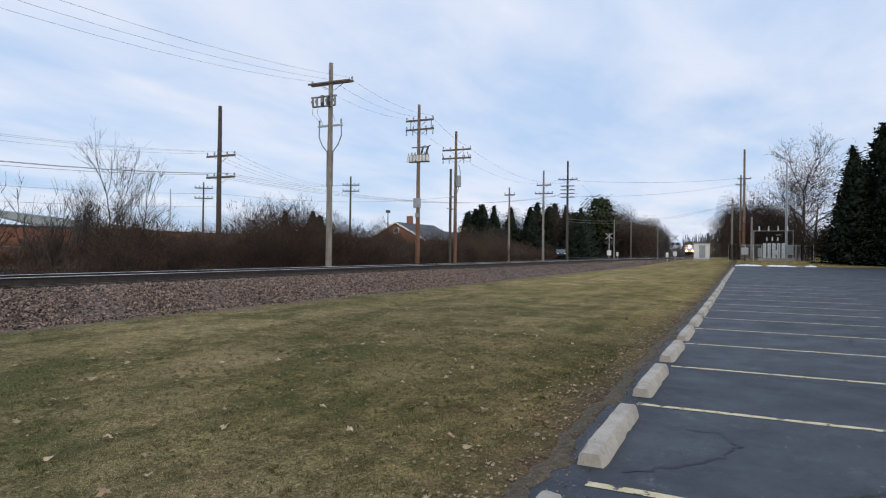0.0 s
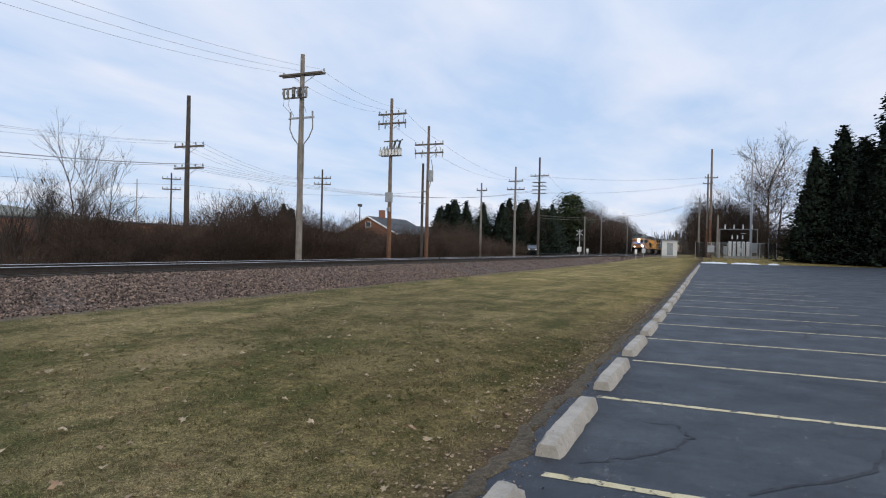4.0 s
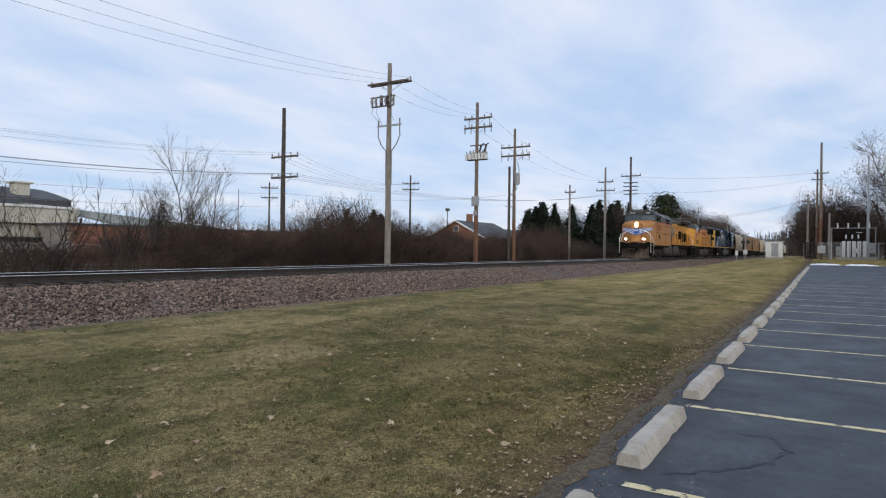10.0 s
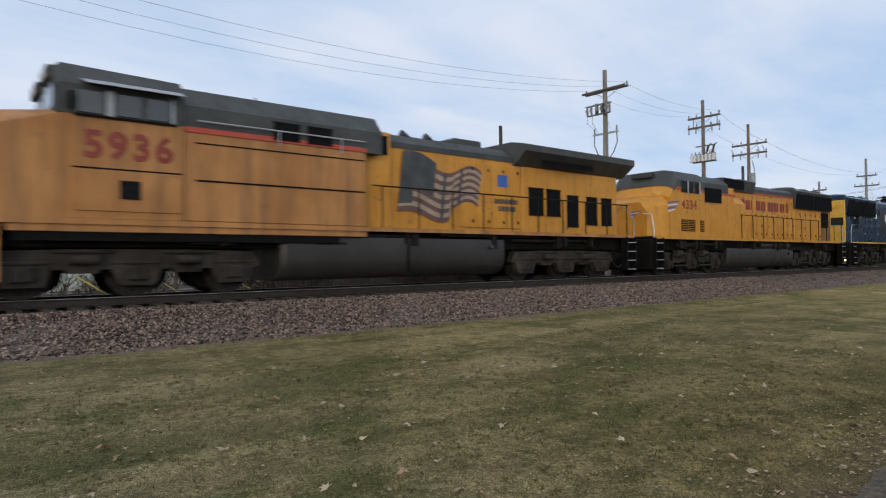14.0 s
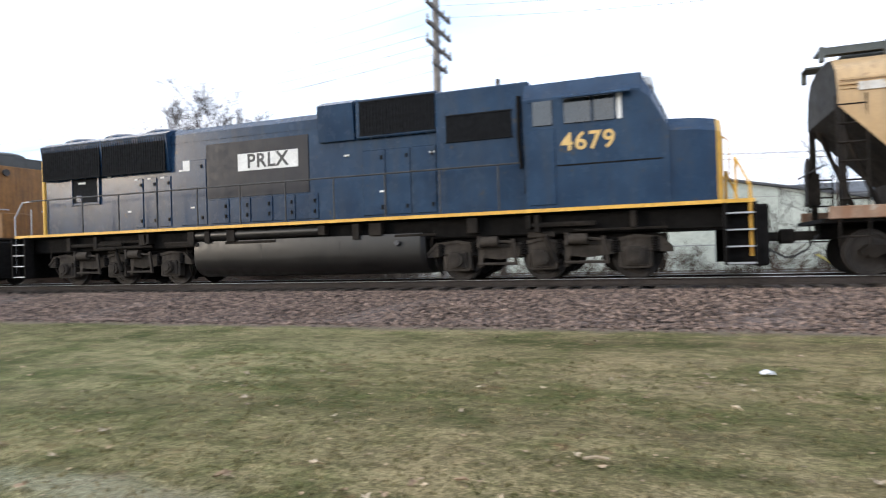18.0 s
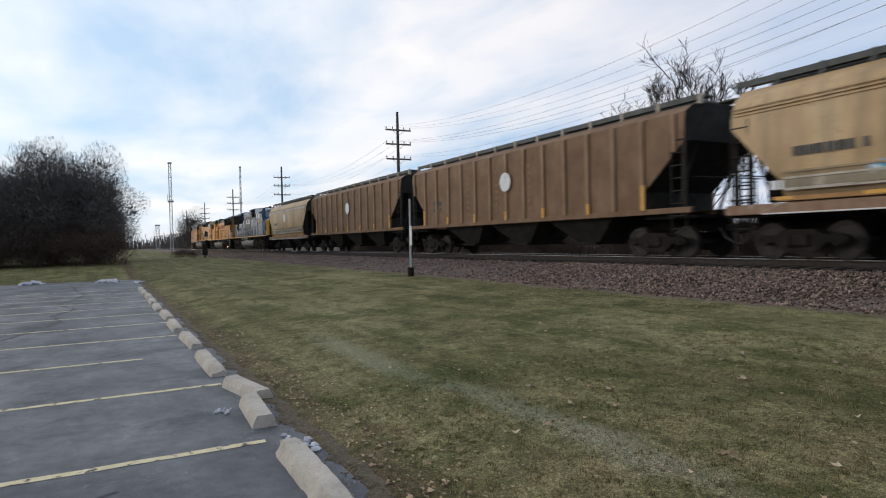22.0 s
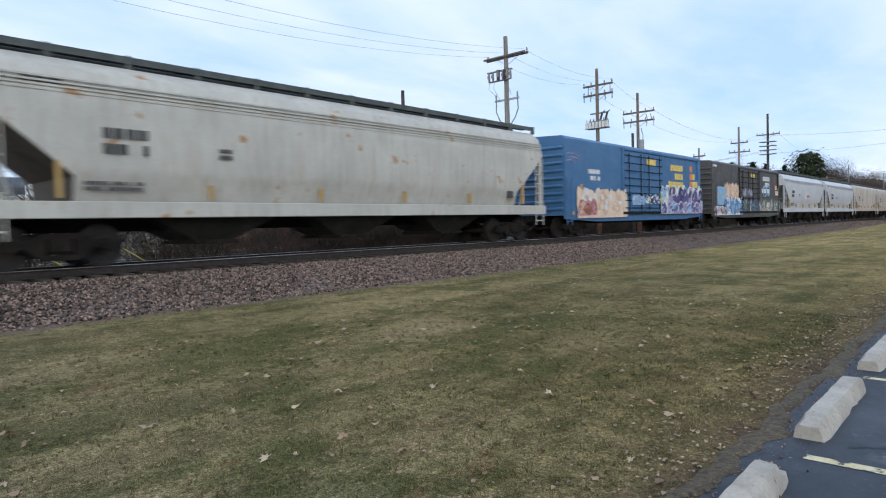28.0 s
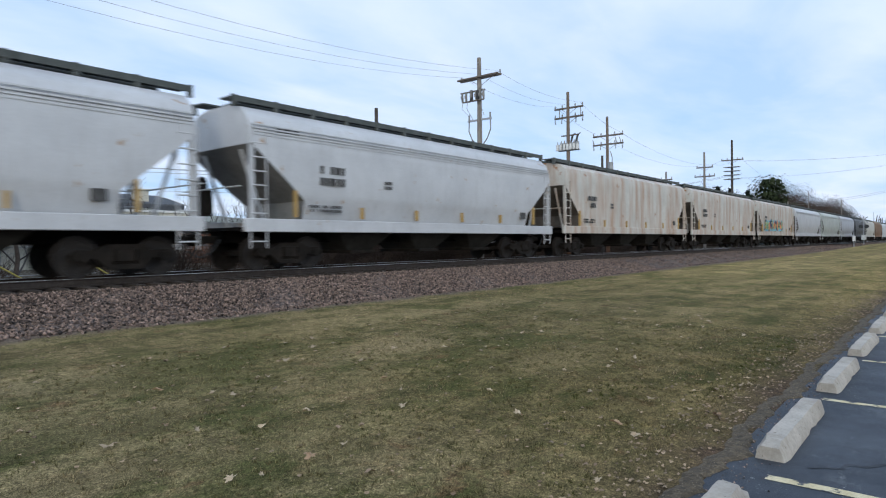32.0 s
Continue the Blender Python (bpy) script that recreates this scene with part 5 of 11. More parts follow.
def steps(car, x, sgn, mat_edge="galvanised"):
    """Boarding steps at one end, both sides."""
    for s in (-1, 1):
        mb = MB()
        for i in range(4):
            tread = shared("step_tread_" + mat_edge, lambda: MB().box(-0.26, 0.26, -0.14, 0.14, 0.0, 0.03), mat_edge)
            part("step_tread", tread, None, car, at=pose(x, s * 1.48, 0.30 + i * 0.34))
        mb = MB().box(x - 0.31, x - 0.26, s * 1.48 - 0.15, s * 1.48 + 0.15, 0.28, 1.55).box(x + 0.26, x + 0.31, s * 1.48 - 0.15, s * 1.48 + 0.15, 0.28, 1.55).box(x - 0.26, x + 0.26, s * 1.34 - 0.01, s * 1.34 + 0.01, 0.28, 1.55)
        part("step_well", mb, "undergear_dark", car)


def grille(car, x0, x1, y, z0, z1, name="grille"):
    mb = MB().box(x0, x1, y - 0.012, y + 0.01, z0, z1)
    n = max(2, int((x1 - x0) / 0.09))
    for i in range(n + 1):
        x = x0 + (x1 - x0) * i / n
        mb.box(x - 0.012, x + 0.012, y - 0.026, y, z0, z1)
    mb.box(x0 - 0.03, x1 + 0.03, y - 0.03, y, z0 - 0.03, z0).box(x0 - 0.03, x1 + 0.03, y - 0.03, y, z1, z1 + 0.03)
    part(name, mb, "grille", car)


def doors(car, x0, x1, y, z0, z1, n, mat):
    """Hood doors: raised panels with latches."""
    w = (x1 - x0) / n
    for i in range(n):
        a = x0 + i * w
        d = part("hood_door", MB().box(a + 0.03, a + w - 0.03, y - 0.024, y + 0.01, z0, z1, 0.01), mat, car)
        for z in (z0 + 0.2, z1 - 0.2):
            part("latch", shared("latch", lambda: MB().box(-0.03, 0.03, -0.045, 0.0, -0.05, 0.05), "undergear_dark"), None, d, at=pose(a + w * 0.82, y, z))


def fuel_tank(car, x0, x1, z0, z1, mat, w=1.35):
    """A welded tank with full, rounded flanks, domed ends, seams and a filler."""
    side = [(-w + 0.02, z1), (-w, z1 - 0.12), (-w, z0 + 0.52), (-w + 0.03, z0 + 0.36), (-w + 0.10, z0 + 0.22), (-w + 0.22, z0 + 0.10), (-w + 0.38, z0 + 0.03), (-w + 0.56, z0)]
    prof = side + [(-y, z) for y, z in reversed(side)]
    inset = [(y * 0.93, z0 + (z - z0) * 0.93 + 0.03) for y, z in prof]
    ring = lambda p, x: [(x, y, z) for y, z in p]
    tank = part("fuel_tank", MB().loft([ring(inset, x0), ring(prof, x0 + 0.10), ring(prof, x1 - 0.10), ring(inset, x1)]), mat, car, smooth=40)
    for x in (x0 + (x1 - x0) * 0.33, x0 + (x1 - x0) * 0.67):
        part("tank_weld", MB().box(x - 0.012, x + 0.012, -w - 0.006, -w + 0.01, z0 + 0.5, z1 - 0.12), mat, tank)
    part("fuel_filler", MB().tube((x1 - 0.7, -w + 0.02, z1 - 0.25), (x1 - 0.7, -w - 0.08, z1 - 0.22), 0.07, n=10), "paint_black", tank)


def wing_emblem(car, y0, x, z, s, face=None):
    """A blue shield between spread wings, plain shapes, on the nose front (x constant)."""
    shield = [(0, 0.30), (-0.17, 0.26), (-0.19, 0.0), (-0.10, -0.20), (0, -0.30), (0.10, -0.20), (0.19, 0.0), (0.17, 0.26)]
    part("nose_emblem", MB().poly([(x, a * s, z + b * s) for a, b in shield], (-1, 0, 0), 0.012), "wing_blue", car, "blue shield emblem")
    at_x = face or (lambda y: x)
    for d in (-1, 1):
        for i in range(5):
            z0 = z + (0.24 - 0.11 * i) * s
            a, b = 0.22 * s, (1.40 - 0.24 * i) * s
            row = [a + (b - a) * k / 5 for k in range(6)]
            top = [(at_x(y), d * y, z0 + 0.10 * s * (y - a) / (b - a)) for y in row]
            low = [(at_x(y), d * y, z0 - 0.075 * s + 0.12 * s * (y - a) / (b - a)) for y in row]
            pts = top + low[::-1]
            part("wing_stripe", MB().poly(pts if d > 0 else pts[::-1], (-1, 0, 0), 0.012), "wing_blue" if i % 2 == 0 else "paint_white", car)


def side_wing(car, x0, x1, y, z, mat1="wing_blue"):
    for i in range(4):
        zz = z - 0.12 * i
        pts = [(x0, y, zz), (x0, y, zz - 0.07), (x1 - 0.12 * i, y, zz + 0.03), (x1 - 0.12 * i + 0.03, y, zz + 0.08)]
        part("wing_stripe", MB().poly(pts, (0, -1, 0), 0.006), mat1 if i % 2 == 0 else "paint_white", car)


def loco_common(car, L, truck_x, deck_z=1.62, edge="loco_yellow", x0=0.75, cast=False):
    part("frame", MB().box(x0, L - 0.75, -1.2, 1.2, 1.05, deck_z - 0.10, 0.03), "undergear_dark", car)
    part("deck", MB().box(x0, L - x0, -1.52, 1.52, deck_z - 0.07, deck_z, 0.01), "undergear", car)
    for s in (-1, 1):
        part("sill_stripe", MB().box(x0, L - x0, s * 1.53 - 0.012, s * 1.53 + 0.012, deck_z - (0.075 if edge == "stripe_yellow" else 0.11), deck_z + 0.005), edge, car)
    for x in truck_x:
        loco_truck(car, x, cast)
    coupler(car, 0.0, -1)
    coupler(car, L, 1)
    rnd = random.Random(int(L * 100))
    for i in range(10):
        a = rnd.uniform(1.5, L - 4)
        z = rnd.uniform(1.1, 1.5)
        part("underfloor_pipe", MB().tube((a, -1.36, z), (a + rnd.uniform(0.8, 2.4), -1.36, z), rnd.uniform(0.02, 0.06), n=6), "undergear", car)
    for i in range(14):
        a = rnd.uniform(1.5, L - 2)
        part("underfloor_box", MB().box(a, a + rnd.uniform(0.1, 0.35), -1.44, -1.2, rnd.uniform(1.05, 1.25), 1.5, 0.01), "undergear", car)


def cab(car, x0, x1, w, z0, z1, mat, roof_mat, sgn, win=True):
    """A wide cab with sloped roof edges; sgn is the way its windscreen looks along x."""
    r = 0.35
    prof = [(-w, z0), (w, z0), (w, z1 - 0.42), (w - r, z1 - 0.06), (w - r - 0.25, z1), (-w + r + 0.25, z1), (-w + r, z1 - 0.06), (-w, z1 - 0.42)]
    part("cab", MB().prism(prof, x0, x1), mat, car)
    roof = [(-w - 0.012, z1 - 0.95), (-w - 0.012, z1 - 0.415), (-w + r, z1 - 0.045), (-w + r + 0.25, z1 + 0.015), (w - r - 0.25, z1 + 0.015), (w - r, z1 - 0.045), (w + 0.012, z1 - 0.415), (w + 0.012, z1 - 0.95)]
    outer = [(x0 - 0.02 if sgn > 0 else x0 - 0.02), (x1 + 0.02)]
    mb = MB()
    mb.loft([[(outer[0], y, z) for y, z in roof], [(outer[1], y, z) for y, z in roof]], cap=False, closed=False)
    part("cab_roof", mb, roof_mat, car)


def build_ge_loco(at):
    """Six-axle wide-nosed freight diesel, dusty yellow and grey. L = 22.9."""
    L = 22.9
    car = thing("diesel_locomotive", "dusty yellow and grey six-axle diesel locomotive with wide nose, headlights lit", "locomotive", at, "coupled train")
    loco_common(car, L, (4.55, 18.6), edge="loco_yellow_dusty", cast=True)
    Y, G = "loco_yellow_dusty", "loco_grey"
    # nose: full width, bevelled at the front corners, its top rising to the windscreen
    nose = [[(x, -w, 1.62), (x, w, 1.62), (x, w, zs), (x, w - 0.52, zt), (x, -w + 0.52, zt), (x, -w, zs)] for x, w, zs, zt in ((1.46, 0.62, 3.34, 3.60), (1.50, 0.70, 3.36, 3.64), (1.97, 1.53, 3.33, 3.68), (3.17, 1.53, 3.72, 3.86))]
    part("nose", MB().loft(nose), Y, car, "yellow wide nose")
    part("nose_door", MB().box(1.43, 1.53, -0.33, 0.33, 1.68, 3.30, 0.02), Y, car)
    for s in (-1, 1):
        part("nose_seam", MB().box(1.452, 1.47, s * 0.60 - 0.01, s * 0.60 + 0.01, 1.7, 3.4), "undergear_dark", car)
    face_x = lambda y: 1.448 + max(0.0, abs(y) - 0.66) * 0.56 - (0.03 if abs(y) < 0.4 else 0.0)
    shield = [(0, 0.33), (-0.24, 0.28), (-0.27, 0.02), (-0.16, -0.22), (0, -0.36), (0.16, -0.22), (0.27, 0.02), (0.24, 0.28)]
    part("nose_emblem", MB().poly([(1.412, a, 2.66 + b) for a, b in shield], (-1, 0, 0), 0.012), "wing_blue", car, "blue shield emblem")
    part("emblem_band", MB().poly([(1.405, 0.2, 2.84), (1.405, -0.2, 2.84), (1.405, -0.2, 2.74), (1.405, 0.2, 2.74)], (-1, 0, 0), 0.01), "paint_white", car)
    cols = [0.22, 0.38, 0.42, 0.66, 0.72, 0.95, 1.20, 1.44]
    for d in (-1, 1):
        def band(name, f0, f1, off, mat):
            u = lambda y: (y - 0.22) / 1.22
            low = lambda y: 2.34 + 0.46 * u(y)
            top = lambda y: 2.96 + 0.10 * u(y)
            ring = lambda y, f: (face_x(y) - off, d * y, low(y) + (top(y) - low(y)) * f)
            mb = MB()
            for y0, y1 in zip(cols, cols[1:]):
                q = [ring(y0, f0), ring(y1, f0), ring(y1, f1), ring(y0, f1)]
                mb.add(q, [(0, 1, 2, 3)])
            part(name, mb, mat, car)
        band("emblem_wing", 0.0, 1.0, 0.006, "wing_blue")
        for k in range(3):
            band("wing_stripe", 0.17 + 0.29 * k, 0.29 + 0.29 * k, 0.011, "paint_white")
    # cab: yellow below, dark grey above the window line, an almost upright windscreen
    part("cab", MB().box(3.17, 5.40, -1.53, 1.53, 1.62, 3.70, 0.012), Y, car, "yellow cab side")
    part("cab_roof", MB().loft([[(x, -1.535, 3.70), (x, 1.535, 3.70), (x, 1.535, zs), (x, 1.22, zt), (x, 0.8, zt + 0.07), (x, -0.8, zt + 0.07), (x, -1.22, zt), (x, -1.535, zs)] for x, zs, zt in ((2.98, 4.24, 4.66), (3.10, 4.30, 4.76), (5.42, 4.30, 4.70))]), G, car, "dark grey cab roof and window band")
    for y0, y1 in ((-1.42, -0.12), (0.12, 1.42)):
        part("windscreen", MB().poly([(2.965, y1, 3.84), (2.965, y0, 3.84), (2.965, y0 + 0.03, 4.34), (2.965, y1 - 0.03, 4.34)], (-1, 0, 0), 0.012), "glass_cab", car)
        mid = (y0 + y1) / 2
        part("number_board", MB().box(2.87, 2.99, mid - 0.46, mid + 0.46, 4.42, 4.68, 0.015), "paint_black", car)
        lettering("5936", 0.24, "paint_white", car, pose(2.866, mid, 4.55) @ pose(0, 0, 0, 90, 0, -90), "number_lettering")
    for x0, x1 in ((3.36, 3.84), (4.06, 4.56), (4.64, 5.12)):
        part("side_window", MB().box(x0, x1, -1.555, -1.53, 3.74, 4.20, 0.01), "glass_dark", car)
    for x0, x1 in ((3.88, 4.02), (5.14, 5.20)):
        part("window_frame", MB().box(x0, x1, -1.575, -1.53, 3.70, 4.24, 0.008), "galvanised", car)
    part("window_sill", MB().box(3.3, 5.24, -1.58, -1.53, 3.665, 3.715, 0.008), "undergear_dark", car)
    part("sunshade", MB().poly([(3.45, -1.46, 4.42), (5.35, -1.46, 4.42), (5.35, -1.86, 4.27), (3.45, -1.86, 4.27)], (0, 0, 1), 0.02), "galvanised", car)
    part("mirror", MB().box(3.20, 3.27, -1.74, -1.56, 3.78, 4.10), "undergear_dark", car)
    part("roof_cooler", MB().box(4.1, 5.0, -0.55, 0.55, 4.7, 4.86, 0.03), G, car)
    for z in (3.20, 3.43):
        part("headlight", MB().tube((1.47, -0.0, z), (1.41, -0.0, z), 0.085, n=16), "headlight", car, "lit headlight")
    for s in (-1, 1):
        part("ditch_light", MB().tube((0.92, s * 0.84, 1.92), (0.84, s * 0.84, 1.92), 0.08, n=16), "headlight", car, "lit ditch light")
        part("ditch_light_box", MB().box(0.90, 1.12, s * 0.84 - 0.12, s * 0.84 + 0.12, 1.79, 2.05, 0.02).box(0.95, 1.07, s * 0.84 - 0.05, s * 0.84 + 0.05, 1.62, 1.80), "undergear", car)
    part("front_platform", MB().box(0.80, 1.6, -1.48, 1.48, 1.52, 1.64, 0.02), "undergear", car)
    # snow plough and anti-climber
    rings = []
    for y in (-1.46, -1.1, -0.7, -0.36, -0.34, 0.0, 0.34, 0.36, 0.7, 1.1, 1.46):
        k = 0.60 + 0.34 * (abs(y) / 1.46) ** 1.3
        top = 0.72 if abs(y) < 0.35 else 1.02 + 0.10 * abs(y)
        rings.append([(k, y, 0.10), (k + 0.16, y, 0.36), (k + 0.20, y, 0.62), (k + 0.08, y, top), (k + 0.13, y, top), (k + 0.26, y, 0.62), (k + 0.22, y, 0.34), (k + 0.06, y, 0.10)])
    part("plough", MB().loft(rings), "plough_dirt", car, "dirty rust-brown steel plough")
    for y in (-0.62, -0.5, -0.4, 0.42, 0.55):
        part("air_hose", MB().path([(0.86, y, 1.22), (0.68, y, 1.12), (0.60, y + 0.03, 0.92), (0.64, y + 0.06, 0.72)], 0.024), "undergear_dark", car)
    part("uncoupling_lever", MB().path([(0.84, -1.20, 1.10), (0.72, -1.1, 1.14), (0.72, -0.2, 1.14)], 0.02), "undergear", car)
    for s in (-1, 1):
        part("corner_panel", MB().box(1.64, 2.10, s * 1.45 - 0.03, s * 1.45 + 0.03, 0.38, 1.62, 0.01), Y, car, "grimy yellow corner panel")
        part("platform_edge", MB().box(0.75, 0.80, min(s * 0.35, s * 1.0), max(s * 0.35, s * 1.0), 1.54, 1.64, 0.01), Y, car)
    part("pilot", MB().loft([[(0.84, -y, z), (0.84 + 0.12, -y - 0.12, z), (1.15, -y - 0.12, z), (1.15, y + 0.12, z), (0.84 + 0.12, y + 0.12, z), (0.84, y, z)] for y, z in ((1.0, 0.95), (1.1, 1.25), (1.28, 1.52))]), "undergear", car)
    for k in range(4):
        part("anticlimber", MB().box(0.74, 0.86, -0.62, 0.62, 1.22 + 0.08 * k, 1.26 + 0.08 * k, 0.01), "undergear", car)
    steps(car, 1.30, -1, "equipment_grey")
    for s in (-1, 1):
        handrail(car, [(0.98, s * 1.50, 0.60), (0.98, s * 1.50, 2.0), (1.05, s * 1.40, 2.4), (1.44, s * 0.80, 2.75)], [], "paint_white", 0.022)
        handrail(car, [(1.78, s * 1.60, 0.45), (1.78, s * 1.60, 1.75), (1.55, s * 1.3, 2.4), (1.40, s * 0.9, 2.75)], [], "paint_white", 0.022)
    # long side locker and equipment cab behind
    part("cab_side_panel", MB().box(3.3, 5.34, -1.552, -1.528, 1.78, 2.62, 0.01), Y, car)
    part("panel_seam", MB().box(3.26, 5.36, -1.545, -1.528, 2.63, 2.66), "undergear_dark", car)
    part("cab_vent", MB().box(4.13, 4.52, -1.575, -1.55, 2.04, 2.42), "grille", car)
    lettering("5936", 0.76, "number_red", car, at_side(4.32, -1.54, 3.10), "number_lettering", "dark red road number 5936", 0.026, 1.18)
    part("cab_skirt", MB().box(2.2, 10.1, -1.50, -1.44, 1.36, 1.55, 0.01), Y, car)
    part("sub_base", MB().box(2.3, 9.3, -1.46, -1.40, 1.18, 1.62).box(2.3, 9.3, 1.40, 1.46, 1.18, 1.62), "undergear_dark", car)
    part("equipment_cab", MB().box(5.41, 10.1, -1.50, 1.50, 1.62, 3.62, 0.03), Y, car, "yellow equipment cabinet")
    part("equipment_roof", MB().prism([(-1.51, 3.60), (-1.51, 4.18), (-1.15, 4.63), (1.15, 4.63), (1.51, 4.18), (1.51, 3.60)], 5.44, 10.6), G, car, "grey sloped equipment roof")
    for s in (-1, 1):
        part("red_stripe", MB().box(5.42, 10.1, s * 1.511 - 0.011, s * 1.511 + 0.011, 3.60, 3.72), "stripe_red", car)
    for x0, x1 in ((7.5, 8.15), (8.4, 9.05)):
        grille(car, x0, x1, -1.52, 3.68, 4.06)
    part("cabinet_seam", MB().box(5.66, 10.05, -1.512, -1.50, 2.52, 2.56).box(5.66, 10.05, -1.512, -1.50, 3.36, 3.39), "undergear_dark", car)
    handrail(car, [(5.7, -1.6, 3.85), (10.0, -1.6, 3.86)], [(7.6, -1.6, 3.5, 3.86), (9.3, -1.6, 3.5, 3.86)])
    # engine hood
    part("hood", MB().box(10.1, 16.6, -0.95, 0.95, 1.62, 4.05, 0.04), "loco_yellow", car, "yellow engine hood")
    part("hood_roof", MB().prism([(-0.97, 3.95), (-0.97, 4.12), (-0.7, 4.38), (0.7, 4.38), (0.97, 4.12), (0.97, 3.95)], 10.6, 16.6), G, car)
    part("hood_front", MB().box(10.1, 11.1, -1.2, 1.2, 1.62, 4.3, 0.03), "loco_yellow", car)
    grille(car, 10.3, 10.95, -1.215, 3.7, 4.15)
    doors(car, 13.8, 16.5, -0.96, 1.75, 3.8, 4, "loco_yellow")
    flag(car, 11.45, 14.75, -0.985, 1.90, 3.80)
    part("herald", MB().box(15.45, 15.9, -0.99, -0.97, 3.1, 3.5), "wing_blue", car, "small blue and white herald")
    marks(car, 15.3, -0.985, 2.55, 1.1, 0.16, 2, "mark_black", 3)
    for x in (12.4, 13.3):
        part("horn", MB().tube((x, -0.35, 4.42), (x - 0.35, -0.35, 4.52), 0.05, 0.14, 10).box(x, x + 0.3, -0.42, -0.28, 4.36, 4.46), "paint_black", car)
    part("exhaust_stack", MB().box(14.0, 15.2, -0.5, 0.5, 4.36, 4.62, 0.03), G, car)
    part("antenna", MB().tube((7.75, 0.2, 4.4), (7.75, 0.2, 5.05), 0.02, n=6), "paint_black", car)
    # radiator cab with its overhanging wings
    part("radiator_cab", MB().box(16.6, 21.9, -1.0, 1.0, 1.62, 3.9, 0.04), "loco_yellow", car, "yellow radiator cabinet")
    part("radiator_top", MB().loft([[(x, -1.55, 4.30), (x, -1.55, 4.52), (x, -0.9, 4.66), (x, 0.9, 4.66), (x, 1.55, 4.52), (x, 1.55, 4.30), (x, 1.0, 3.86), (x, -1.0, 3.86)] for x in (16.2, 22.3)]), G, car, "grey overhanging radiator wings")
    grille(car, 17.3, 20.0, -1.30, 3.95, 4.25)
    for x0, x1, z0, z1 in ((16.9, 17.6, 2.25, 3.15), (17.8, 18.5, 2.25, 3.15), (18.9, 19.5, 1.9, 3.0), (20.0, 20.6, 2.0, 3.0), (20.9, 21.5, 2.0, 3.0)):
        grille(car, x0, x1, -1.01, z0, z1)
    n = 9
    xs = [10.6 + i * 11.2 / n for i in range(n + 1)]
    for s in (-1, 1):
        handrail(car, [(10.3, s * 1.5, 2.75), (21.9, s * 1.5, 2.75)], [(x, s * 1.5, 1.62, 2.75) for x in xs], "undergear", 0.022)
    fuel_tank(car, 7.75, 15.4, 0.25, 1.35, "tank_grey", 1.4)
    part("tank_seam", MB().box(11.5, 11.56, -1.42, -1.39, 0.35, 1.3), "undergear_dark", car)
    steps(car, 21.95, 1)
    handrail(car, [(22.35, -1.45, 0.6), (22.35, -1.45, 2.2), (22.1, -1.2, 2.8)], [], "galvanised")
    return car


def flag(car, x0, x1, y, z0, z1):
    """A rippling flag: a dark canton, then muted red and pale stripes that rise and fall along it."""
    n, w, h = 26, x1 - x0, z1 - z0
    wave = lambda u: 0.10 * h * math.sin(2 * math.pi * (1.35 * u + 0.08)) * (0.4 + u)
    top = lambda u: z1 - 0.05 * h - 0.16 * h * u + wave(u)
    low = lambda u: z0 + 0.10 * h - 0.06 * h * u + wave(u) + (0.16 * h if u > 0.62 else 0.0)
    edge = 0.12

    def strip(f0, f1, u0, u1, d, mat_name, name):
        k = max(2, int(n * (u1 - u0)))
        us = [u0 + (u1 - u0) * i / k for i in range(k + 1)]
        at = lambda u, f: (x0 + w * (edge * (1 - f) * 0.5 + u * (1 - edge * 0.5)), y, top(u) + (low(u) - top(u)) * f)
        mb = MB()
        for a, b in zip(us, us[1:]):
            q = [at(a, f0), at(b, f0), at(b, f1), at(a, f1)]
            mb.add([(p[0], p[1] - d, p[2]) for p in q], [(0, 3, 2, 1)])
        part(name, mb, mat_name, car)
    for i in range(11):
        strip(i / 11, (i + 1) / 11, 0.0, 1.0, 0.0, "mural_red" if i % 2 == 0 else "mural_pale", "flag_stripe")
    strip(-0.10, 0.56, 0.0, 0.40, 0.004, "mural_dark", "flag_canton")
    strip(0.56, 0.86, 0.0, 0.16, 0.004, "mural_dark", "flag_fold")
    for u in (0.50, 0.72):
        strip(0.0, 0.92, u, u + 0.035, 0.003, "mural_dark", "flag_fold")


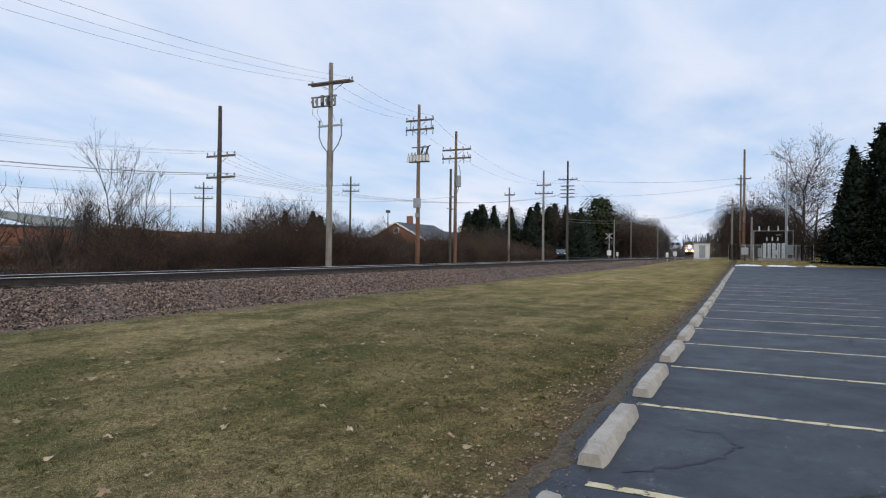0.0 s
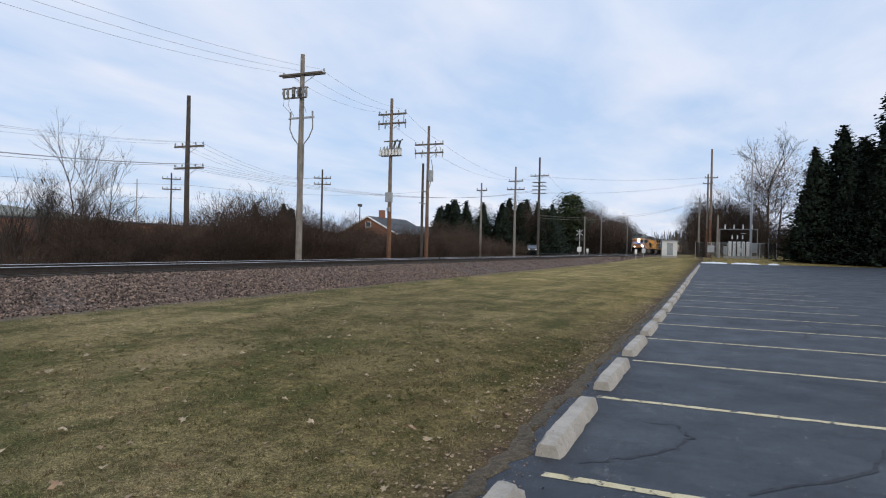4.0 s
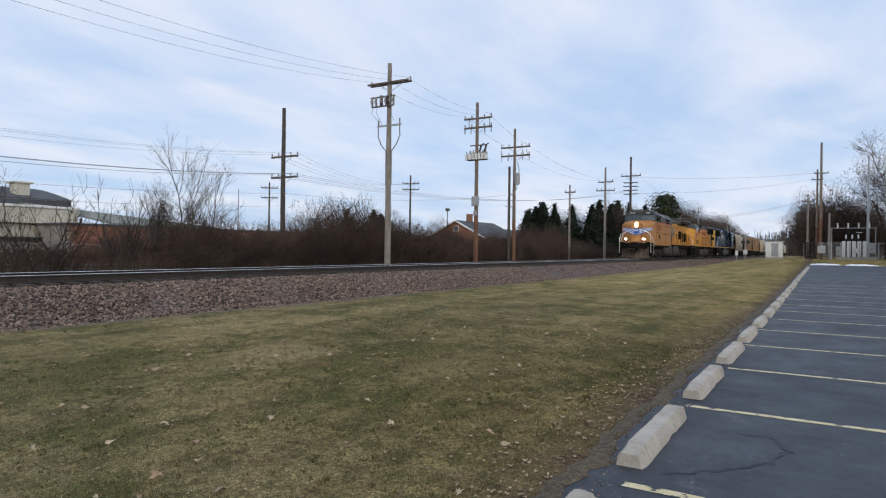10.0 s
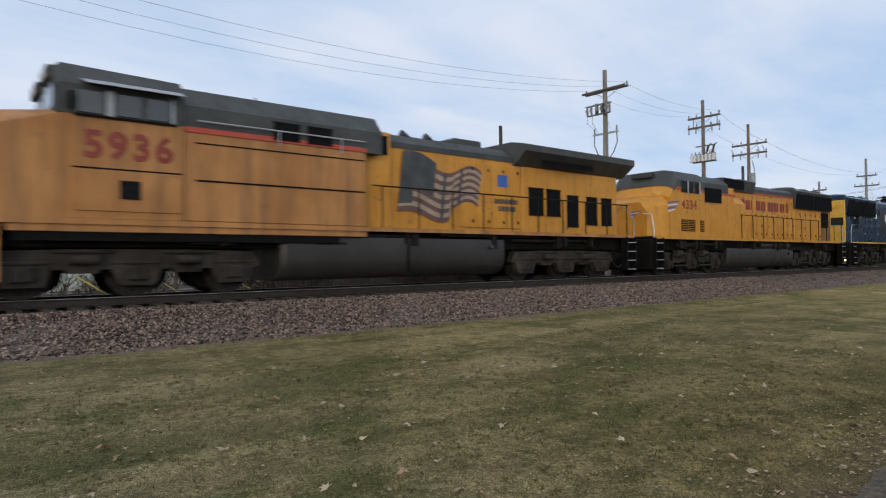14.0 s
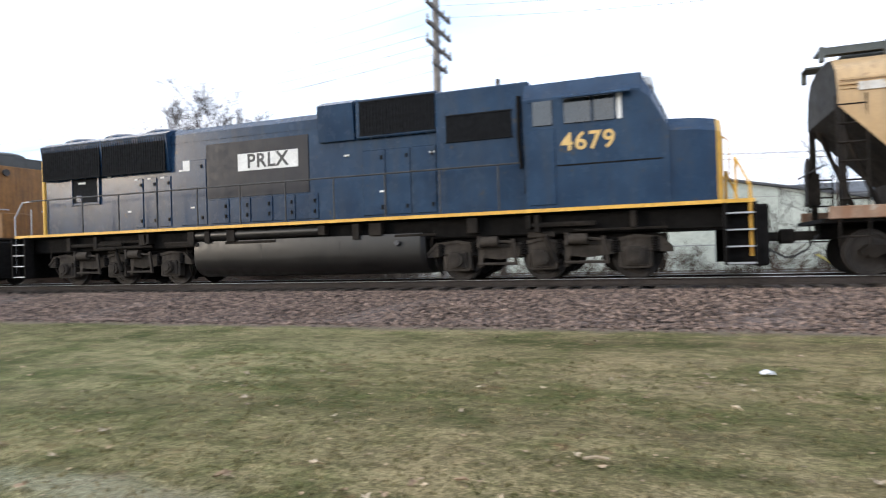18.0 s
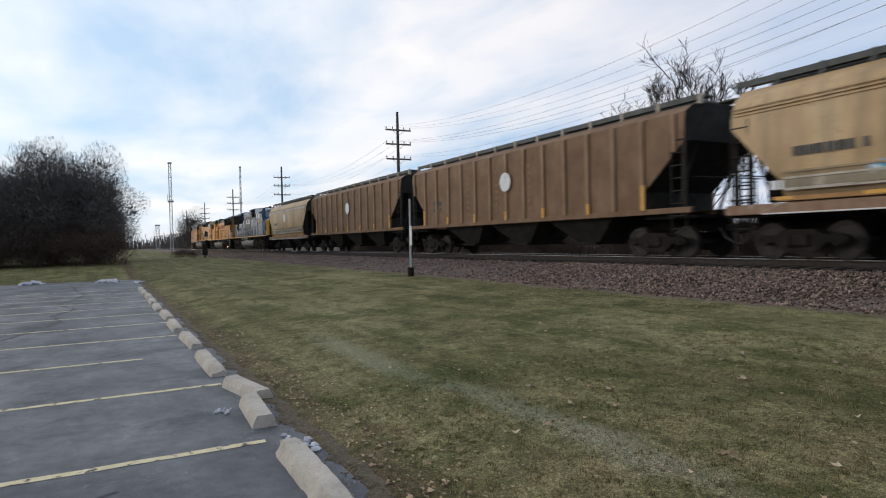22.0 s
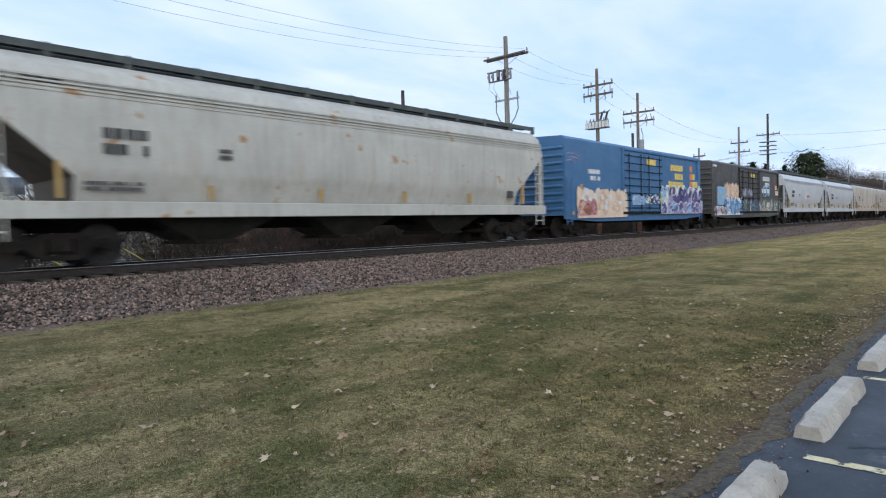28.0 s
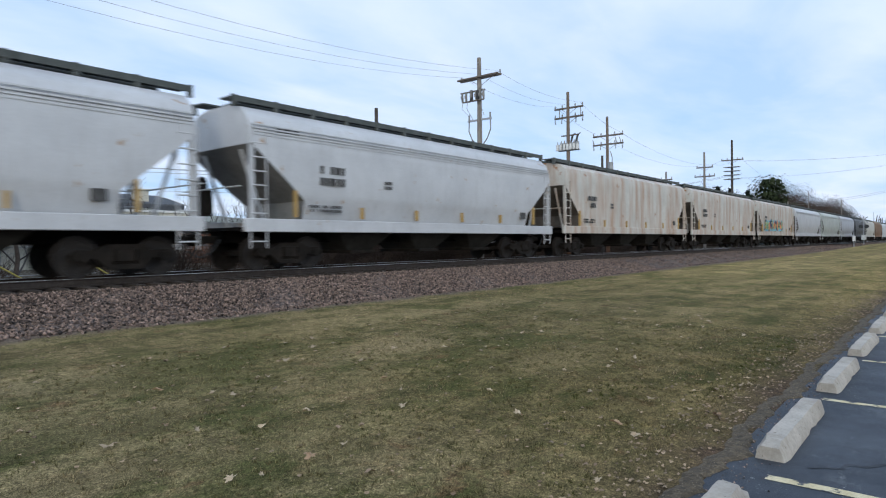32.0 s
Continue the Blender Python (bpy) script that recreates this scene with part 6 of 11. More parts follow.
def emd_hood(car, L, x_cab_end, x_end, Y, G, blower, rad, red=True, roof_z=4.38, drop=0.0, grille_h=0.92):
    """The long hood of an EMD six-axle: roof, radiators, fans, dynamic brake bulge."""
    a, b = min(x_cab_end, x_end), max(x_cab_end, x_end)
    part("hood", MB().box(a, b, -0.95, 0.95, 1.62, roof_z - 0.3, 0.03), Y, car)
    part("hood_roof", MB().prism([(-0.965, roof_z - 0.42), (-0.965, roof_z - 0.18), (-0.75, roof_z), (0.75, roof_z), (0.965, roof_z - 0.18), (0.965, roof_z - 0.42)], a, b), G, car)
    r0, r1 = rad
    part("radiator_box", MB().prism([(-1.02, roof_z - grille_h - 0.03), (-1.15, roof_z - drop), (-0.9, roof_z + 0.12 - drop), (0.9, roof_z + 0.12 - drop), (1.15, roof_z - drop), (1.02, roof_z - grille_h - 0.03)], r0, r1), G, car)
    mid = (r0 + r1) / 2
    grille(car, r0 + 0.08, mid - 0.08, -1.115, roof_z - grille_h, roof_z - 0.06 - drop, "radiator_grille")
    grille(car, mid + 0.06, r1 - 0.08, -1.115, roof_z - grille_h, roof_z - 0.06 - drop, "radiator_grille")
    for i in range(3):
        x = r0 + (r1 - r0) * (i + 0.5) / 3
        part("roof_fan", MB().loft([[(x + r * math.cos(k * 0.3142), r * math.sin(k * 0.3142), roof_z + z) for k in range(20)] for r, z in ((0.74, 0.08 - drop), (0.74, 0.22 - drop), (0.62, 0.29 - drop), (0.3, 0.31 - drop))]), G, car, smooth=40)
    b0, b1 = blower
    part("brake_bulge", MB().prism([(-1.05, roof_z - (0.44 if red else 0.85)), (-1.15, roof_z + 0.1), (-0.85, roof_z + 0.24), (0.85, roof_z + 0.24), (1.15, roof_z + 0.1), (1.05, roof_z - (0.44 if red else 0.85))], b0, b1), G if red else Y, car)
    part("exhaust_stack", MB().box(min(r1, b1) + 1.4 if r0 < b0 else b1 + 0.6, (min(r1, b1) + 1.9 if r0 < b0 else b1 + 1.1), -0.3, 0.3, roof_z, roof_z + 0.12, 0.02), G, car)


def build_sd70(at):
    """Yellow and grey EMD six-axle, cab forward. L = 21.75; local x = s - 21.35."""
    L = 21.75
    car = thing("diesel_locomotive", "bright yellow and grey six-axle diesel locomotive with red lettering", "locomotive", at, "coupled train")
    loco_common(car, L, (4.2, 17.2))
    Y, G = "loco_yellow", "loco_grey"
    nose = [[(x, -w, 1.62), (x, w, 1.62), (x, w, zt - 0.4), (x, w - 0.3, zt - 0.03), (x, w - 0.45, zt), (x, -w + 0.45, zt), (x, -w + 0.3, zt - 0.03), (x, -w, zt - 0.4)] for x, w, zt in ((0.95, 1.05, 3.05), (1.25, 1.3, 3.20), (1.7, 1.50, 3.30), (2.1, 1.53, 3.36), (2.5, 1.53, 3.45))]
    part("nose", MB().loft(nose), Y, car, smooth=30)
    part("nose_door", MB().box(0.90, 1.0, -0.33, 0.33, 1.68, 2.9, 0.02), Y, car)
    wing_emblem(car, 0, 0.93, 2.5, 0.6)
    side_wing(car, 1.75, 2.6, -1.535, 3.05)
    part("cab", MB().loft([[(x, -1.53, 1.62), (x, 1.53, 1.62), (x, 1.53, za), (x, 1.28, zb), (x, 0.9, zb + 0.06), (x, -0.9, zb + 0.06), (x, -1.28, zb), (x, -1.53, za)] for x, za, zb in ((1.9, 3.25, 3.32), (2.35, 3.85, 4.0), (2.50, 4.02, 4.38), (4.55, 4.02, 4.38))]), Y, car, smooth=25)
    part("cab_roof", MB().loft([[(x, -1.545, z0), (x, -1.545, za), (x, -1.29, zb), (x, -0.9, zb + 0.08), (x, 0.9, zb + 0.08), (x, 1.29, zb), (x, 1.545, za), (x, 1.545, z0)] for x, z0, za, zb in ((2.15, 3.50, 3.62, 3.74), (2.5, 3.72, 4.04, 4.40), (4.57, 3.72, 4.04, 4.40))], cap=False, closed=False), G, car)
    part("red_stripe", MB().box(2.4, 4.57, -1.556, -1.53, 3.60, 3.72), "stripe_red", car)
    for y0, y1 in ((-1.15, -0.1), (0.1, 1.15)):
        part("windscreen", MB().poly([(2.12, y1, 3.50), (2.12, y0, 3.50), (2.46, y0, 4.16), (2.46, y1, 4.16)], (-0.88, 0, 0.46), 0.04), "glass_cab", car)
    part("number_board", MB().box(2.2, 2.5, -0.5, 0.5, 4.20, 4.44, 0.02), "paint_black", car)
    for x0, x1 in ((2.75, 3.25), (3.35, 3.75), (3.82, 4.2)):
        part("side_window", MB().box(x0, x1, -1.565, -1.53, 3.50, 4.0, 0.01), "glass_dark", car)
    part("window_frame", MB().box(3.26, 3.34, -1.575, -1.53, 3.46, 4.02).box(4.22, 4.32, -1.575, -1.53, 3.46, 4.02), "galvanised", car)
    lettering("4334", 0.55, "number_red", car, at_side(3.42, -1.54, 2.98), "number_lettering", "red road number 4334", 0.012, 1.15)
    for x0, x1 in ((2.75, 3.3), (3.38, 3.86), (4.3, 4.62)):
        mb = MB()
        for i in range(7):
            mb.box(x0, x1, -1.555, -1.53, 1.86 + i * 0.075, 1.90 + i * 0.075)
        part("louvre", mb, "undergear_dark", car)
    part("electrical_cabinet", MB().box(4.55, 7.9, -1.3, 1.3, 1.62, 4.0, 0.03), Y, car)
    part("electrical_roof", MB().prism([(-1.31, 3.7), (-1.31, 4.1), (-1.0, 4.42), (1.0, 4.42), (1.31, 4.1), (1.31, 3.7)], 4.55, 7.3), G, car)
    part("red_stripe", MB().box(4.57, 8.0, -1.322, -1.30, 3.60, 3.70), "stripe_red", car)
    grille(car, 5.15, 6.6, -1.32, 3.25, 3.85)
    emd_hood(car, L, 7.3, 20.6, Y, G, (9.4, 10.5), (15.4, 20.55))
    part("red_stripe", MB().box(7.3, 15.4, -0.985, -0.95, 3.92, 4.0), "stripe_red", car)
    grille(car, 7.3, 9.2, -1.13, 4.05, 4.45, "intake_grille")
    part("intake_box", MB().box(7.2, 9.3, -1.12, 1.12, 3.95, 4.52, 0.03), G, car)
    part("blower_duct", MB().prism([(-1.2, 1.62), (-1.2, 3.3), (-0.9, 3.7), (0.9, 3.7), (1.2, 3.3), (1.2, 1.62)], 7.9, 9.2), Y, car)
    # company lettering as plain red bars
    for x, pitch, count, thin in ((9.23, 0.565, 5, (2,)), (12.26, 0.365, 7, (3, 5))):
        for i in range(count):
            w = 0.13 if i in thin else pitch * 0.80
            part("name_bar", MB().box(x + i * pitch, x + i * pitch + w, -0.975, -0.955, 3.12, 3.60, 0.004), "number_red", car, "red lettering shown as plain block")
    # brown soot round hinges and bolts
    soot = random.Random(43)
    for z, n in ((3.74, 11), (3.04, 15), (2.36, 9)):
        for i in range(n):
            x = 9.4 + 10.0 * (i + soot.uniform(0.1, 0.9)) / n
            if z > 3.3 and x > 15.2:
                continue
            r, zz = soot.uniform(0.045, 0.10), z + soot.uniform(-0.12, 0.12)
            ring = [(x + r * soot.uniform(0.6, 1.2) * math.cos(k * 0.7854), -0.984, zz + r * soot.uniform(0.7, 1.4) * math.sin(k * 0.7854)) for k in range(8)]
            part("soot_spot", MB().poly(ring[::-1], (0, -1, 0), 0.003), "yellow_sooty", car, "brown soot spot")
    doors(car, 10.3, 15.2, -0.955, 1.72, 3.05, 8, Y)
    doors(car, 15.6, 19.2, -0.955, 1.72, 3.3, 5, Y)
    grille(car, 19.3, 20.3, -0.97, 2.45, 3.3)
    fuel_tank(car, 7.15, 14.35, 0.22, 1.15, "tank_grey", 1.35)
    part("air_reservoir", MB().tube((10.3, -1.2, 1.33), (13.9, -1.2, 1.33), 0.16, n=12), "tank_grey", car, smooth=40)
    xs = [8.2 + i * 1.15 for i in range(12)]
    for s in (-1, 1):
        handrail(car, [(8.1, s * 1.5, 2.75), (20.7, s * 1.5, 2.75)], [(x, s * 1.5, 1.62, 2.75) for x in xs], "undergear", 0.02)
    for s in (-1, 1):
        handrail(car, [(21.25, s * 1.5, 0.5), (21.25, s * 1.5, 1.9), (21.0, s * 1.3, 2.6), (20.9, s * 0.6, 2.6)], [], "galvanised", 0.024)
        handrail(car, [(0.75, s * 1.5, 0.5), (0.75, s * 1.5, 1.9), (0.9, s * 1.3, 2.5), (1.0, s * 0.7, 2.6)], [], "paint_white", 0.024)
    steps(car, 0.98, -1)
    steps(car, 20.85, 1)
    part("step_lamp", MB().box(20.9, 21.05, -1.66, -1.62, 0.45, 0.55), "lamp_small", car, "lit amber step lamp")
    part("end_light", MB().tube((20.6, -0.5, 3.9), (20.72, -0.5, 3.9), 0.12, n=12), "paint_black", car)
    for z0, z1 in ((1.64, 2.4), (3.36, 4.05)):
        part("rear_panel", MB().box(19.25, 20.6, -0.968, -0.94, z0, z1, 0.008), "yellow_sooty", car, "dark brownish-yellow rear panel")
    # hood end and sand box carry their shade in the darker paint
    part("hood_end", MB().box(20.6, 20.65, -0.97, 0.97, 1.62, 4.14, 0.01), "yellow_sooty", car, "yellow hood end darkened in colour as its shaded side")
    part("sand_box", MB().box(20.64, 20.95, -0.85, 0.1, 1.62, 2.5, 0.03), "yellow_sooty", car)
    for y in (-0.75, -0.5, 0.3, 0.5):
        part("air_hose", MB().path([(21.5, y, 1.40), (21.68, y, 1.2), (21.7, y, 0.9)], 0.03), "undergear_dark", car)
    for p0 in (0.5, L - 0.8):
        part("pilot", MB().box(p0, p0 + 0.3, -1.5, 1.5, 0.25, 1.5, 0.04), "undergear_dark", car)
    return car


def build_sd60(at):
    """Dark blue EMD six-axle running long hood first. L = 22.78; local x = s - 43.1."""
    L = 22.78
    car = thing("diesel_locomotive", "dark blue six-axle diesel locomotive with yellow ends and sill", "locomotive", at, "coupled train")
    loco_common(car, L, (4.6, 17.6), edge="stripe_yellow")
    B = "loco_blue"
    emd_hood(car, L, 1.4, 17.4, B, B, (11.7, 12.75), (1.45, 6.6), red=False, roof_z=4.56, drop=0.12, grille_h=1.18)
    part("hood_end", MB().box(1.28, 1.40, -1.0, 1.0, 1.62, 4.3, 0.03), "stripe_yellow", car, "yellow hood end")
    part("end_window", MB().box(1.25, 1.29, -0.9, -0.2, 2.7, 3.2), "glass_dark", car)
    part("end_light", MB().tube((1.3, -0.3, 3.95), (1.12, -0.3, 3.95), 0.13, n=12).tube((1.3, -0.0, 3.95), (1.12, 0.0, 3.95), 0.13, n=12), "stripe_yellow", car)
    # flat dark plate gives the open hatch its shaded depth by colour
    part("side_hatch", MB().box(2.62, 3.72, -0.985, -0.95, 2.58, 3.40, 0.01), "grille", car, "dark plate painted as a shaded open side hatch")
    for x0, x1, z0, z1 in ((2.56, 2.64, 2.52, 3.46), (3.70, 3.78, 2.52, 3.46), (2.64, 3.70, 2.52, 2.60), (2.64, 3.70, 3.38, 3.46)):
        part("hatch_frame", MB().box(x0, x1, -1.01, -0.95, z0, z1, 0.008), B, car)
    part("hatch_box", MB().box(2.80, 3.02, -1.0, -0.97, 2.62, 2.84, 0.01), "loco_blue", car)
    part("hatch_label", MB().box(2.9, 3.2, -1.0, -0.97, 3.18, 3.24), "paint_white", car)
    part("dark_panel", MB().box(7.9, 11.3, -0.972, -0.95, 2.45, 4.0), "loco_darkpatch", car, "overpainted dark panel")
    part("name_board", MB().box(9.0, 10.98, -0.982, -0.965, 3.16, 3.64), "paint_white", car, "white board with black letters")
    lettering("PRLX", 0.55, "mark_black", car, at_side(9.99, -0.984, 3.40), "mark_lettering", "black letters PRLX", 0.012, 1.1)
    doors(car, 5.0, 6.6, -0.955, 1.72, 3.2, 3, B)
    doors(car, 6.9, 7.9, -0.955, 1.72, 3.6, 1, B)
    doors(car, 7.95, 11.6, -0.955, 1.72, 2.4, 5, B)
    doors(car, 12.9, 15.0, -0.955, 1.72, 3.4, 3, B)
    for x, z in ((4.1, 3.3), (5.2, 3.15), (5.7, 3.15), (6.2, 3.15), (6.9, 3.3), (12.4, 3.3), (13.4, 2.3), (14.8, 3.2), (16.3, 3.2), (7.3, 2.2), (4.9, 2.2)):
        part("safety_tag", MB().box(x, x + 0.14, -0.985, -0.95, z, z + 0.05), "paint_white", car)
    part("notice_plate", MB().box(7.05, 7.3, -0.985, -0.95, 3.3, 3.6), "paint_white", car)
    part("intake_box", MB().box(12.8, 15.1, -1.08, 1.08, 3.70, 4.72, 0.03), B, car)
    grille(car, 12.95, 15.0, -1.09, 3.80, 4.62, "intake_grille")
    part("electrical_cabinet", MB().box(15.05, 17.4, -1.15, 1.15, 1.62, 4.64, 0.03), B, car)
    grille(car, 15.35, 16.95, -1.165, 3.4, 4.0)
    part("conduit", MB().path([(17.15, -1.2, 4.3), (17.15, -1.25, 3.4), (17.2, -1.25, 2.6)], 0.05), "undergear_dark", car)
    part("conduit", MB().path([(17.35, -1.2, 4.3), (17.35, -1.3, 3.3), (17.3, -1.25, 2.0)], 0.05), "undergear_dark", car)
    # cab, looking back down the train
    part("cab", MB().loft([[(x, -1.53, 1.62), (x, 1.53, 1.62), (x, 1.53, za), (x, 1.28, zb), (x, 0.9, zb + 0.06), (x, -0.9, zb + 0.06), (x, -1.28, zb), (x, -1.53, za)] for x, za, zb in ((17.35, 4.08, 4.48), (19.85, 4.08, 4.48), (20.1, 3.88, 4.1), (20.45, 3.2, 3.3))]), B, car, smooth=25)
    part("cab_roof", MB().loft([[(x, -1.54, 4.03), (x, -1.54, 4.10), (x, -1.29, 4.50), (x, -0.9, 4.57), (x, 0.9, 4.57), (x, 1.29, 4.50), (x, 1.54, 4.10), (x, 1.54, 4.03)] for x in (17.33, 19.9)], cap=False, closed=False), "loco_blue", car, "blue cab roof")
    for y0, y1 in ((-1.15, -0.1), (0.1, 1.15)):
        part("windscreen", MB().poly([(20.40, y0, 3.48), (20.40, y1, 3.48), (20.115, y1, 4.12), (20.115, y0, 4.12)], (0.91, 0, 0.41), 0.03), "glass_cab", car)
    part("number_board", MB().box(19.90, 20.12, -1.12, -0.38, 4.20, 4.46, 0.05), "paint_white", car, "white rounded number board")
    part("number_board", MB().box(19.90, 20.12, 0.38, 1.12, 4.20, 4.46, 0.05), "paint_white", car, "white rounded number board")
    part("cab_headlight", MB().tube((20.0, -0.14, 4.33), (20.14, -0.14, 4.33), 0.10, n=12).tube((20.0, 0.14, 4.33), (20.14, 0.14, 4.33), 0.10, n=12), "glass_dark", car)
    lettering("4679", 0.2, "mark_black", car, pose(20.125, -0.75, 4.33) @ pose(0, 0, 0, 90, 0, 90), "number_lettering")
    for x0, x1, m in ((17.55, 18.0, "glass_dark"), (18.25, 18.85, "glass_dark"), (18.9, 19.35, "glass_dark"), (19.40, 19.50, "trim_white")):
        part("side_window", MB().box(x0, x1, -1.56, -1.53, 3.48, 4.04, 0.01), m, car)
    part("sunshade", MB().poly([(18.2, -1.56, 4.10), (19.7, -1.56, 4.10), (19.7, -1.80, 4.0), (18.2, -1.80, 4.0)], (0, 0, 1), 0.02), "loco_blue", car)
    lettering("4679", 0.55, "number_yellow", car, at_side(18.76, -1.54, 3.06), "number_lettering", "faded yellow road number 4679", 0.01, 1.1)
    part("cab_seam", MB().box(17.45, 20.3, -1.54, -1.53, 2.55, 2.58), "undergear_dark", car)
    nose = [[(x, -w, 1.62), (x, w, 1.62), (x, w, zt - 0.3), (x, w - 0.3, zt), (x, -w + 0.3, zt), (x, -w, zt - 0.3)] for x, w, zt in ((20.3, 1.5, 3.45), (21.0, 1.44, 3.42), (21.36, 1.34, 3.38))]
    part("nose", MB().loft(nose), B, car, smooth=30)
    part("nose_front", MB().loft([[(x, -w, 1.62), (x, w, 1.62), (x, w, zt - 0.3), (x, w - 0.3, zt), (x, -w + 0.3, zt), (x, -w, zt - 0.3)] for x, w, zt in ((21.36, 1.345, 3.385), (21.46, 1.28, 3.34), (21.5, 1.1, 3.2))]), "stripe_yellow", car, "yellow nose front", smooth=30)
    part("nose_panel", MB().box(21.48, 21.53, -0.42, 0.42, 2.35, 3.0, 0.02), "paint_black", car, "black recessed nose panel")
    part("nose_door", MB().box(21.44, 21.52, 0.5, 1.0, 1.68, 3.0, 0.02), "stripe_yellow", car)
    part("nose_grab", MB().path([(21.5, -0.95, 2.1), (21.62, -0.95, 2.2), (21.62, -0.95, 2.9), (21.5, -0.95, 3.0)], 0.02), "stripe_yellow", car)
    part("wiper", MB().path([(20.44, -0.6, 3.5), (20.30, -0.75, 3.85)], 0.012), "paint_black", car)
    part("cab_door", MB().box(17.42, 18.05, -1.556, -1.53, 1.70, 3.40, 0.01), B, car)
    part("roof_horn", MB().tube((18.6, -0.35, 4.58), (18.95, -0.35, 4.66), 0.05, 0.12, 10).box(18.4, 18.65, -0.42, -0.28, 4.52, 4.62), "paint_black", car)
    fuel_tank(car, 7.65, 14.75, 0.20, 1.20, "tank_black", 1.38)
    part("air_reservoir", MB().tube((7.75, -1.26, 1.375), (12.0, -1.26, 1.375), 0.155, n=14), "tank_black", car, smooth=40)
    xs = [2.2 + i * 1.45 for i in range(11)]
    for s in (-1, 1):
        handrail(car, [(1.4, s * 1.5, 2.70), (17.2, s * 1.5, 2.70)], [(x, s * 1.5, 1.62, 2.70) for x in xs], "paint_black", 0.022)
        handrail(car, [(0.72, s * 1.5, 0.45), (0.72, s * 1.5, 2.2), (1.0, s * 1.45, 2.68), (1.5, s * 1.45, 2.7)], [(0.78, s * 1.0, 1.6, 2.5)], "galvanised", 0.024)
        handrail(car, [(21.95, s * 1.5, 0.45), (21.95, s * 1.5, 1.9), (21.7, s * 1.3, 2.5)], [(21.7, s * 1.3, 1.6, 2.5)], "stripe_yellow", 0.03)
    steps(car, 1.0, -1)
    steps(car, 21.75, 1)
    for p0 in (0.5, L - 0.8):
        part("pilot", MB().box(p0, p0 + 0.3, -1.5, 1.5, 0.25, 1.5, 0.04), "undergear_dark", car)
    return car


# ---- freight cars ----
def hopper(at, L, label, body, slope=None, slope_sheet=None, curved=True, ribs=0, sill=None, low=None, stripe=None, bands=0, end_cut=1.1, seed=0, brown_trim=False, extras=None, bottom=1.35, end_mat=None, hatch="hatch_dark", bays=2, end_sheet=None, rib_mat=None, sill_h=0.32):
    """A covered hopper: body with sloped ends, end platforms, hopper bays, running board and hatches."""
    car = thing("hopper_wagon", label, "hopper wagon", at, "coupled train")
    end_mat = end_mat or body
    a, b = 0.75, L - 0.75          # ends of the roof
    w, zt = 1.53, 4.42
    if curved:
        prof = [(-1.30, bottom), (-1.50, bottom + 0.75), (-w, bottom + 1.45), (-1.50, zt - 0.85), (-1.36, zt - 0.38), (-1.05, zt - 0.10), (-0.5, zt), (0.5, zt), (1.05, zt - 0.10), (1.36, zt - 0.38), (1.50, zt - 0.85), (w, bottom + 1.45), (1.50, bottom + 0.75), (1.30, bottom)]
    else:
        prof = [(-1.48, bottom), (-1.48, zt - 0.9), (-1.48, zt - 0.55), (-1.44, zt - 0.3), (-1.1, zt - 0.08), (-0.5, zt), (0.5, zt), (1.1, zt - 0.08), (1.44, zt - 0.3), (1.48, zt - 0.55), (1.48, zt - 0.9), (1.48, bottom)]
    zc0, zc1 = zt - 1.10, bottom + 0.55      # the side sheets are cut back slanting between these heights
    half = [p for p in prof if p[0] < 0]
    zs = sorted({round(p[1], 3) for p in half if p[1] < zt} | {zc0, zc1})
    half = [(lerp(z, [p[1] for p in half], [p[0] for p in half]), z) for z in zs] + [(-0.5, zt)]
    prof = half + [(-y, z) for y, z in reversed(half)]
    cut0 = lambda z: a + end_cut * max(0.0, min(1.0, (zc0 - z) / (zc0 - zc1)))
    part("body", MB().loft([[(cut0(z), y, z) for y, z in prof], [(L - cut0(z), y, z) for y, z in prof]], cap=False), body, car, smooth=40)
    for front in (True, False):
        up = [(cut0(z) if front else L - cut0(z), y, z) for y, z in half if z >= zc0]
        dn = [(cut0(z) if front else L - cut0(z), y, z) for y, z in half if z <= zc0]
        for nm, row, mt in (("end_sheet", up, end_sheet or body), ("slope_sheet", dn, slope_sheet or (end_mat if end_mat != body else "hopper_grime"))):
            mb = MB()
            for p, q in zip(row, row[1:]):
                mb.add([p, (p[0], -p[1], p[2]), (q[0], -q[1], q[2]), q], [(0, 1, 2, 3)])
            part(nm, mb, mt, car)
    k = 0.012
    if bands:
        for i in range(bands):
            z = zt - 0.62 - 0.085 * i
            for s in (-1, 1):
                y = s * (1.465 if curved else 1.485)
                part("roof_band", MB().box(a + 0.05, b - 0.05, min(y, y + s * 0.05), max(y, y + s * 0.05), z, z + 0.04), body, car)
    if stripe:
        part("paint_stripe", MB().box(a + 0.35, b - 0.35, -1.53, -1.44, zt - 0.84, zt - 0.68), "stripe_worn", car, "wide worn white stripe")
    if low:
        # grimy lower side sheet
        part("lower_side", MB().loft([[(x, -1.305 - 0.015, bottom + 0.02), (x, -1.50 - 0.015, bottom + 0.75)] for x in (a + end_cut + 0.05, b - end_cut - 0.05)], cap=False, closed=False), low, car, "grime-covered lower side")
    n = ribs
    for i in range(n):
        x = a + 0.35 + (b - a - 0.7) * i / (n - 1)
        for s in (-1, 1):
            k0 = max((end_cut - (x - a)) / end_cut, (end_cut - (b - x)) / end_cut)
            z0 = bottom + 0.02 if k0 < 0 else zc1 + k0 * (zc0 - zc1)
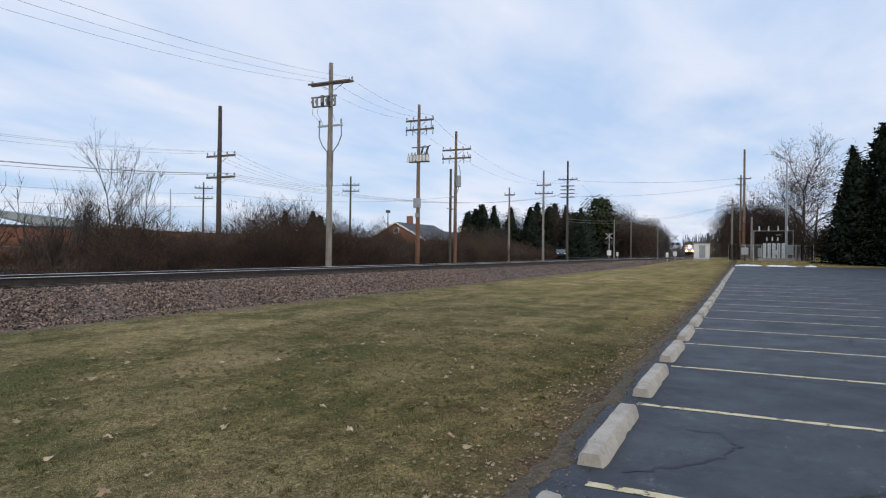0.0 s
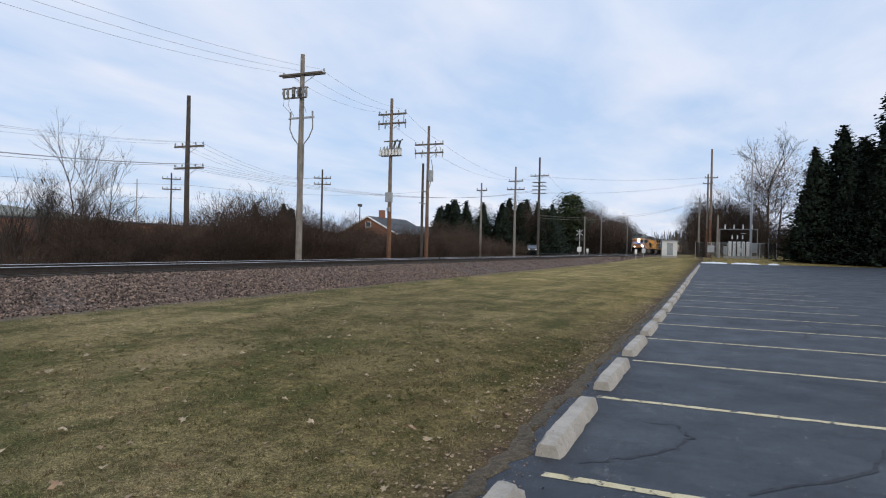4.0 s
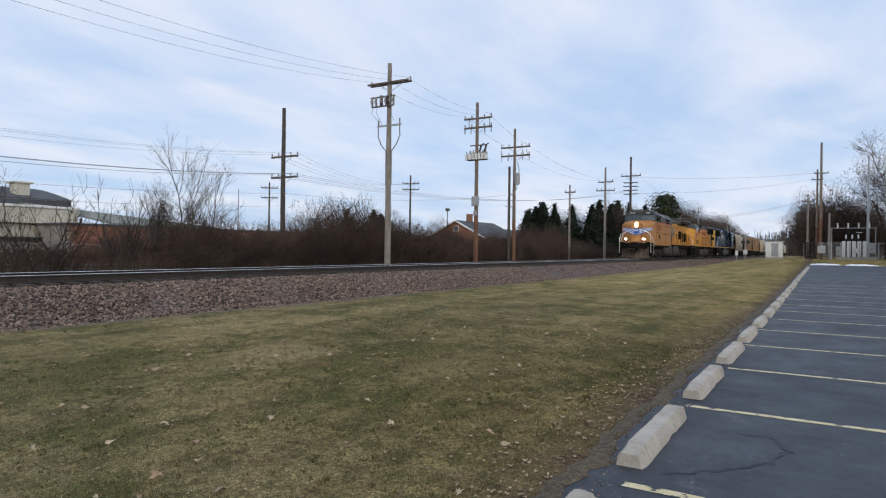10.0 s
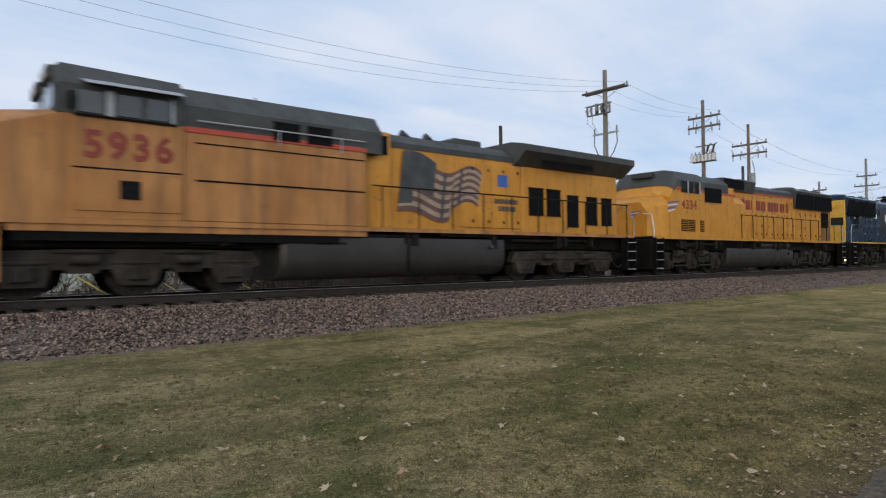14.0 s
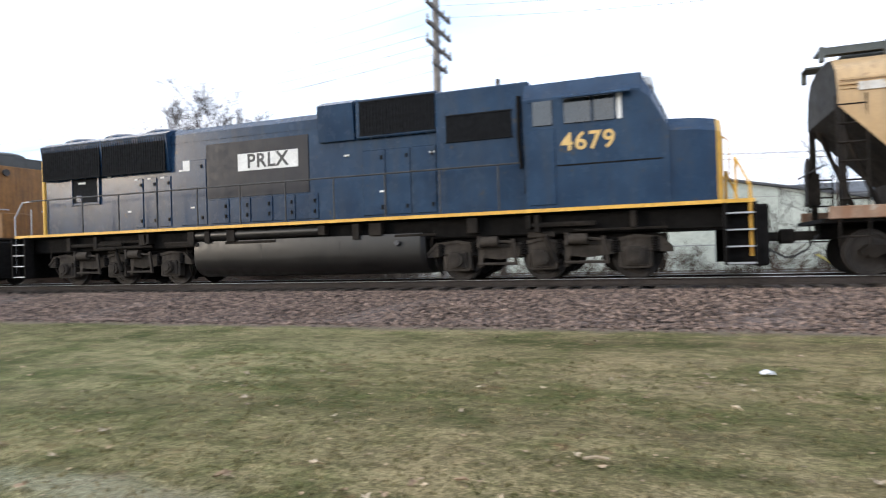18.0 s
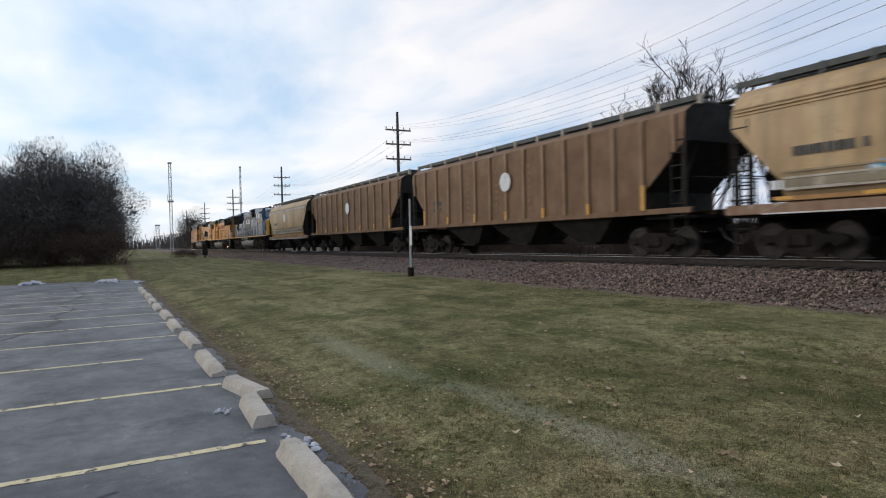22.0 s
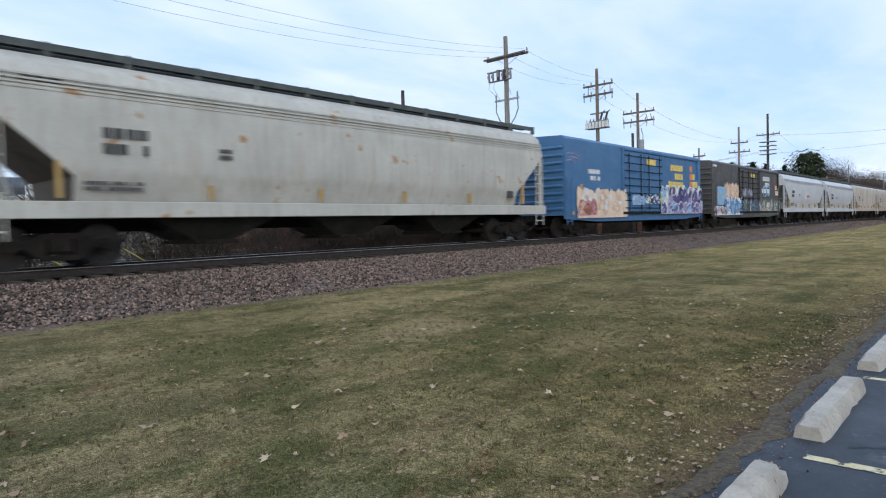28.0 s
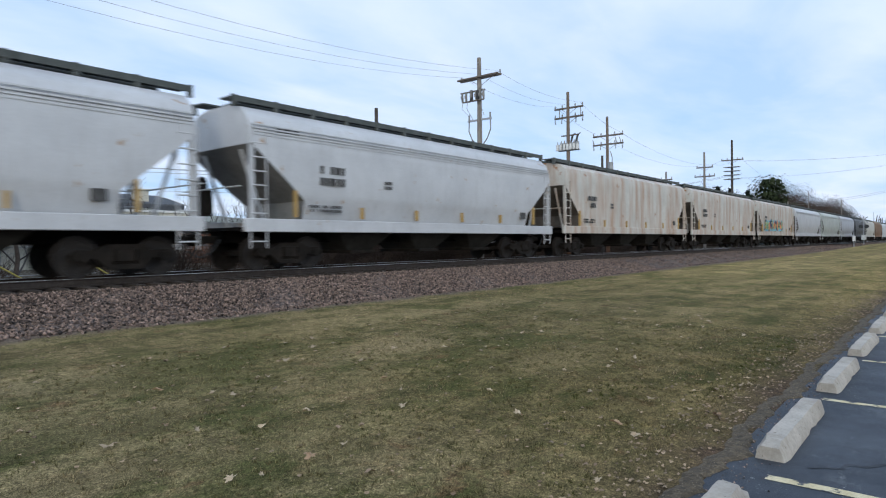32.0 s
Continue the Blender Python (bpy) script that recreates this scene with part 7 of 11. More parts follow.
            part("side_rib", MB().box(x - 0.075, x + 0.075, min(s * 1.47, s * 1.56), max(s * 1.47, s * 1.56), z0, zt - 0.33, 0.012), rib_mat or body, car)
    # sills, end posts and slope sheets
    sill = sill or body
    for s in (-1, 1):
        part("side_sill", MB().box(0.55, L - 0.55, s * 1.47 - 0.06, s * 1.47 + 0.06, bottom - sill_h, bottom + 0.03, 0.015), sill, car)
    for end, sg in ((0.0, 1), (L, -1)):
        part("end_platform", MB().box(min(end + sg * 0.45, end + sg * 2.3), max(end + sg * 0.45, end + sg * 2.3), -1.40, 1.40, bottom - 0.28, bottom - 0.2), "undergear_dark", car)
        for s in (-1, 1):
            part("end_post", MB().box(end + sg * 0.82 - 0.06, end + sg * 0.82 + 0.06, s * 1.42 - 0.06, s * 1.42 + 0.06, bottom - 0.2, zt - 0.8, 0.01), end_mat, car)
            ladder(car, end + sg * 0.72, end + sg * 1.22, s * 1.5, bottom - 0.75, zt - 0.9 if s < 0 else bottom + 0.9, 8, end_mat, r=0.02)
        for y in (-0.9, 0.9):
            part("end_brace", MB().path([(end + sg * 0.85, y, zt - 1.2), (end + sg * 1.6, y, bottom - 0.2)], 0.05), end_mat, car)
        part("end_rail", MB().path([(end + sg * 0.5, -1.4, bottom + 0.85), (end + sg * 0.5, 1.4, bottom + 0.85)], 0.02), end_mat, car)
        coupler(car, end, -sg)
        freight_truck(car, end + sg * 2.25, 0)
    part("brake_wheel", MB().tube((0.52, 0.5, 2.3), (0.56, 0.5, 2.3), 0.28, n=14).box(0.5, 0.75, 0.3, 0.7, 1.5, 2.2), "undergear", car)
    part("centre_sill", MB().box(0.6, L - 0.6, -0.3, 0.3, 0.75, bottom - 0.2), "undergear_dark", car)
    # hopper bays
    x0, x1 = 3.6, L - 3.6
    bw = (x1 - x0) / bays
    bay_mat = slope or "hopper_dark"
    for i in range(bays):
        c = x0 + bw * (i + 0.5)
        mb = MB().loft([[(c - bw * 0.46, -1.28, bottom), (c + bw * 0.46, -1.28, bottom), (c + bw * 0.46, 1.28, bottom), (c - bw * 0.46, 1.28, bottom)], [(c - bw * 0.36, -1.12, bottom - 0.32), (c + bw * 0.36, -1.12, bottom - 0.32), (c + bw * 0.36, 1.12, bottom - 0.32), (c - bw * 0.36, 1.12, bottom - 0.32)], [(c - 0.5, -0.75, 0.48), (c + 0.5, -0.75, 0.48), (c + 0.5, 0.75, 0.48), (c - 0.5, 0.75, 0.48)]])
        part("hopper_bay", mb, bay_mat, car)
        part("outlet_gate", MB().box(c - 0.55, c + 0.55, -0.95, 0.95, 0.40, 0.50, 0.01), "undergear", car)
    # roof walk and trough hatch
    part("running_board", MB().box(0.55, L - 0.55, -0.98, -0.42, zt + 0.13, zt + 0.17).box(0.55, L - 0.55, 0.42, 0.98, zt + 0.13, zt + 0.17), hatch, car)
    part("trough_hatch", MB().box(a + 0.3, b - 0.3, -0.36, 0.36, zt, zt + 0.17, 0.03), hatch, car)
    tick = "paint_dust" if body == "brown_paint" else hatch
    bracket = shared("board_bracket_" + tick, lambda: MB().box(-0.05, 0.05, -0.11, 0.03, -0.10, 0.20, 0.01), tick)
    m = 13
    for i in range(m):
        x = 0.6 + (L - 1.2) * i / (m - 1)
        for y in (-0.95, 0.95):
            part("board_bracket", bracket, None, car, at=pose(x, y, zt))
    part("board_edge", MB().box(0.55, L - 0.55, -1.03, -0.99, zt + 0.03, zt + 0.18), hatch, car)
    if extras:
        extras(car, L)
    return car


def tan_extras(circle, name, wear, seed):
    def go(car, L):
        if circle:
            disc(car, L * circle, -1.535, 3.0, 0.38, "spray_white" if circle < 0.5 else "disc_faded", "white_disc", "worn white disc")
        if name:
            lettering(name, 0.26, "mark_black", car, at_side(3.3, -1.545, 2.55), "mark_lettering", "black lettering " + name, 0.006, 1.1)
        else:
            marks(car, 2.4, -1.545, 2.45, 1.7, 0.22, 1, seed=seed)
        part("sill_edge", MB().box(2.0, L - 2.0, -1.545, -1.40, 1.42, 1.52), "sill_orange", car, "rust-orange sill edge")
        part("sill_lip", MB().box(1.6, L - 1.6, -1.55, -1.50, 1.12, 1.15), "paint_white", car, "worn pale lower lip")
        for k, (z, m) in enumerate(((2.08, "tan_grime"), (1.93, "paint_dust"), (1.66, "paint_dust"))):
            part("grime_band", MB().box(2.15, L - 2.15, -1.535, -1.44, z, z + 0.05), m, car, "horizontal band of dirt and worn paint")
        part("grime_panel", MB().box(2.15, L - 2.15, -1.531, -1.44, 1.72, 1.92), "grime_olive", car, "grey-olive dirty lower side sheet")
        for i in range(6):
            x = 1.9 + (L - 4.2) * i / 5
            part("reflector", MB().box(x, x + 0.5, -1.556, -1.535, 1.45, 1.53), "mark_orange", car)
        part("data_frame", MB().box(L * 0.80, L * 0.80 + 0.55, -1.53, -1.50, 1.72, 2.02), "paint_white", car)
        part("data_plate", MB().box(L * 0.80 + 0.08, L * 0.80 + 0.47, -1.536, -1.52, 1.78, 1.96), "mark_black", car)
        marks(car, L * 0.3, -1.52, 1.78, 2.2, 0.1, 2, "mark_black", seed + 4)
        if wear:
            wear(car, L)
    return go


def skull(car, L):
    # a small sprayed pale emblem and a row of pale letters
    part("graffiti", MB().tube((2.75, -1.50, 1.98), (2.75, -1.52, 1.98), 0.17, n=12).box(2.66, 2.84, -1.52, -1.50, 1.74, 1.88).path([(2.5, -1.51, 1.62), (3.0, -1.51, 1.84)], 0.035).path([(3.0, -1.51, 1.62), (2.5, -1.51, 1.84)], 0.035), "spray_white", car, "small pale sprayed emblem")
    marks(car, 4.2, -1.52, 1.62, 2.6, 0.2, 1, "spray_white", 5, "graffiti")


def blue_tag(car, L):
    graffiti(car, 4.0, 6.6, -1.515, 1.72, 2.2, "sky", ("cyan", "white", "sky"), "navy", 5, 6)
    marks(car, 1.8, -1.52, 1.7, 2.0, 0.22, 1, "spray_white", 6, "graffiti")


def red_tag(car, L):
    graffiti(car, 2.0, 6.2, -1.50, 1.5, 1.95, "rust", ("pink", "cream", "rust"), "purple", 9, 9)


def brown_extras(seed):
    def go(car, L):
        disc(car, L * 0.50, -1.565, 2.95, 0.38, "spray_white", "white_disc", "worn white disc")
        for i in range(7):
            x = 2.25 + (L - 4.5) * i / 6
            h = 0.75 if i in (0, 6) else 0.35
            part("reflector", MB().box(x - 0.06, x + 0.06, -1.585, -1.55, 1.42, 1.42 + h), "mark_orange", car)
        for i in range(3):
            x = L * (0.34 + 0.12 * i)
            for j in range(7):
                part("rust_blister", shared("rust_blister", lambda: MB().box(-0.07, 0.07, -1.50, -1.475, 0.0, 0.11), "sill_rust"), None, car, at=pose(x, 0, 1.75 + j * 0.27))
        marks(car, 3.1, -1.49, 2.35, 0.9, 0.2, 2, "mark_black", seed)
    return go


def grey8_extras(car, L):
    for i in range(5):
        x = 2.4 + (L - 4.8) * i / 4
        part("reflector", MB().box(x - 0.06, x + 0.06, -1.585, -1.55, 1.45, 1.45 + (0.8 if i in (0, 4) else 0.4)), "mark_orange", car)
    for i in range(5):
        marks(car, 2.7 + i * 2.9, -1.49, 1.95, 1.3, 0.13, 2, "mark_black", 40 + i)
    graffiti(car, 2.3, 3.5, -1.49, 1.5, 2.2, "purple", ("lilac", "white"), "navy", 3, 3)


def grey_extras(seed, rust=False, sign=False, tag=None, dark=False):
    def go(car, L):
        for i in range(6):
            x = 2.15 + (L - 4.3) * i / 5
            part("reflector", MB().box(x - 0.04, x + 0.04, -1.545, -1.45, 1.44, 1.42 + (0.75 if i in (0, 5) else 0.36)), "mark_tan", car)
        marks(car, 3.0, -1.55, 2.7, 0.95, 0.22, 2, "mark_black", seed)
        marks(car, 2.6, -1.52, 1.72, 1.2, 0.08, 2, "mark_black", seed + 1)
        marks(car, 5.6, -1.545, 2.55, 0.35, 0.1, 2, "mark_black", seed + 2)
        part("data_plate", MB().box(L - 3.1, L - 2.8, -1.53, -1.45, 1.66, 1.92), "mark_black", car)
        if sign:
            part("notice_board", MB().box(8.2, 9.7, -1.555, -1.50, 2.25, 2.68), "paint_white", car, "white notice with red rows")
            marks(car, 8.3, -1.558, 2.56, 1.3, 0.045, 4, "sign_red", seed + 5)
        marks(car, 1.6, -1.46, 3.5, 0.8, 0.3, 2, "mark_black", seed + 7, "graffiti")
        if tag:
            graffiti(car, 3.0, 11.0, -1.53, 1.5, 2.7, tag[0], tag[1:], "navy", seed, 11)
    return go


def centerbeam(at, L):
    car = thing("centerbeam_flat_wagon", "empty yellow centre-beam lumber flat wagon with bulkheads", "flat wagon", at, "coupled train")
    Y = "beam_yellow"
    part("deck", MB().box(1.1, L - 1.1, -1.45, 1.45, 0.94, 1.10, 0.01), "undergear", car)
    for s in (-1, 1):
        part("side_sill", MB().box(1.0, L - 1.0, s * 1.46 - 0.04, s * 1.46 + 0.04, 0.90, 1.12, 0.01), "beam_rusty", car, "rust-worn yellow side sill")
    for i in range(24):
        x = 1.6 + (L - 3.2) * i / 23
        part("winch", shared("winch", lambda: MB().box(-0.16, 0.16, -0.012, 0.012, -0.06, 0.06, 0.005).tube((-0.1, -0.02, 0), (0.1, -0.02, 0), 0.03, n=6), "undergear"), None, car, at=pose(x, -1.51, 0.99))
    for i in range(6):
        x = 2.5 + (L - 5.0) * i / 5
        part("reflector", MB().box(x - 0.25, x + 0.25, -1.535, -1.50, 0.95, 1.03), "mark_orange", car)
    for end, sg in ((1.0, 1), (L - 1.0, -1)):
        x0, x1 = min(end, end + sg * 0.28), max(end, end + sg * 0.28)
        part("bulkhead", MB().box(x0, x1, -1.45, 1.45, 1.10, 4.56, 0.02), Y, car, "yellow slatted bulkhead")
        for j in range(11):
            z = 1.35 + j * 0.27
            part("bulkhead_slat", MB().box(min(end + sg * 0.28, end + sg * 0.33), max(end + sg * 0.28, end + sg * 0.33), -1.40, 1.40, z, z + 0.15, 0.01), Y, car)
        ribs = MB()
        for y in (-1.4, -0.5, 0.5, 1.4):
            ribs.box(min(end - sg * 0.12, end), max(end - sg * 0.12, end), y - 0.07, y + 0.07, 1.1, 4.5)
        for z in (1.6, 2.2, 2.8, 3.4, 4.0):
            ribs.box(min(end - sg * 0.1, end), max(end - sg * 0.1, end), -1.4, 1.4, z - 0.05, z + 0.05)
        part("bulkhead_rib", ribs, "sill_rust", car)
        for s in (-1, 1):
            far_x = end + sg * (1.4 if sg < 0 else 0.32)
            part("bulkhead_side", MB().box(min(end, far_x), max(end, far_x), s * 1.44 - 0.02, s * 1.44 + 0.02, 1.1, 4.56, 0.005), Y, car)
        if sg < 0:
            marks(car, end - 1.1, -1.466, 3.7, 0.5, 0.1, 12, "sill_rust", 9)
        ladder(car, end + sg * 0.05, end + sg * 0.42, -1.5, 0.5, 4.0, 9, Y)
        coupler(car, 0.0 if sg > 0 else L, -sg)
        freight_truck(car, 2.4 if sg > 0 else L - 2.4, 0)
    n = 18
    xs = [2.5 + (L - 4.95) * i / (n - 1) for i in range(n)]
    part("top_chord", MB().box(1.3, L - 1.3, -0.38, 0.38, 4.48, 4.70, 0.02).box(1.3, L - 1.3, -0.2, 0.2, 4.34, 4.48), "beam_cap", car)
    for i, x in enumerate(xs):
        part("beam_post", MB().loft([[(x - 0.08, -0.28, 1.1), (x + 0.08, -0.28, 1.1), (x + 0.08, 0.28, 1.1), (x - 0.08, 0.28, 1.1)], [(x - 0.05, -0.2, 2.0), (x + 0.05, -0.2, 2.0), (x + 0.05, 0.2, 2.0), (x - 0.05, 0.2, 2.0)], [(x - 0.04, -0.16, 4.36), (x + 0.04, -0.16, 4.36), (x + 0.04, 0.16, 4.36), (x - 0.04, 0.16, 4.36)]]), Y, car)
    # long diagonals, each from a gusset down across two bays, towards the nearer end
    for i, j in ((2, 0), (4, 2), (6, 4), (8, 6), (10, 8), (9, 11), (11, 13), (13, 15), (15, 17)):
        top, foot = xs[i], xs[j]
        p, q = Vector((top, 0, 4.22)), Vector((foot, 0, 1.16))
        side = Vector((p.z - q.z, 0, q.x - p.x)).normalized() * 0.055
        ring = lambda c: [c - side + Vector((0, -0.07, 0)), c + side + Vector((0, -0.07, 0)), c + side + Vector((0, 0.07, 0)), c - side + Vector((0, 0.07, 0))]
        part("beam_brace", MB().loft([ring(p), ring(q)]), Y, car)
        d = 1 if foot > top else -1
        part("gusset", MB().poly([(top - d * 0.06, -0.2, 4.36), (top + d * 0.30, -0.2, 4.36), (top + d * 0.30, -0.2, 4.08), (top - d * 0.06, -0.2, 4.04)][::d], (0, -1, 0), 0.03), Y, car)
        m = p.lerp(q, 0.5)
        part("brace_plate", MB().box(m.x - 0.13, m.x + 0.13, -0.19, -0.16, m.z - 0.15, m.z + 0.15, 0.01), Y, car)
    part("centre_sill", MB().box(0.7, L - 0.7, -0.3, 0.3, 0.74, 0.94), "undergear_dark", car)
    part("brake_reservoir", MB().box(8.2, 9.3, -0.6, -0.2, 0.5, 0.9, 0.03), "undergear_dark", car)
    part("brake_cylinder", MB().tube((10.5, -0.5, 0.72), (11.6, -0.5, 0.72), 0.14, n=10), "undergear_dark", car)
    return car


def tank_wagon(at, L):
    car = thing("tank_wagon", "black cylindrical tank wagon with yellow markings", "tank wagon", at, "coupled train")
    r, zc = 1.52, 2.42
    n = 40
    ring = lambda x, rr: [(x, rr * math.cos(2 * math.pi * i / n), zc + rr * math.sin(2 * math.pi * i / n)) for i in range(n)]
    shell = [ring(0.75, 0.05), ring(0.80, 0.5), ring(0.92, 0.95), ring(1.15, 1.32), ring(1.45, r)]
    part("tank", MB().loft(shell + [ring(L - p[0][0], max(abs(q[1]) for q in p)) for p in reversed(shell)]), "black_tank", car, smooth=40)
    for x in (1.5, L * 0.66, L - 1.5):
        part("tank_seam", MB().loft([ring(x - 0.05, r + 0.006), ring(x + 0.05, r + 0.006)], cap=False), "black_tank", car)
    part("top_platform", MB().box(L * 0.5 - 1.4, L * 0.5 + 1.4, -0.95, 0.95, zc + r + 0.02, zc + r + 0.06), "undergear_dark", car)
    handrail(car, [(L * 0.5 - 1.4, -0.95, zc + r + 0.05), (L * 0.5 - 1.45, -0.95, zc + r + 0.62), (L * 0.5 + 1.45, -0.95, zc + r + 0.62), (L * 0.5 + 1.4, -0.95, zc + r + 0.05)], [], "undergear_dark", 0.03)
    handrail(car, [(L * 0.5 - 1.4, 0.95, zc + r + 0.05), (L * 0.5 - 1.45, 0.95, zc + r + 0.62), (L * 0.5 + 1.45, 0.95, zc + r + 0.62), (L * 0.5 + 1.4, 0.95, zc + r + 0.05)], [], "undergear_dark", 0.03)
    part("dome", MB().tube((L * 0.5, 0, zc + r - 0.05), (L * 0.5, 0, zc + r + 0.35), 0.42, n=18).tube((L * 0.5 - 0.8, 0, zc + r), (L * 0.5 - 0.8, 0, zc + r + 0.25), 0.16, n=10), "black_tank", car)
    ladder(car, L * 0.5 - 0.25, L * 0.5 + 0.25, -1.56, 0.9, 3.9, 10, "undergear_dark")
    for x in (2.05, L - 2.05):
        part("saddle", MB().prism([(-1.3, 0.85), (1.3, 0.85), (1.42, 1.75), (0.7, 1.15), (-0.7, 1.15), (-1.42, 1.75)], x - 0.25, x + 0.25), "black_tank", car)
    for p0 in (0.6, L - 3.6):
        part("stub_sill", MB().box(p0, p0 + 3.0, -0.35, 0.35, 0.7, 1.0), "undergear_dark", car)
    for x, z0, z1 in ((2.0, 2.35, 3.0), (5.0, 2.45, 2.85), (7.4, 2.4, 2.8), (L - 3.6, 2.4, 2.75)):
        part("reflector", MB().box(x - 0.035, x + 0.035, -1.54, -1.40, z0, z1), "mark_tan", car)
    marks(car, 3.2, -1.53, 2.35, 2.2, 0.17, 1, "mark_orange", 12)
    marks(car, 3.2, -1.52, 2.05, 1.8, 0.06, 1, "mark_orange", 13)
    part("yellow_panel", MB().box(L - 4.9, L - 4.1, -1.535, -1.50, 2.0, 2.2), "spray_sun", car)
    part("side_rail", MB().tube((1.2, -1.40, 1.05), (L - 1.2, -1.40, 1.05), 0.03, n=6), "undergear", car)
    part("outlet", MB().tube((L * 0.5, 0, 1.0), (L * 0.5, 0, 0.55), 0.2, n=12), "undergear_dark", car)
    for end, sg in ((0.0, 1), (L, -1)):
        coupler(car, end, -sg)
        freight_truck(car, end + sg * 2.05, 0)
        ladder(car, end + sg * 0.6, end + sg * 1.0, -1.4, 0.5, 1.9, 4, "undergear_dark")
        part("end_platform", MB().box(min(end + sg * 0.45, end + sg * 1.1), max(end + sg * 0.45, end + sg * 1.1), -1.4, 1.4, 1.0, 1.06), "undergear_dark", car)
    return car


def boxcar(at, L, label, body, seed, extras):
    car = thing("box_wagon", label, "box wagon", at, "coupled train")
    a, b, w, zb, zt = 1.05, L - 1.05, 1.50, 0.98, 4.42
    part("body", MB().prism([(-w, zb), (w, zb), (w, zt - 0.14), (w - 0.14, zt - 0.02), (0, zt + 0.05), (-w + 0.14, zt - 0.02), (-w, zt - 0.14)], a, b), body, car)
    # ribbed ends
    for end, sg in ((a, -1), (b, 1)):
        for j in range(9):
            z = 1.25 + j * 0.33
            part("end_corrugation", MB().tube((end, -1.38, z), (end, 1.38, z), 0.075, n=8), body, car)
        ladder(car, min(end, end - sg * 0.45) + (0.03 if sg < 0 else 0.0), max(end, end - sg * 0.45), -1.56, 0.55, 2.6, 6, body)
    # smooth side panels left and right of the plug door, with exterior posts
    d0, d1 = 6.52, 11.08
    part("top_rail", MB().box(d0 - 0.2, b - 0.6, -1.58, -1.50, zt - 0.28, zt - 0.18, 0.01), body, car)
    part("door_track", MB().box(d0 - 0.2, b - 0.6, -1.60, -1.50, zb + 0.02, zb + 0.14, 0.01), "undergear", car)
    mid = (d0 + d1) / 2
    for x0, x1 in ((d0, mid - 0.02), (mid + 0.02, d1)):
        door = part("door", MB().box(x0 + 0.02, x1 - 0.02, -1.56, -1.50, zb + 0.16, zt - 0.32, 0.01), body, car)
        for j in range(8):
            z = zb + 0.30 + j * 0.37
            part("door_rib", MB().box(x0 + 0.06, x1 - 0.06, -1.600, -1.555, z, z + 0.05), "loco_blue" if body == "box_blue" else "hopper_dark", door)
        rods = MB()
        for x in (x0 + 0.45, x1 - 0.45):
            rods.tube((x, -1.61, zb + 0.2), (x, -1.61, zt - 0.4), 0.022, n=6)
            rods.box(x - 0.1, x + 0.1, -1.63, -1.57, 1.9, 2.0)
        part("lock_rod", rods, "undergear", door)
    part("door_post", MB().box(d0 - 0.16, d0 - 0.02, -1.56, -1.50, zb, zt - 0.2, 0.01).box(d1 + 0.02, d1 + 0.16, -1.56, -1.50, zb, zt - 0.2, 0.01).box(b - 0.62, b - 0.5, -1.56, -1.50, 3.0, zt - 0.2), body if body == "box_blue" else "hopper_dark", car)
    for s in (-1, 1):
        part("side_sill", MB().prism([(a, zb - 0.16), (a, zb + 0.02), (b, zb + 0.02), (b, zb - 0.16), (b - 2.8, zb - 0.30), (a + 2.8, zb - 0.30)], s * 1.45 - 0.04, s * 1.45 + 0.04, "y"), body, car)
    part("centre_sill", MB().box(0.7, L - 0.7, -0.3, 0.3, 0.6, 1.0), "undergear_dark", car)
    part("end_reflector", MB().box(a + 0.55, a + 0.7, -1.52, -1.49, 1.0, 1.14).box(a + 1.3, a + 1.45, -1.52, -1.49, 1.9, 2.35), "mark_orange", car)
    for end, sg in ((0.0, 1), (L, -1)):
        coupler(car, end, -sg)
        freight_truck(car, end + sg * 2.5, 0)
    extras(car, L, a, b, d0, d1)
    return car


def name_bars(car, x, z, rows, mat, seed):
    """Company lettering as plain blocks, set close to one right-hand edge."""
    for r, count in enumerate(rows):
        mb = MB()
        for i in range(count):
            u = x + (max(rows) - count + i) * 0.30
            mb.box(u, u + 0.235, -1.515, -1.49, z - r * 0.47, z - r * 0.47 + 0.34, 0.004)
        tagged(part("name_bar", mb, mat, car), "lettering shown as plain blocks", kind="stuff")


def panel_squares(car, x, z, mats):
    for i, (dx, dz, m) in enumerate(mats):
        part("painted_square", MB().box(x + dx, x + dx + 0.36, -1.514, -1.49, z + dz, z + dz + 0.34), m, car)


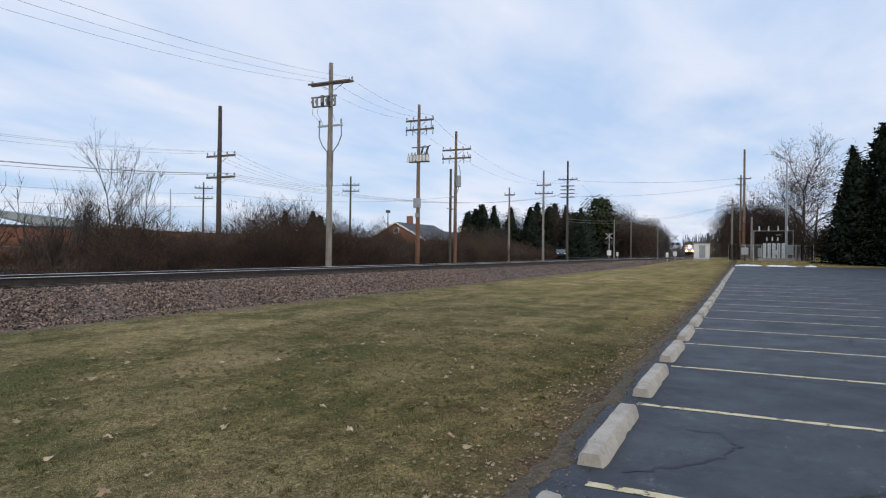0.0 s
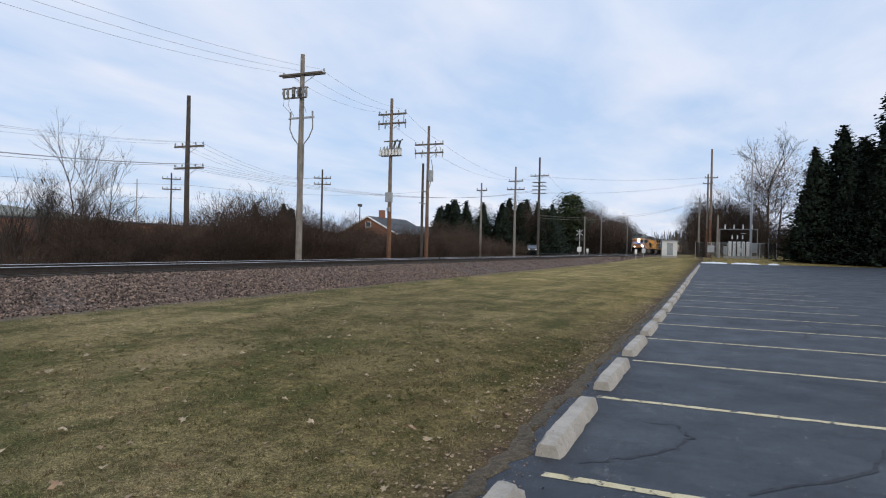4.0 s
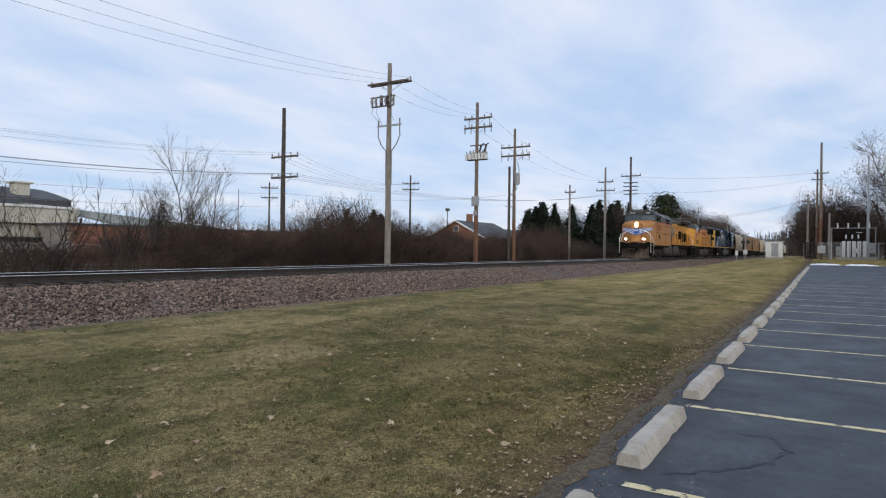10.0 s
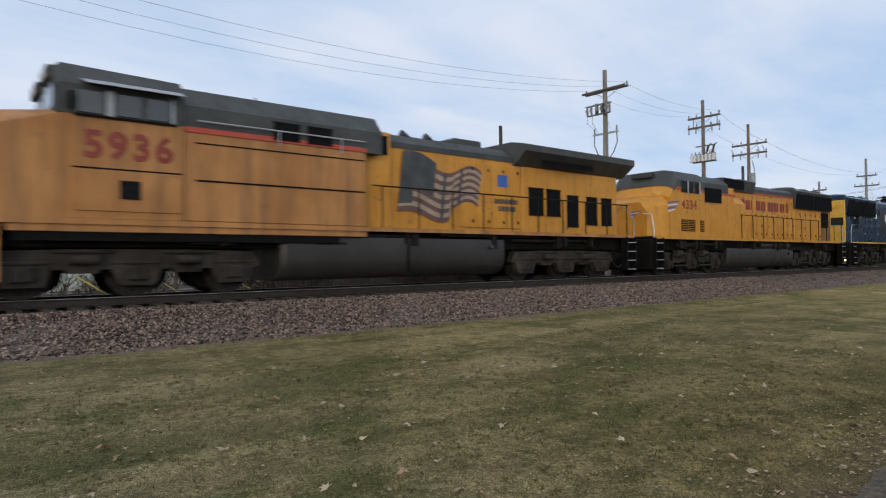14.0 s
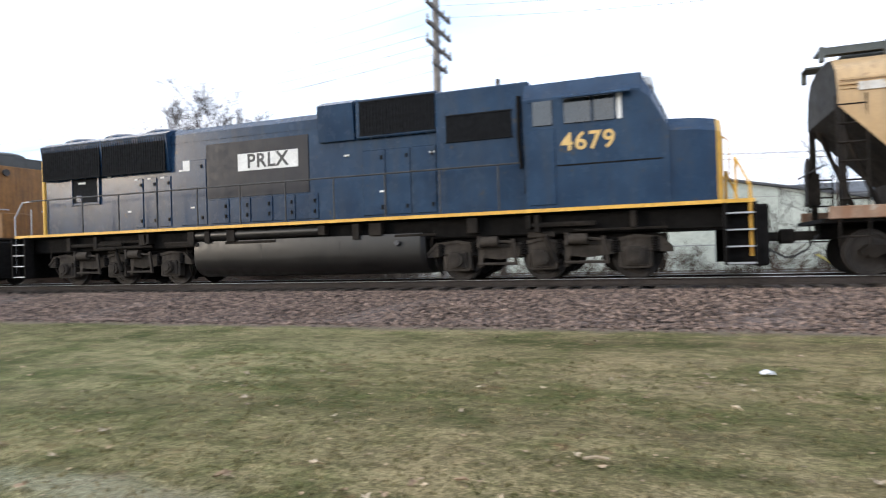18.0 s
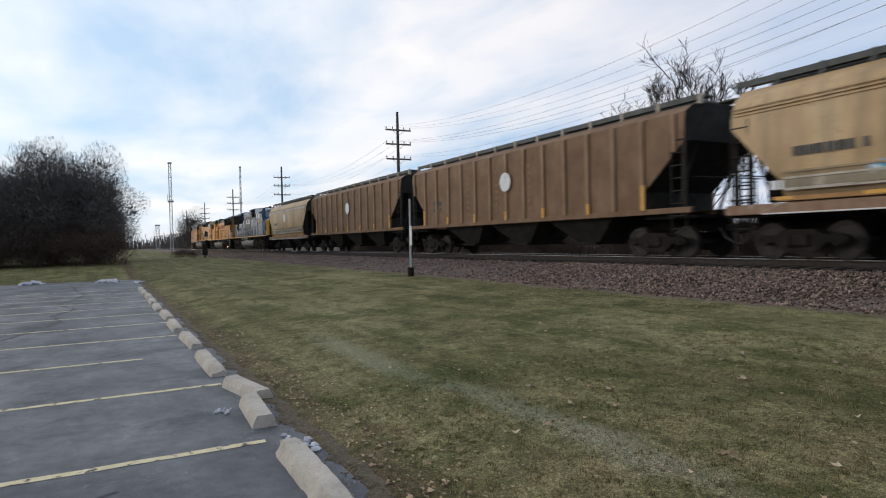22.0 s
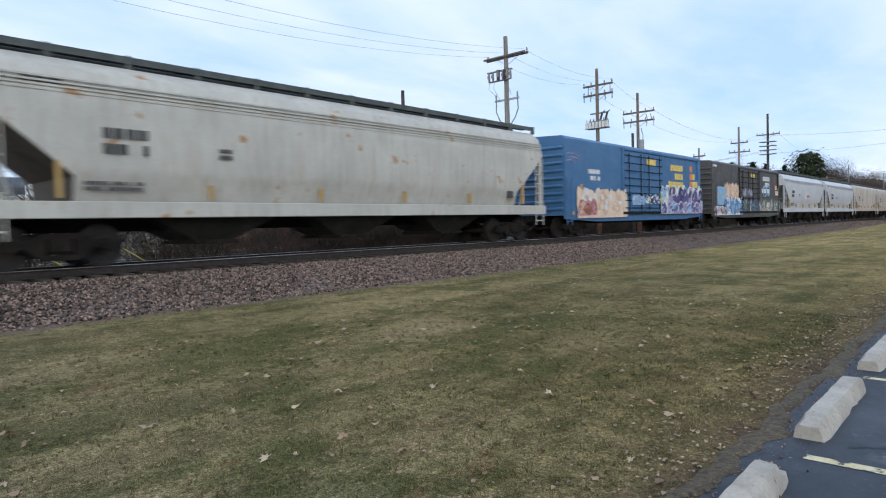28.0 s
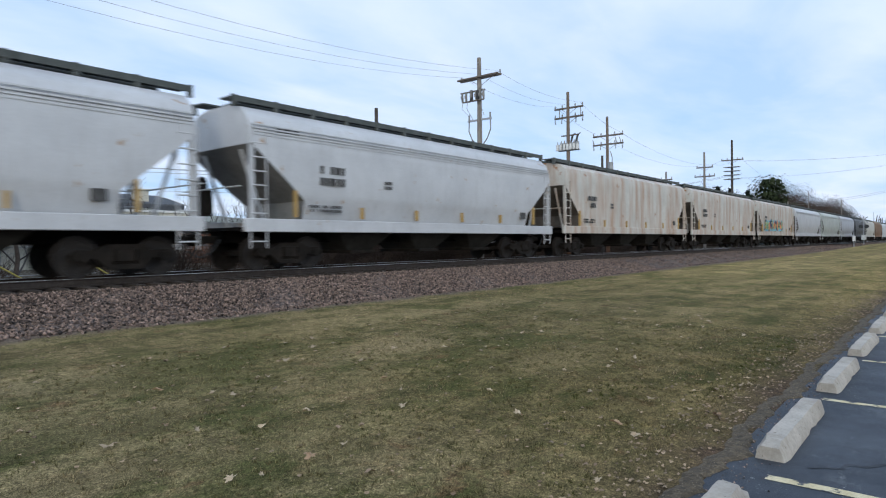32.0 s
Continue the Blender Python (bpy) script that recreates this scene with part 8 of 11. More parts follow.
def blue_extras(car, L, a, b, d0, d1):
    graffiti(car, a + 0.9, d0 + 0.25, -1.565, 0.84, 2.35, "cream", ("cream", "white", "cream", "peach"), "cream", 21, 7)
    graffiti(car, a + 0.95, a + 2.6, -1.584, 0.95, 1.75, "pink", ("peach", "rust", "pink"), "rust", 25, 3)
    graffiti(car, d0 + 0.75, d0 + 2.2, -1.612, 1.45, 2.05, "sky", ("white", "lilac", "sky"), "sky", 22, 3)
    graffiti(car, d0 + 2.35, d1 - 0.45, -1.612, 1.5, 2.1, "sky", ("white", "navy", "purple"), "navy", 24, 3)
    graffiti(car, d1 - 0.3, b - 0.02, -1.612, 0.98, 2.75, "white", ("purple", "lilac", "purple", "navy"), "white", 23, 8)
    graffiti(car, d1 - 0.25, b - 0.1, -1.632, 0.98, 1.75, "lilac", ("purple", "lilac", "sky", "purple"), "white", 26, 10)
    graffiti(car, d1 - 0.4, d1 + 0.6, -1.630, 1.05, 2.6, "sky", ("leafgreen", "white", "sky"), "white", 28, 2)
    name_bars(car, d1 + 1.0, 3.4, (6, 4, 7), "spray_sun", 3)
    panel_squares(car, b - 1.75, 2.55, ((0, 0.9, "spray_orange"), (0, 0.45, "spray_orange"), (0, 0, "spray_orange"), (0.42, 0.45, "spray_sun"), (0.42, 0, "spray_sun"), (0.84, 0, "spray_sun")))
    marks(car, a + 2.0, -1.505, 2.85, 1.1, 0.2, 2, "paint_white", 31)
    part("notice_plate", MB().box(d0 + 2.6, d0 + 3.7, -1.575, -1.555, 3.55, 3.85), "spray_sun", car)
    mb = MB()
    for k, (u, z) in enumerate(((0.15, 3.62), (0.3, 3.45), (0.1, 3.3), (0.45, 3.6), (0.55, 3.42))):
        mb.path([(a + u, -1.503, z), (a + u + 0.35, -1.503, z + 0.08), (a + u + 0.75, -1.503, z - 0.05)], 0.02)
    part("graffiti", mb, "spray_lilac", car, "thin pale sprayed scrawl")


def dark_extras(car, L, a, b, d0, d1):
    graffiti(car, a + 2.3, d0 - 0.15, -1.503, 2.0, 3.15, "peach", ("peach", "cream", "peach"), "peach", 33, 6)
    part("graffiti", MB().box(a + 0.95, a + 2.75, -1.512, -1.49, 1.55, 2.75, 0.006), "spray_sky", car, "flat pale blue painted panel")
    graffiti(car, a + 0.35, a + 2.6, -1.516, 0.86, 1.55, "white", ("white", "lilac", "rust"), "white", 37, 4)
    graffiti(car, a + 2.2, d0 + 0.5, -1.565, 0.86, 2.25, "white", ("denim", "white", "denim", "sky", "denim"), "denim", 34, 8)
    graffiti(car, d0 + 0.35, d0 + 2.6, -1.612, 2.15, 2.9, "slate", ("lilac", "ash", "slate", "lilac"), "slate", 38, 5)
    graffiti(car, d0 + 0.3, d1 - 0.1, -1.612, 1.1, 2.1, "slate", ("slate", "denim", "moss", "navy", "slate", "ash"), "navy", 35, 12)
    graffiti(car, d1 + 0.2, b - 0.05, -1.51, 0.86, 2.15, "moss", ("ash", "slate", "ash", "moss", "white", "peach"), "slate", 36, 11)
    for x in (a + 2.5, a + 4.4):
        part("reflector", MB().box(x, x + 0.42, -1.60, -1.58, 1.12, 1.22), "mark_orange", car)
    name_bars(car, d1 + 0.9, 3.45, (6, 4, 7), "spray_white", 4)
    panel_squares(car, b - 1.6, 2.4, ((0, 0.9, "spray_rust"), (0, 0.45, "spray_rust"), (0.42, 0.45, "spray_cream"), (0.42, 0, "spray_cream"), (0.84, 0, "spray_cream")))
    for cx, cz in ((d1 + 1.6, 2.65), (d1 + 2.5, 2.75)):
        part("graffiti", MB().path([(cx + 0.42 * math.cos(k * 0.52), -1.516, cz + 0.42 * math.sin(k * 0.52)) for k in range(12)], 0.045), "spray_sky", car, "pale blue sprayed ring")
    part("notice_plate", MB().box(d0 + 2.5, d0 + 3.4, -1.575, -1.555, 3.6, 3.9), "spray_sun", car)
    marks(car, a + 0.1, -1.505, 4.0, 0.8, 0.14, 1, "paint_white", 41)


# ---- the consist: how far each vehicle's front lies behind the lead headlight ----
TRAIN = []


def couple(build, s0, *args, **kw):
    car = build(pose(0, TRACK_Y, RAIL_Z), *args, **kw)
    TRAIN.append((car, s0))
    return car


couple(build_ge_loco, -1.55)
couple(build_sd70, 21.35)
couple(build_sd60, 43.10)
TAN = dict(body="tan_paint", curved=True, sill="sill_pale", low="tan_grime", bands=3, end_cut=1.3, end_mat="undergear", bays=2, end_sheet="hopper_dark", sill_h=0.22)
TAN_LABEL = "grimy tan round-sided covered hopper wagon"
couple(hopper, 65.88, 14.63, TAN_LABEL + " with white disc", stripe=True, extras=tan_extras(0.466, "CLSX 5402", skull, 1), **TAN)
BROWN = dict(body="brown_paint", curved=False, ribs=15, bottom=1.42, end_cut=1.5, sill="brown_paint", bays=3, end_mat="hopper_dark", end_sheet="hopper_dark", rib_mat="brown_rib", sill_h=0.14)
couple(hopper, 80.51, 18.62, "rusty brown ribbed covered hopper wagon with white disc", extras=brown_extras(2), **BROWN)
couple(hopper, 99.13, 19.20, "rusty brown ribbed covered hopper wagon with white disc", extras=brown_extras(3), **BROWN)
couple(hopper, 118.33, 14.53, TAN_LABEL + " with blue graffiti", extras=tan_extras(0.466, "", blue_tag, 4), **TAN)
couple(hopper, 132.86, 19.08, "pale grey ribbed three-bay covered hopper wagon", body="grey_green", curved=False, ribs=15, bottom=1.45, end_cut=2.0, slope="hopper_grime", bays=3, extras=grey8_extras, end_mat="hopper_grime", end_sheet="grey_green", rib_mat="grey_paint", sill_h=0.12)
couple(hopper, 151.94, 14.36, TAN_LABEL + " with red graffiti", extras=tan_extras(False, "", red_tag, 6), **TAN)
couple(hopper, 166.30, 14.00, TAN_LABEL + " with white disc", stripe=True, extras=tan_extras(0.466, "", None, 7), **TAN)
couple(hopper, 180.30, 13.69, TAN_LABEL + " with white disc", stripe=True, extras=tan_extras(0.512, "", None, 8), **TAN)
couple(centerbeam, 193.99, 24.62)
couple(tank_wagon, 218.61, 14.85)
couple(hopper, 233.60, 20.38, "warm grey round-sided covered hopper wagon", body="grey_warm", bands=4, end_cut=1.7, bays=3, extras=grey_extras(11))
couple(boxcar, 253.98, 18.02, "blue box wagon covered low down in graffiti", "box_blue", 1, blue_extras)
couple(boxcar, 272.00, 17.95, "dark grey box wagon covered low down in graffiti", "box_dark", 2, dark_extras)
GREY = dict(body="grey_paint", bands=4, end_cut=1.75, bays=3, slope_sheet="slope_grey")
couple(hopper, 289.95, 16.67, "pale grey round-sided covered hopper wagon with white notice", extras=grey_extras(13, sign=True), **GREY)
couple(hopper, 306.62, 16.80, "pale grey round-sided covered hopper wagon", extras=grey_extras(14), **GREY)
RUSTY = dict(curved=False, end_cut=1.4, bays=3, bottom=1.4)
couple(hopper, 323.42, 18.15, "off-white flat-sided covered hopper wagon with rust streaks", body="grey_rusty", extras=grey_extras(15), **RUSTY)
couple(hopper, 341.57, 18.69, "off-white flat-sided covered hopper wagon with heavy rust streaks", body="grey_rusty", extras=grey_extras(16), **RUSTY)
couple(hopper, 360.26, 17.52, "off-white covered hopper wagon with rust streaks and graffiti", body="grey_rusty", extras=grey_extras(17, tag=("cyan", "navy", "leafgreen", "orange")), **RUSTY)
s_next = 377.78
for i, (kind, length) in enumerate((("grey_paint", 17.9), ("grey_green", 17.9), ("grey_paint", 18.0), ("box_dark", 18.0), ("grey_warm", 18.0), ("brown_paint", 18.0), ("grey_paint", 18.0))):
    couple(hopper, s_next, length, {"grey_paint": "pale grey covered hopper wagon", "grey_green": "grey-green covered hopper wagon", "box_dark": "dark grey covered hopper wagon", "grey_warm": "warm grey covered hopper wagon", "brown_paint": "brown covered hopper wagon"}[kind], body=kind, bands=3, end_cut=1.5, bays=3)
    s_next += length


def lead_place(t):
    """Where the lead headlight is along the track: about 15 m/s at first, 17 m/s towards the end."""
    u = (t - 16.0) / 16.0
    return LEAD_16 + LEAD_C[0] * u + LEAD_C[1] * u ** 2 + LEAD_C[2] * u ** 3 + LEAD_C[3] * u ** 4


LEAD_16, LEAD_C = -31.262, (-258.164, -17.538, 4.761, 4.354)

# ---- utility poles and their wires ----
def pole(x, y, top, name_label, mat="pole_wood", arms=(), r0=0.16, extras=None, base=None, lean=0.0, group="utility poles along the track"):
    z0 = float(ground_level(x, y)) if base is None else base
    ob = thing("utility_pole", name_label, "utility pole", pose(x, y, z0, 0, lean, 0), group)
    h = top - z0
    n = 10
    rings = []
    for i in range(7):
        u = i / 6
        r = r0 * (1 - 0.38 * u)
        rings.append([(r * math.cos(2 * math.pi * k / n) + 0.012 * math.sin(9 * u), r * math.sin(2 * math.pi * k / n), (-0.4 if i == 0 else h * u)) for k in range(n)])
    part("shaft", MB().loft(rings), mat, ob, smooth=50)
    if mat == "pole_brown":
        foot = [[((r0 * (1 - 0.38 * u) + 0.004) * math.cos(2 * math.pi * k / n) + 0.012 * math.sin(9 * u), (r0 * (1 - 0.38 * u) + 0.004) * math.sin(2 * math.pi * k / n), h * u) for k in range(n)] for u in (0.0, 0.17, 0.34)]
        part("creosote_butt", MB().loft(foot, cap=False), "creosote", ob, "reddish tarred foot", smooth=50)
    for az, half, turn, pins in arms:
        z = az - z0
        c, s = math.cos(radians(turn)), math.sin(radians(turn))
        arm = part("crossarm", MB().box(-0.055, 0.055, -half, half, z - 0.065, z + 0.065, 0.01), "arm_wood", ob, at=pose(0.12 * c, 0.12 * s, 0, 0, 0, turn))
        part("arm_brace", MB().path([(0.06, -half * 0.5, z - 0.05), (0.02, 0, z - 0.45), (0.06, half * 0.5, z - 0.05)], 0.018), "galvanised", ob, at=pose(0.12 * c, 0.12 * s, 0, 0, 0, turn))
        for k in pins:
            p = half * k
            part("insulator", MB().tube((0, p, z + 0.06), (0, p, z + 0.14), 0.02, n=6).tube((0, p, z + 0.12), (0, p, z + 0.27), 0.062, 0.036, 8), "porcelain", arm)
    if extras:
        extras(ob, z0)
    return ob


def p2_extras(ob, z0):
    z = 10.2 - z0
    part("pole_cap_pin", MB().box(-0.16, 0.16, -0.03, 0.03, 12.1 - z0, 12.16 - z0), "galvanised", ob)
    part("crossarm", MB().box(-0.24, -0.13, -1.45, 1.45, 11.3 - z0 - 0.05, 11.3 - z0 + 0.05, 0.01), "arm_wood", ob, "second timber of a doubled crossarm")
    for y in (-0.52, -0.28, 0.02, 0.34, 0.72, 1.0):
        part("fuse_cutout", MB().tube((-0.30, y, z - 0.28), (-0.38, y - 0.04, z + 0.30), 0.062, n=8).tube((-0.34, y, z - 0.06), (-0.36, y, z + 0.10), 0.085, n=8), "porcelain", ob)
    part("bracket", MB().box(-0.36, -0.24, -0.62, 1.12, z + 0.24, z + 0.31, 0.01).box(-0.34, -0.22, -0.5, 1.0, z - 0.30, z - 0.23, 0.01).box(-0.34, 0.1, -0.06, 0.06, z - 0.06, z + 0.02), "arm_wood", ob)
    part("surge_arrester", MB().tube((-0.3, 0.35, z - 0.25), (-0.3, 0.35, z + 0.35), 0.10, n=10).tube((-0.3, -0.1, z - 0.2), (-0.3, -0.1, z + 0.3), 0.11, n=10), "paint_black", ob)
    for y, dz in ((0.95, -1.0), (0.6, -1.2), (-0.4, -0.9)):
        part("jumper_wire", MB().path([(-0.34, y, z - 0.25), (-0.30, y + 0.10, z - 0.65), (-0.1, y * 0.8, z + dz), (0, y * 0.8, z + dz - 0.2)], 0.012, 4), "cable", ob)
    z2 = 8.85 - z0
    for s in (-1, 1):
        part("riser_cable", MB().path([(0, s * 0.75, z2), (0, s * 0.78, z2 - 0.6), (0, s * 0.55, z2 - 1.1), (0, s * 0.2, z2 - 1.5), (0, s * 0.19, z2 - 3.5)], 0.035), "cable", ob)
    part("tie_arm", MB().box(-0.05, 0.05, -0.85, 0.85, z2 - 0.05, z2 + 0.05, 0.01), "galvanised", ob)
    part("terminator", MB().tube((0, -0.75, z2), (0, -0.75, z2 + 0.35), 0.05, n=8).tube((0, 0.75, z2), (0, 0.75, z2 + 0.35), 0.05, n=8), "porcelain", ob)


def hang(ob, z0, z, half):
    """Dead-end insulator strings hanging below a crossarm."""
    for k in (-0.95, -0.5, 0.5, 0.95):
        mb = MB()
        for j in range(4):
            mb.tube((0.12, half * k, z - z0 - 0.10 - j * 0.085), (0.12, half * k, z - z0 - 0.15 - j * 0.085), 0.058, 0.035, 8)
        part("insulator_string", mb, "porcelain", ob)


def p3_extras(ob, z0):
    z = 8.3 - z0
    part("capacitor_rack", MB().box(-0.12, 0.12, -0.9, 0.75, z - 0.05, z + 0.03, 0.01), "galvanised", ob)
    for i in range(6):
        y = -0.75 + i * 0.26
        part("capacitor_can", MB().box(-0.1, 0.1, y - 0.09, y + 0.09, z + 0.03, z + 0.55, 0.02), "equipment_grey", ob)
        part("bushing", MB().tube((0, y, z + 0.55), (0, y, z + 0.72), 0.03, n=6), "porcelain", ob)
    for y in (-0.6, -0.2):
        part("switch", MB().tube((0.0, y, z + 0.5), (0.05, y - 0.16, z + 1.1), 0.075, n=8).tube((0.05, y - 0.16, z + 1.08), (0.05, y - 0.35, z + 1.18), 0.035, n=6), "paint_black", ob)
    part("capacitor_rack", MB().box(-0.30, -0.22, -0.98, 0.85, z - 0.02, z + 0.05, 0.01).box(-0.30, -0.22, -0.98, 0.85, z + 0.34, z + 0.38, 0.01), "galvanised", ob)
    for i in range(7):
        y = -0.85 + i * 0.26
        part("capacitor_can", MB().box(-0.34, -0.16, y - 0.085, y + 0.085, z - 0.02, z + 0.42, 0.02), "trim_white", ob)
        part("bushing", MB().tube((-0.25, y, z + 0.42), (-0.25, y, z + 0.62), 0.028, n=6), "porcelain", ob)
    part("small_arm", MB().box(-0.05, 0.05, -0.75, 0.55, 9.32 - z0, 9.40 - z0, 0.01), "arm_wood", ob)
    hang(ob, z0, 10.7, 1.15)
    for y in (-0.95, 0.75):
        part("arm_link", MB().tube((0.12, y, 10.75 - z0), (0.12, y, 11.33 - z0), 0.03, n=6), "porcelain", ob)
    part("control_box", MB().box(-0.3, 0.0, -0.25, 0.25, 4.9 - z0, 5.6 - z0, 0.02), "equipment_grey", ob, "grey control box")
    part("meter", MB().box(-0.25, -0.05, -0.12, 0.12, 4.2 - z0, 4.5 - z0, 0.02), "equipment_grey", ob)


def p4_extras(ob, z0):
    z = 7.6 - z0
    hang(ob, z0, 9.5, 1.3)
    for y in (-1.1, -0.75, 1.2):
        part("switch_blade", MB().tube((0.12, y, 9.55 - z0), (0.12, y + 0.12, 9.98 - z0), 0.03, n=6), "porcelain", ob)
    part("riser_cable", MB().path([(-0.2, -0.35, 8.9 - z0), (-0.2, -0.5, 8.3 - z0), (-0.2, -0.45, 7.4 - z0), (-0.2, -0.25, 6.6 - z0)], 0.03), "cable", ob)
    part("transformer", MB().tube((-0.1, -0.3, z - 0.5), (-0.1, -0.3, z + 0.4), 0.22, n=14), "equipment_grey", ob)
    part("stub_shaft", MB().tube((-0.75, 0.1, -0.3), (-0.75, 0.1, 8.5 - z0), 0.13, 0.10, 8), "pole_dark", ob, "short dark companion pole")
    part("bracket", MB().box(-0.9, 0.1, 0.05, 0.15, 6.2 - z0, 6.3 - z0).box(-1.3, -0.2, 0.05, 0.15, 5.2 - z0, 5.28 - z0), "galvanised", ob)


def p8_extras(ob, z0):
    for z in (10.8, 10.3, 9.8, 9.3):
        part("standoff", MB().box(-0.5, 0.5, -0.9, 0.9, z - z0 - 0.03, z - z0 + 0.03), "galvanised", ob)


PINS4 = (-0.95, -0.45, 0.45, 0.95)
P1A, P1B = (32.5, 32.8), (-9.0, 33.2)
pole(*P1A, 11.5, "weathered grey-brown utility pole with two crossarms behind the shrubs", "pole_dark", ((8.1, 1.3, 0, PINS4), (6.64, 1.3, 0, PINS4)), 0.2)
pole(*P1B, 11.0, "weathered grey-brown utility pole with two crossarms", "pole_dark", ((8.1, 1.3, 0, PINS4), (6.64, 1.3, 0, PINS4)), 0.2)
pole(30.0, 21.8, 12.45, "tall pale wooden utility pole with one crossarm and looped cables", "pole_wood", ((11.3, 1.45, 0, (-0.95, 0.0, 0.95)),), 0.2, p2_extras)
pole(41.2, 22.0, 12.5, "wooden utility pole with capacitor bank, reddish below", "pole_brown", ((11.37, 1.15, 0, PINS4), (10.7, 1.15, 0, PINS4)), 0.17, p3_extras)
pole(47.8, 22.0, 11.7, "wooden utility pole with double crossarms beside a short pole", "pole_brown", ((10.2, 1.3, 0, PINS4), (9.5, 1.3, 0, PINS4)), 0.16, p4_extras)
pole(65.2, 23.5, 8.8, "thin wooden utility pole", "pole_wood", ((8.0, 0.6, 0, (-0.9, 0.9)),), 0.13)
pole(73.0, 22.0, 11.5, "wooden utility pole with crossarm", "pole_wood", ((9.8, 0.9, 0, (-0.9, 0.9)), (8.8, 1.1, 0, PINS4)), 0.16)
pole(84.2, 22.0, 14.2, "tall dark utility pole with many standoffs", "pole_dark", ((11.7, 1.3, 0, PINS4),), 0.19, p8_extras)
pole(62.0, 42.0, 10.4, "distant wooden utility pole with crossarms", "pole_dark", ((9.4, 1.0, 20, PINS4), (8.7, 1.0, 20, PINS4)), 0.15)
pole(55.0, 58.0, 9.6, "distant wooden utility pole with crossarms", "pole_dark", ((8.9, 1.0, 40, PINS4), (7.7, 1.0, 40, PINS4)), 0.13)
pole(52.0, 60.0, 8.6, "thin pale distant steel pole", "galvanised", (), 0.09)
LEFT_ARMS = ((11.05, 1.15, 0, PINS4), (9.86, 1.15, 0, PINS4), (8.61, 1.15, 0, PINS4))
pole(-8.3, 22.0, 12.6, "tall wooden utility pole with stacked crossarms and braces", "pole_wood", ((10.6, 1.2, 0, PINS4), (9.9, 1.2, 0, PINS4), (9.2, 1.25, 0, PINS4), (8.55, 0.7, 0, (-0.9, 0.9))), 0.2)
for x in (-49.2, -89.6, -129.0, -170.0, -212.0):
    pole(x, 22.0, 12.6, "wooden utility pole with three crossarms", "pole_dark", LEFT_ARMS, 0.17)
# by the far crossing and the substation
pole(101.0, 0.5, 17.0, "tall brown wooden pole beside the substation", "pole_brown", ((12.8, 0.9, 0, (-0.9, 0.9)),), 0.22)
pole(101.5, 0.95, 13.4, "brown wooden pole beside the substation", "pole_brown", ((12.0, 0.7, 0, (-0.9, 0.9)),), 0.18)
pole(104.0, 2.1, 10.2, "wooden pole with hardware beside the substation", "pole_wood", ((9.2, 0.7, 0, (-0.9, 0.9)),), 0.18, lean=-1.5)
pole(100.0, -0.5, 7.2, "short pale wooden stub pole", "pole_wood", (), 0.2)
pole(103.0, -5.0, 15.2, "tall pale grey pole behind the transformer", "galvanised", (), 0.2)
pole(118.0, 22.0, 8.0, "pale wooden pole by the crossing", "pole_wood", (), 0.15)
pole(140.0, 22.5, 11.0, "distant bare wooden pole", "pole_wood", (), 0.14)
pole(165.0, 20.0, 10.5, "distant bare wooden pole", "pole_wood", (), 0.14)


def wire(p, q, sag, r=0.013, mat="cable"):
    r = r * 0.5
    n = 14
    pts = []
    for i in range(n + 1):
        u = i / n
        v = Vector(p).lerp(Vector(q), u)
        v.z -= 4 * sag * u * (1 - u)
        pts.append(v)
    thing("overhead_wire", "thin dark sagging overhead wire between poles", "overhead wire", group="overhead wires", mb=MB().path(pts, r, 4), mat=mat)


def run(posts, zs, offs, sag, r=0.013):
    for (xa, ya, za), (xb, yb, zb) in zip(posts, posts[1:]):
        for o in offs:
            wire((xa, ya + o, za), (xb, yb + o, zb), sag * abs(xb - xa) / 40, r)


run([(-49.2, 22, 11.3), (-8.3, 22, 10.85), (30, 21.8, 11.5), (41.2, 22, 11.6)], None, (-1.25, 0.0, 1.25), 1.5)
run([(41.2, 22, 11.6), (47.8, 22, 10.4), (73, 22, 10.0), (84.2, 22, 11.9), (140, 22.5, 10.5)], None, (-1.0, 1.0), 1.2, 0.016)
run([(-212, 22, 10.1), (-170, 22, 10.1), (-129, 22, 10.1), (-89.6, 22, 10.1), (-49.2, 22, 10.1), (-8.3, 22, 9.45)], None, (-1.0, 0.0, 1.0), 1.3, 0.016)
run([(-89.6, 22, 8.85), (-49.2, 22, 8.85), (-8.3, 22, 8.8)], None, (-0.9, 0.9), 1.3)
run([(-60, 33.2, 8.3), (*P1B, 8.3), (*P1A, 8.3)], None, (-1.2, -0.6, 1.2), 1.4, 0.014)
run([(-60, 33.2, 6.8), (*P1B, 6.85), (*P1A, 6.85)], None, (-1.2, -0.9, 0.9), 1.2, 0.03)
run([(*P1B, 5.5), (*P1A, 5.5)], None, (0.0,), 0.9, 0.02)
run([(*P1B, 4.5), (*P1A, 4.6)], None, (0.3,), 0.7, 0.02)
for o in (-1.2, -0.5, 0.5, 1.2):
    wire((P1A[0], P1A[1] + o, 8.3), (62, 42 + o, 9.5), 1.0, 0.016)
    wire((P1A[0], P1A[1] + o, 6.8), (84.2, 22 + o * 0.5, 9.8), 1.6, 0.02)
wire((P1A[0], P1A[1], 5.5), (47.8, 22, 6.3), 0.5, 0.02)
for o in (-0.5, 0.5):
    wire((84.2, 22 + o, 11.6), (101.0, 0.5 + o, 12.9), 0.5, 0.018)
    wire((84.2, 22 + o, 9.4), (101.5, 0.95 + o, 12.1), 0.6, 0.018)
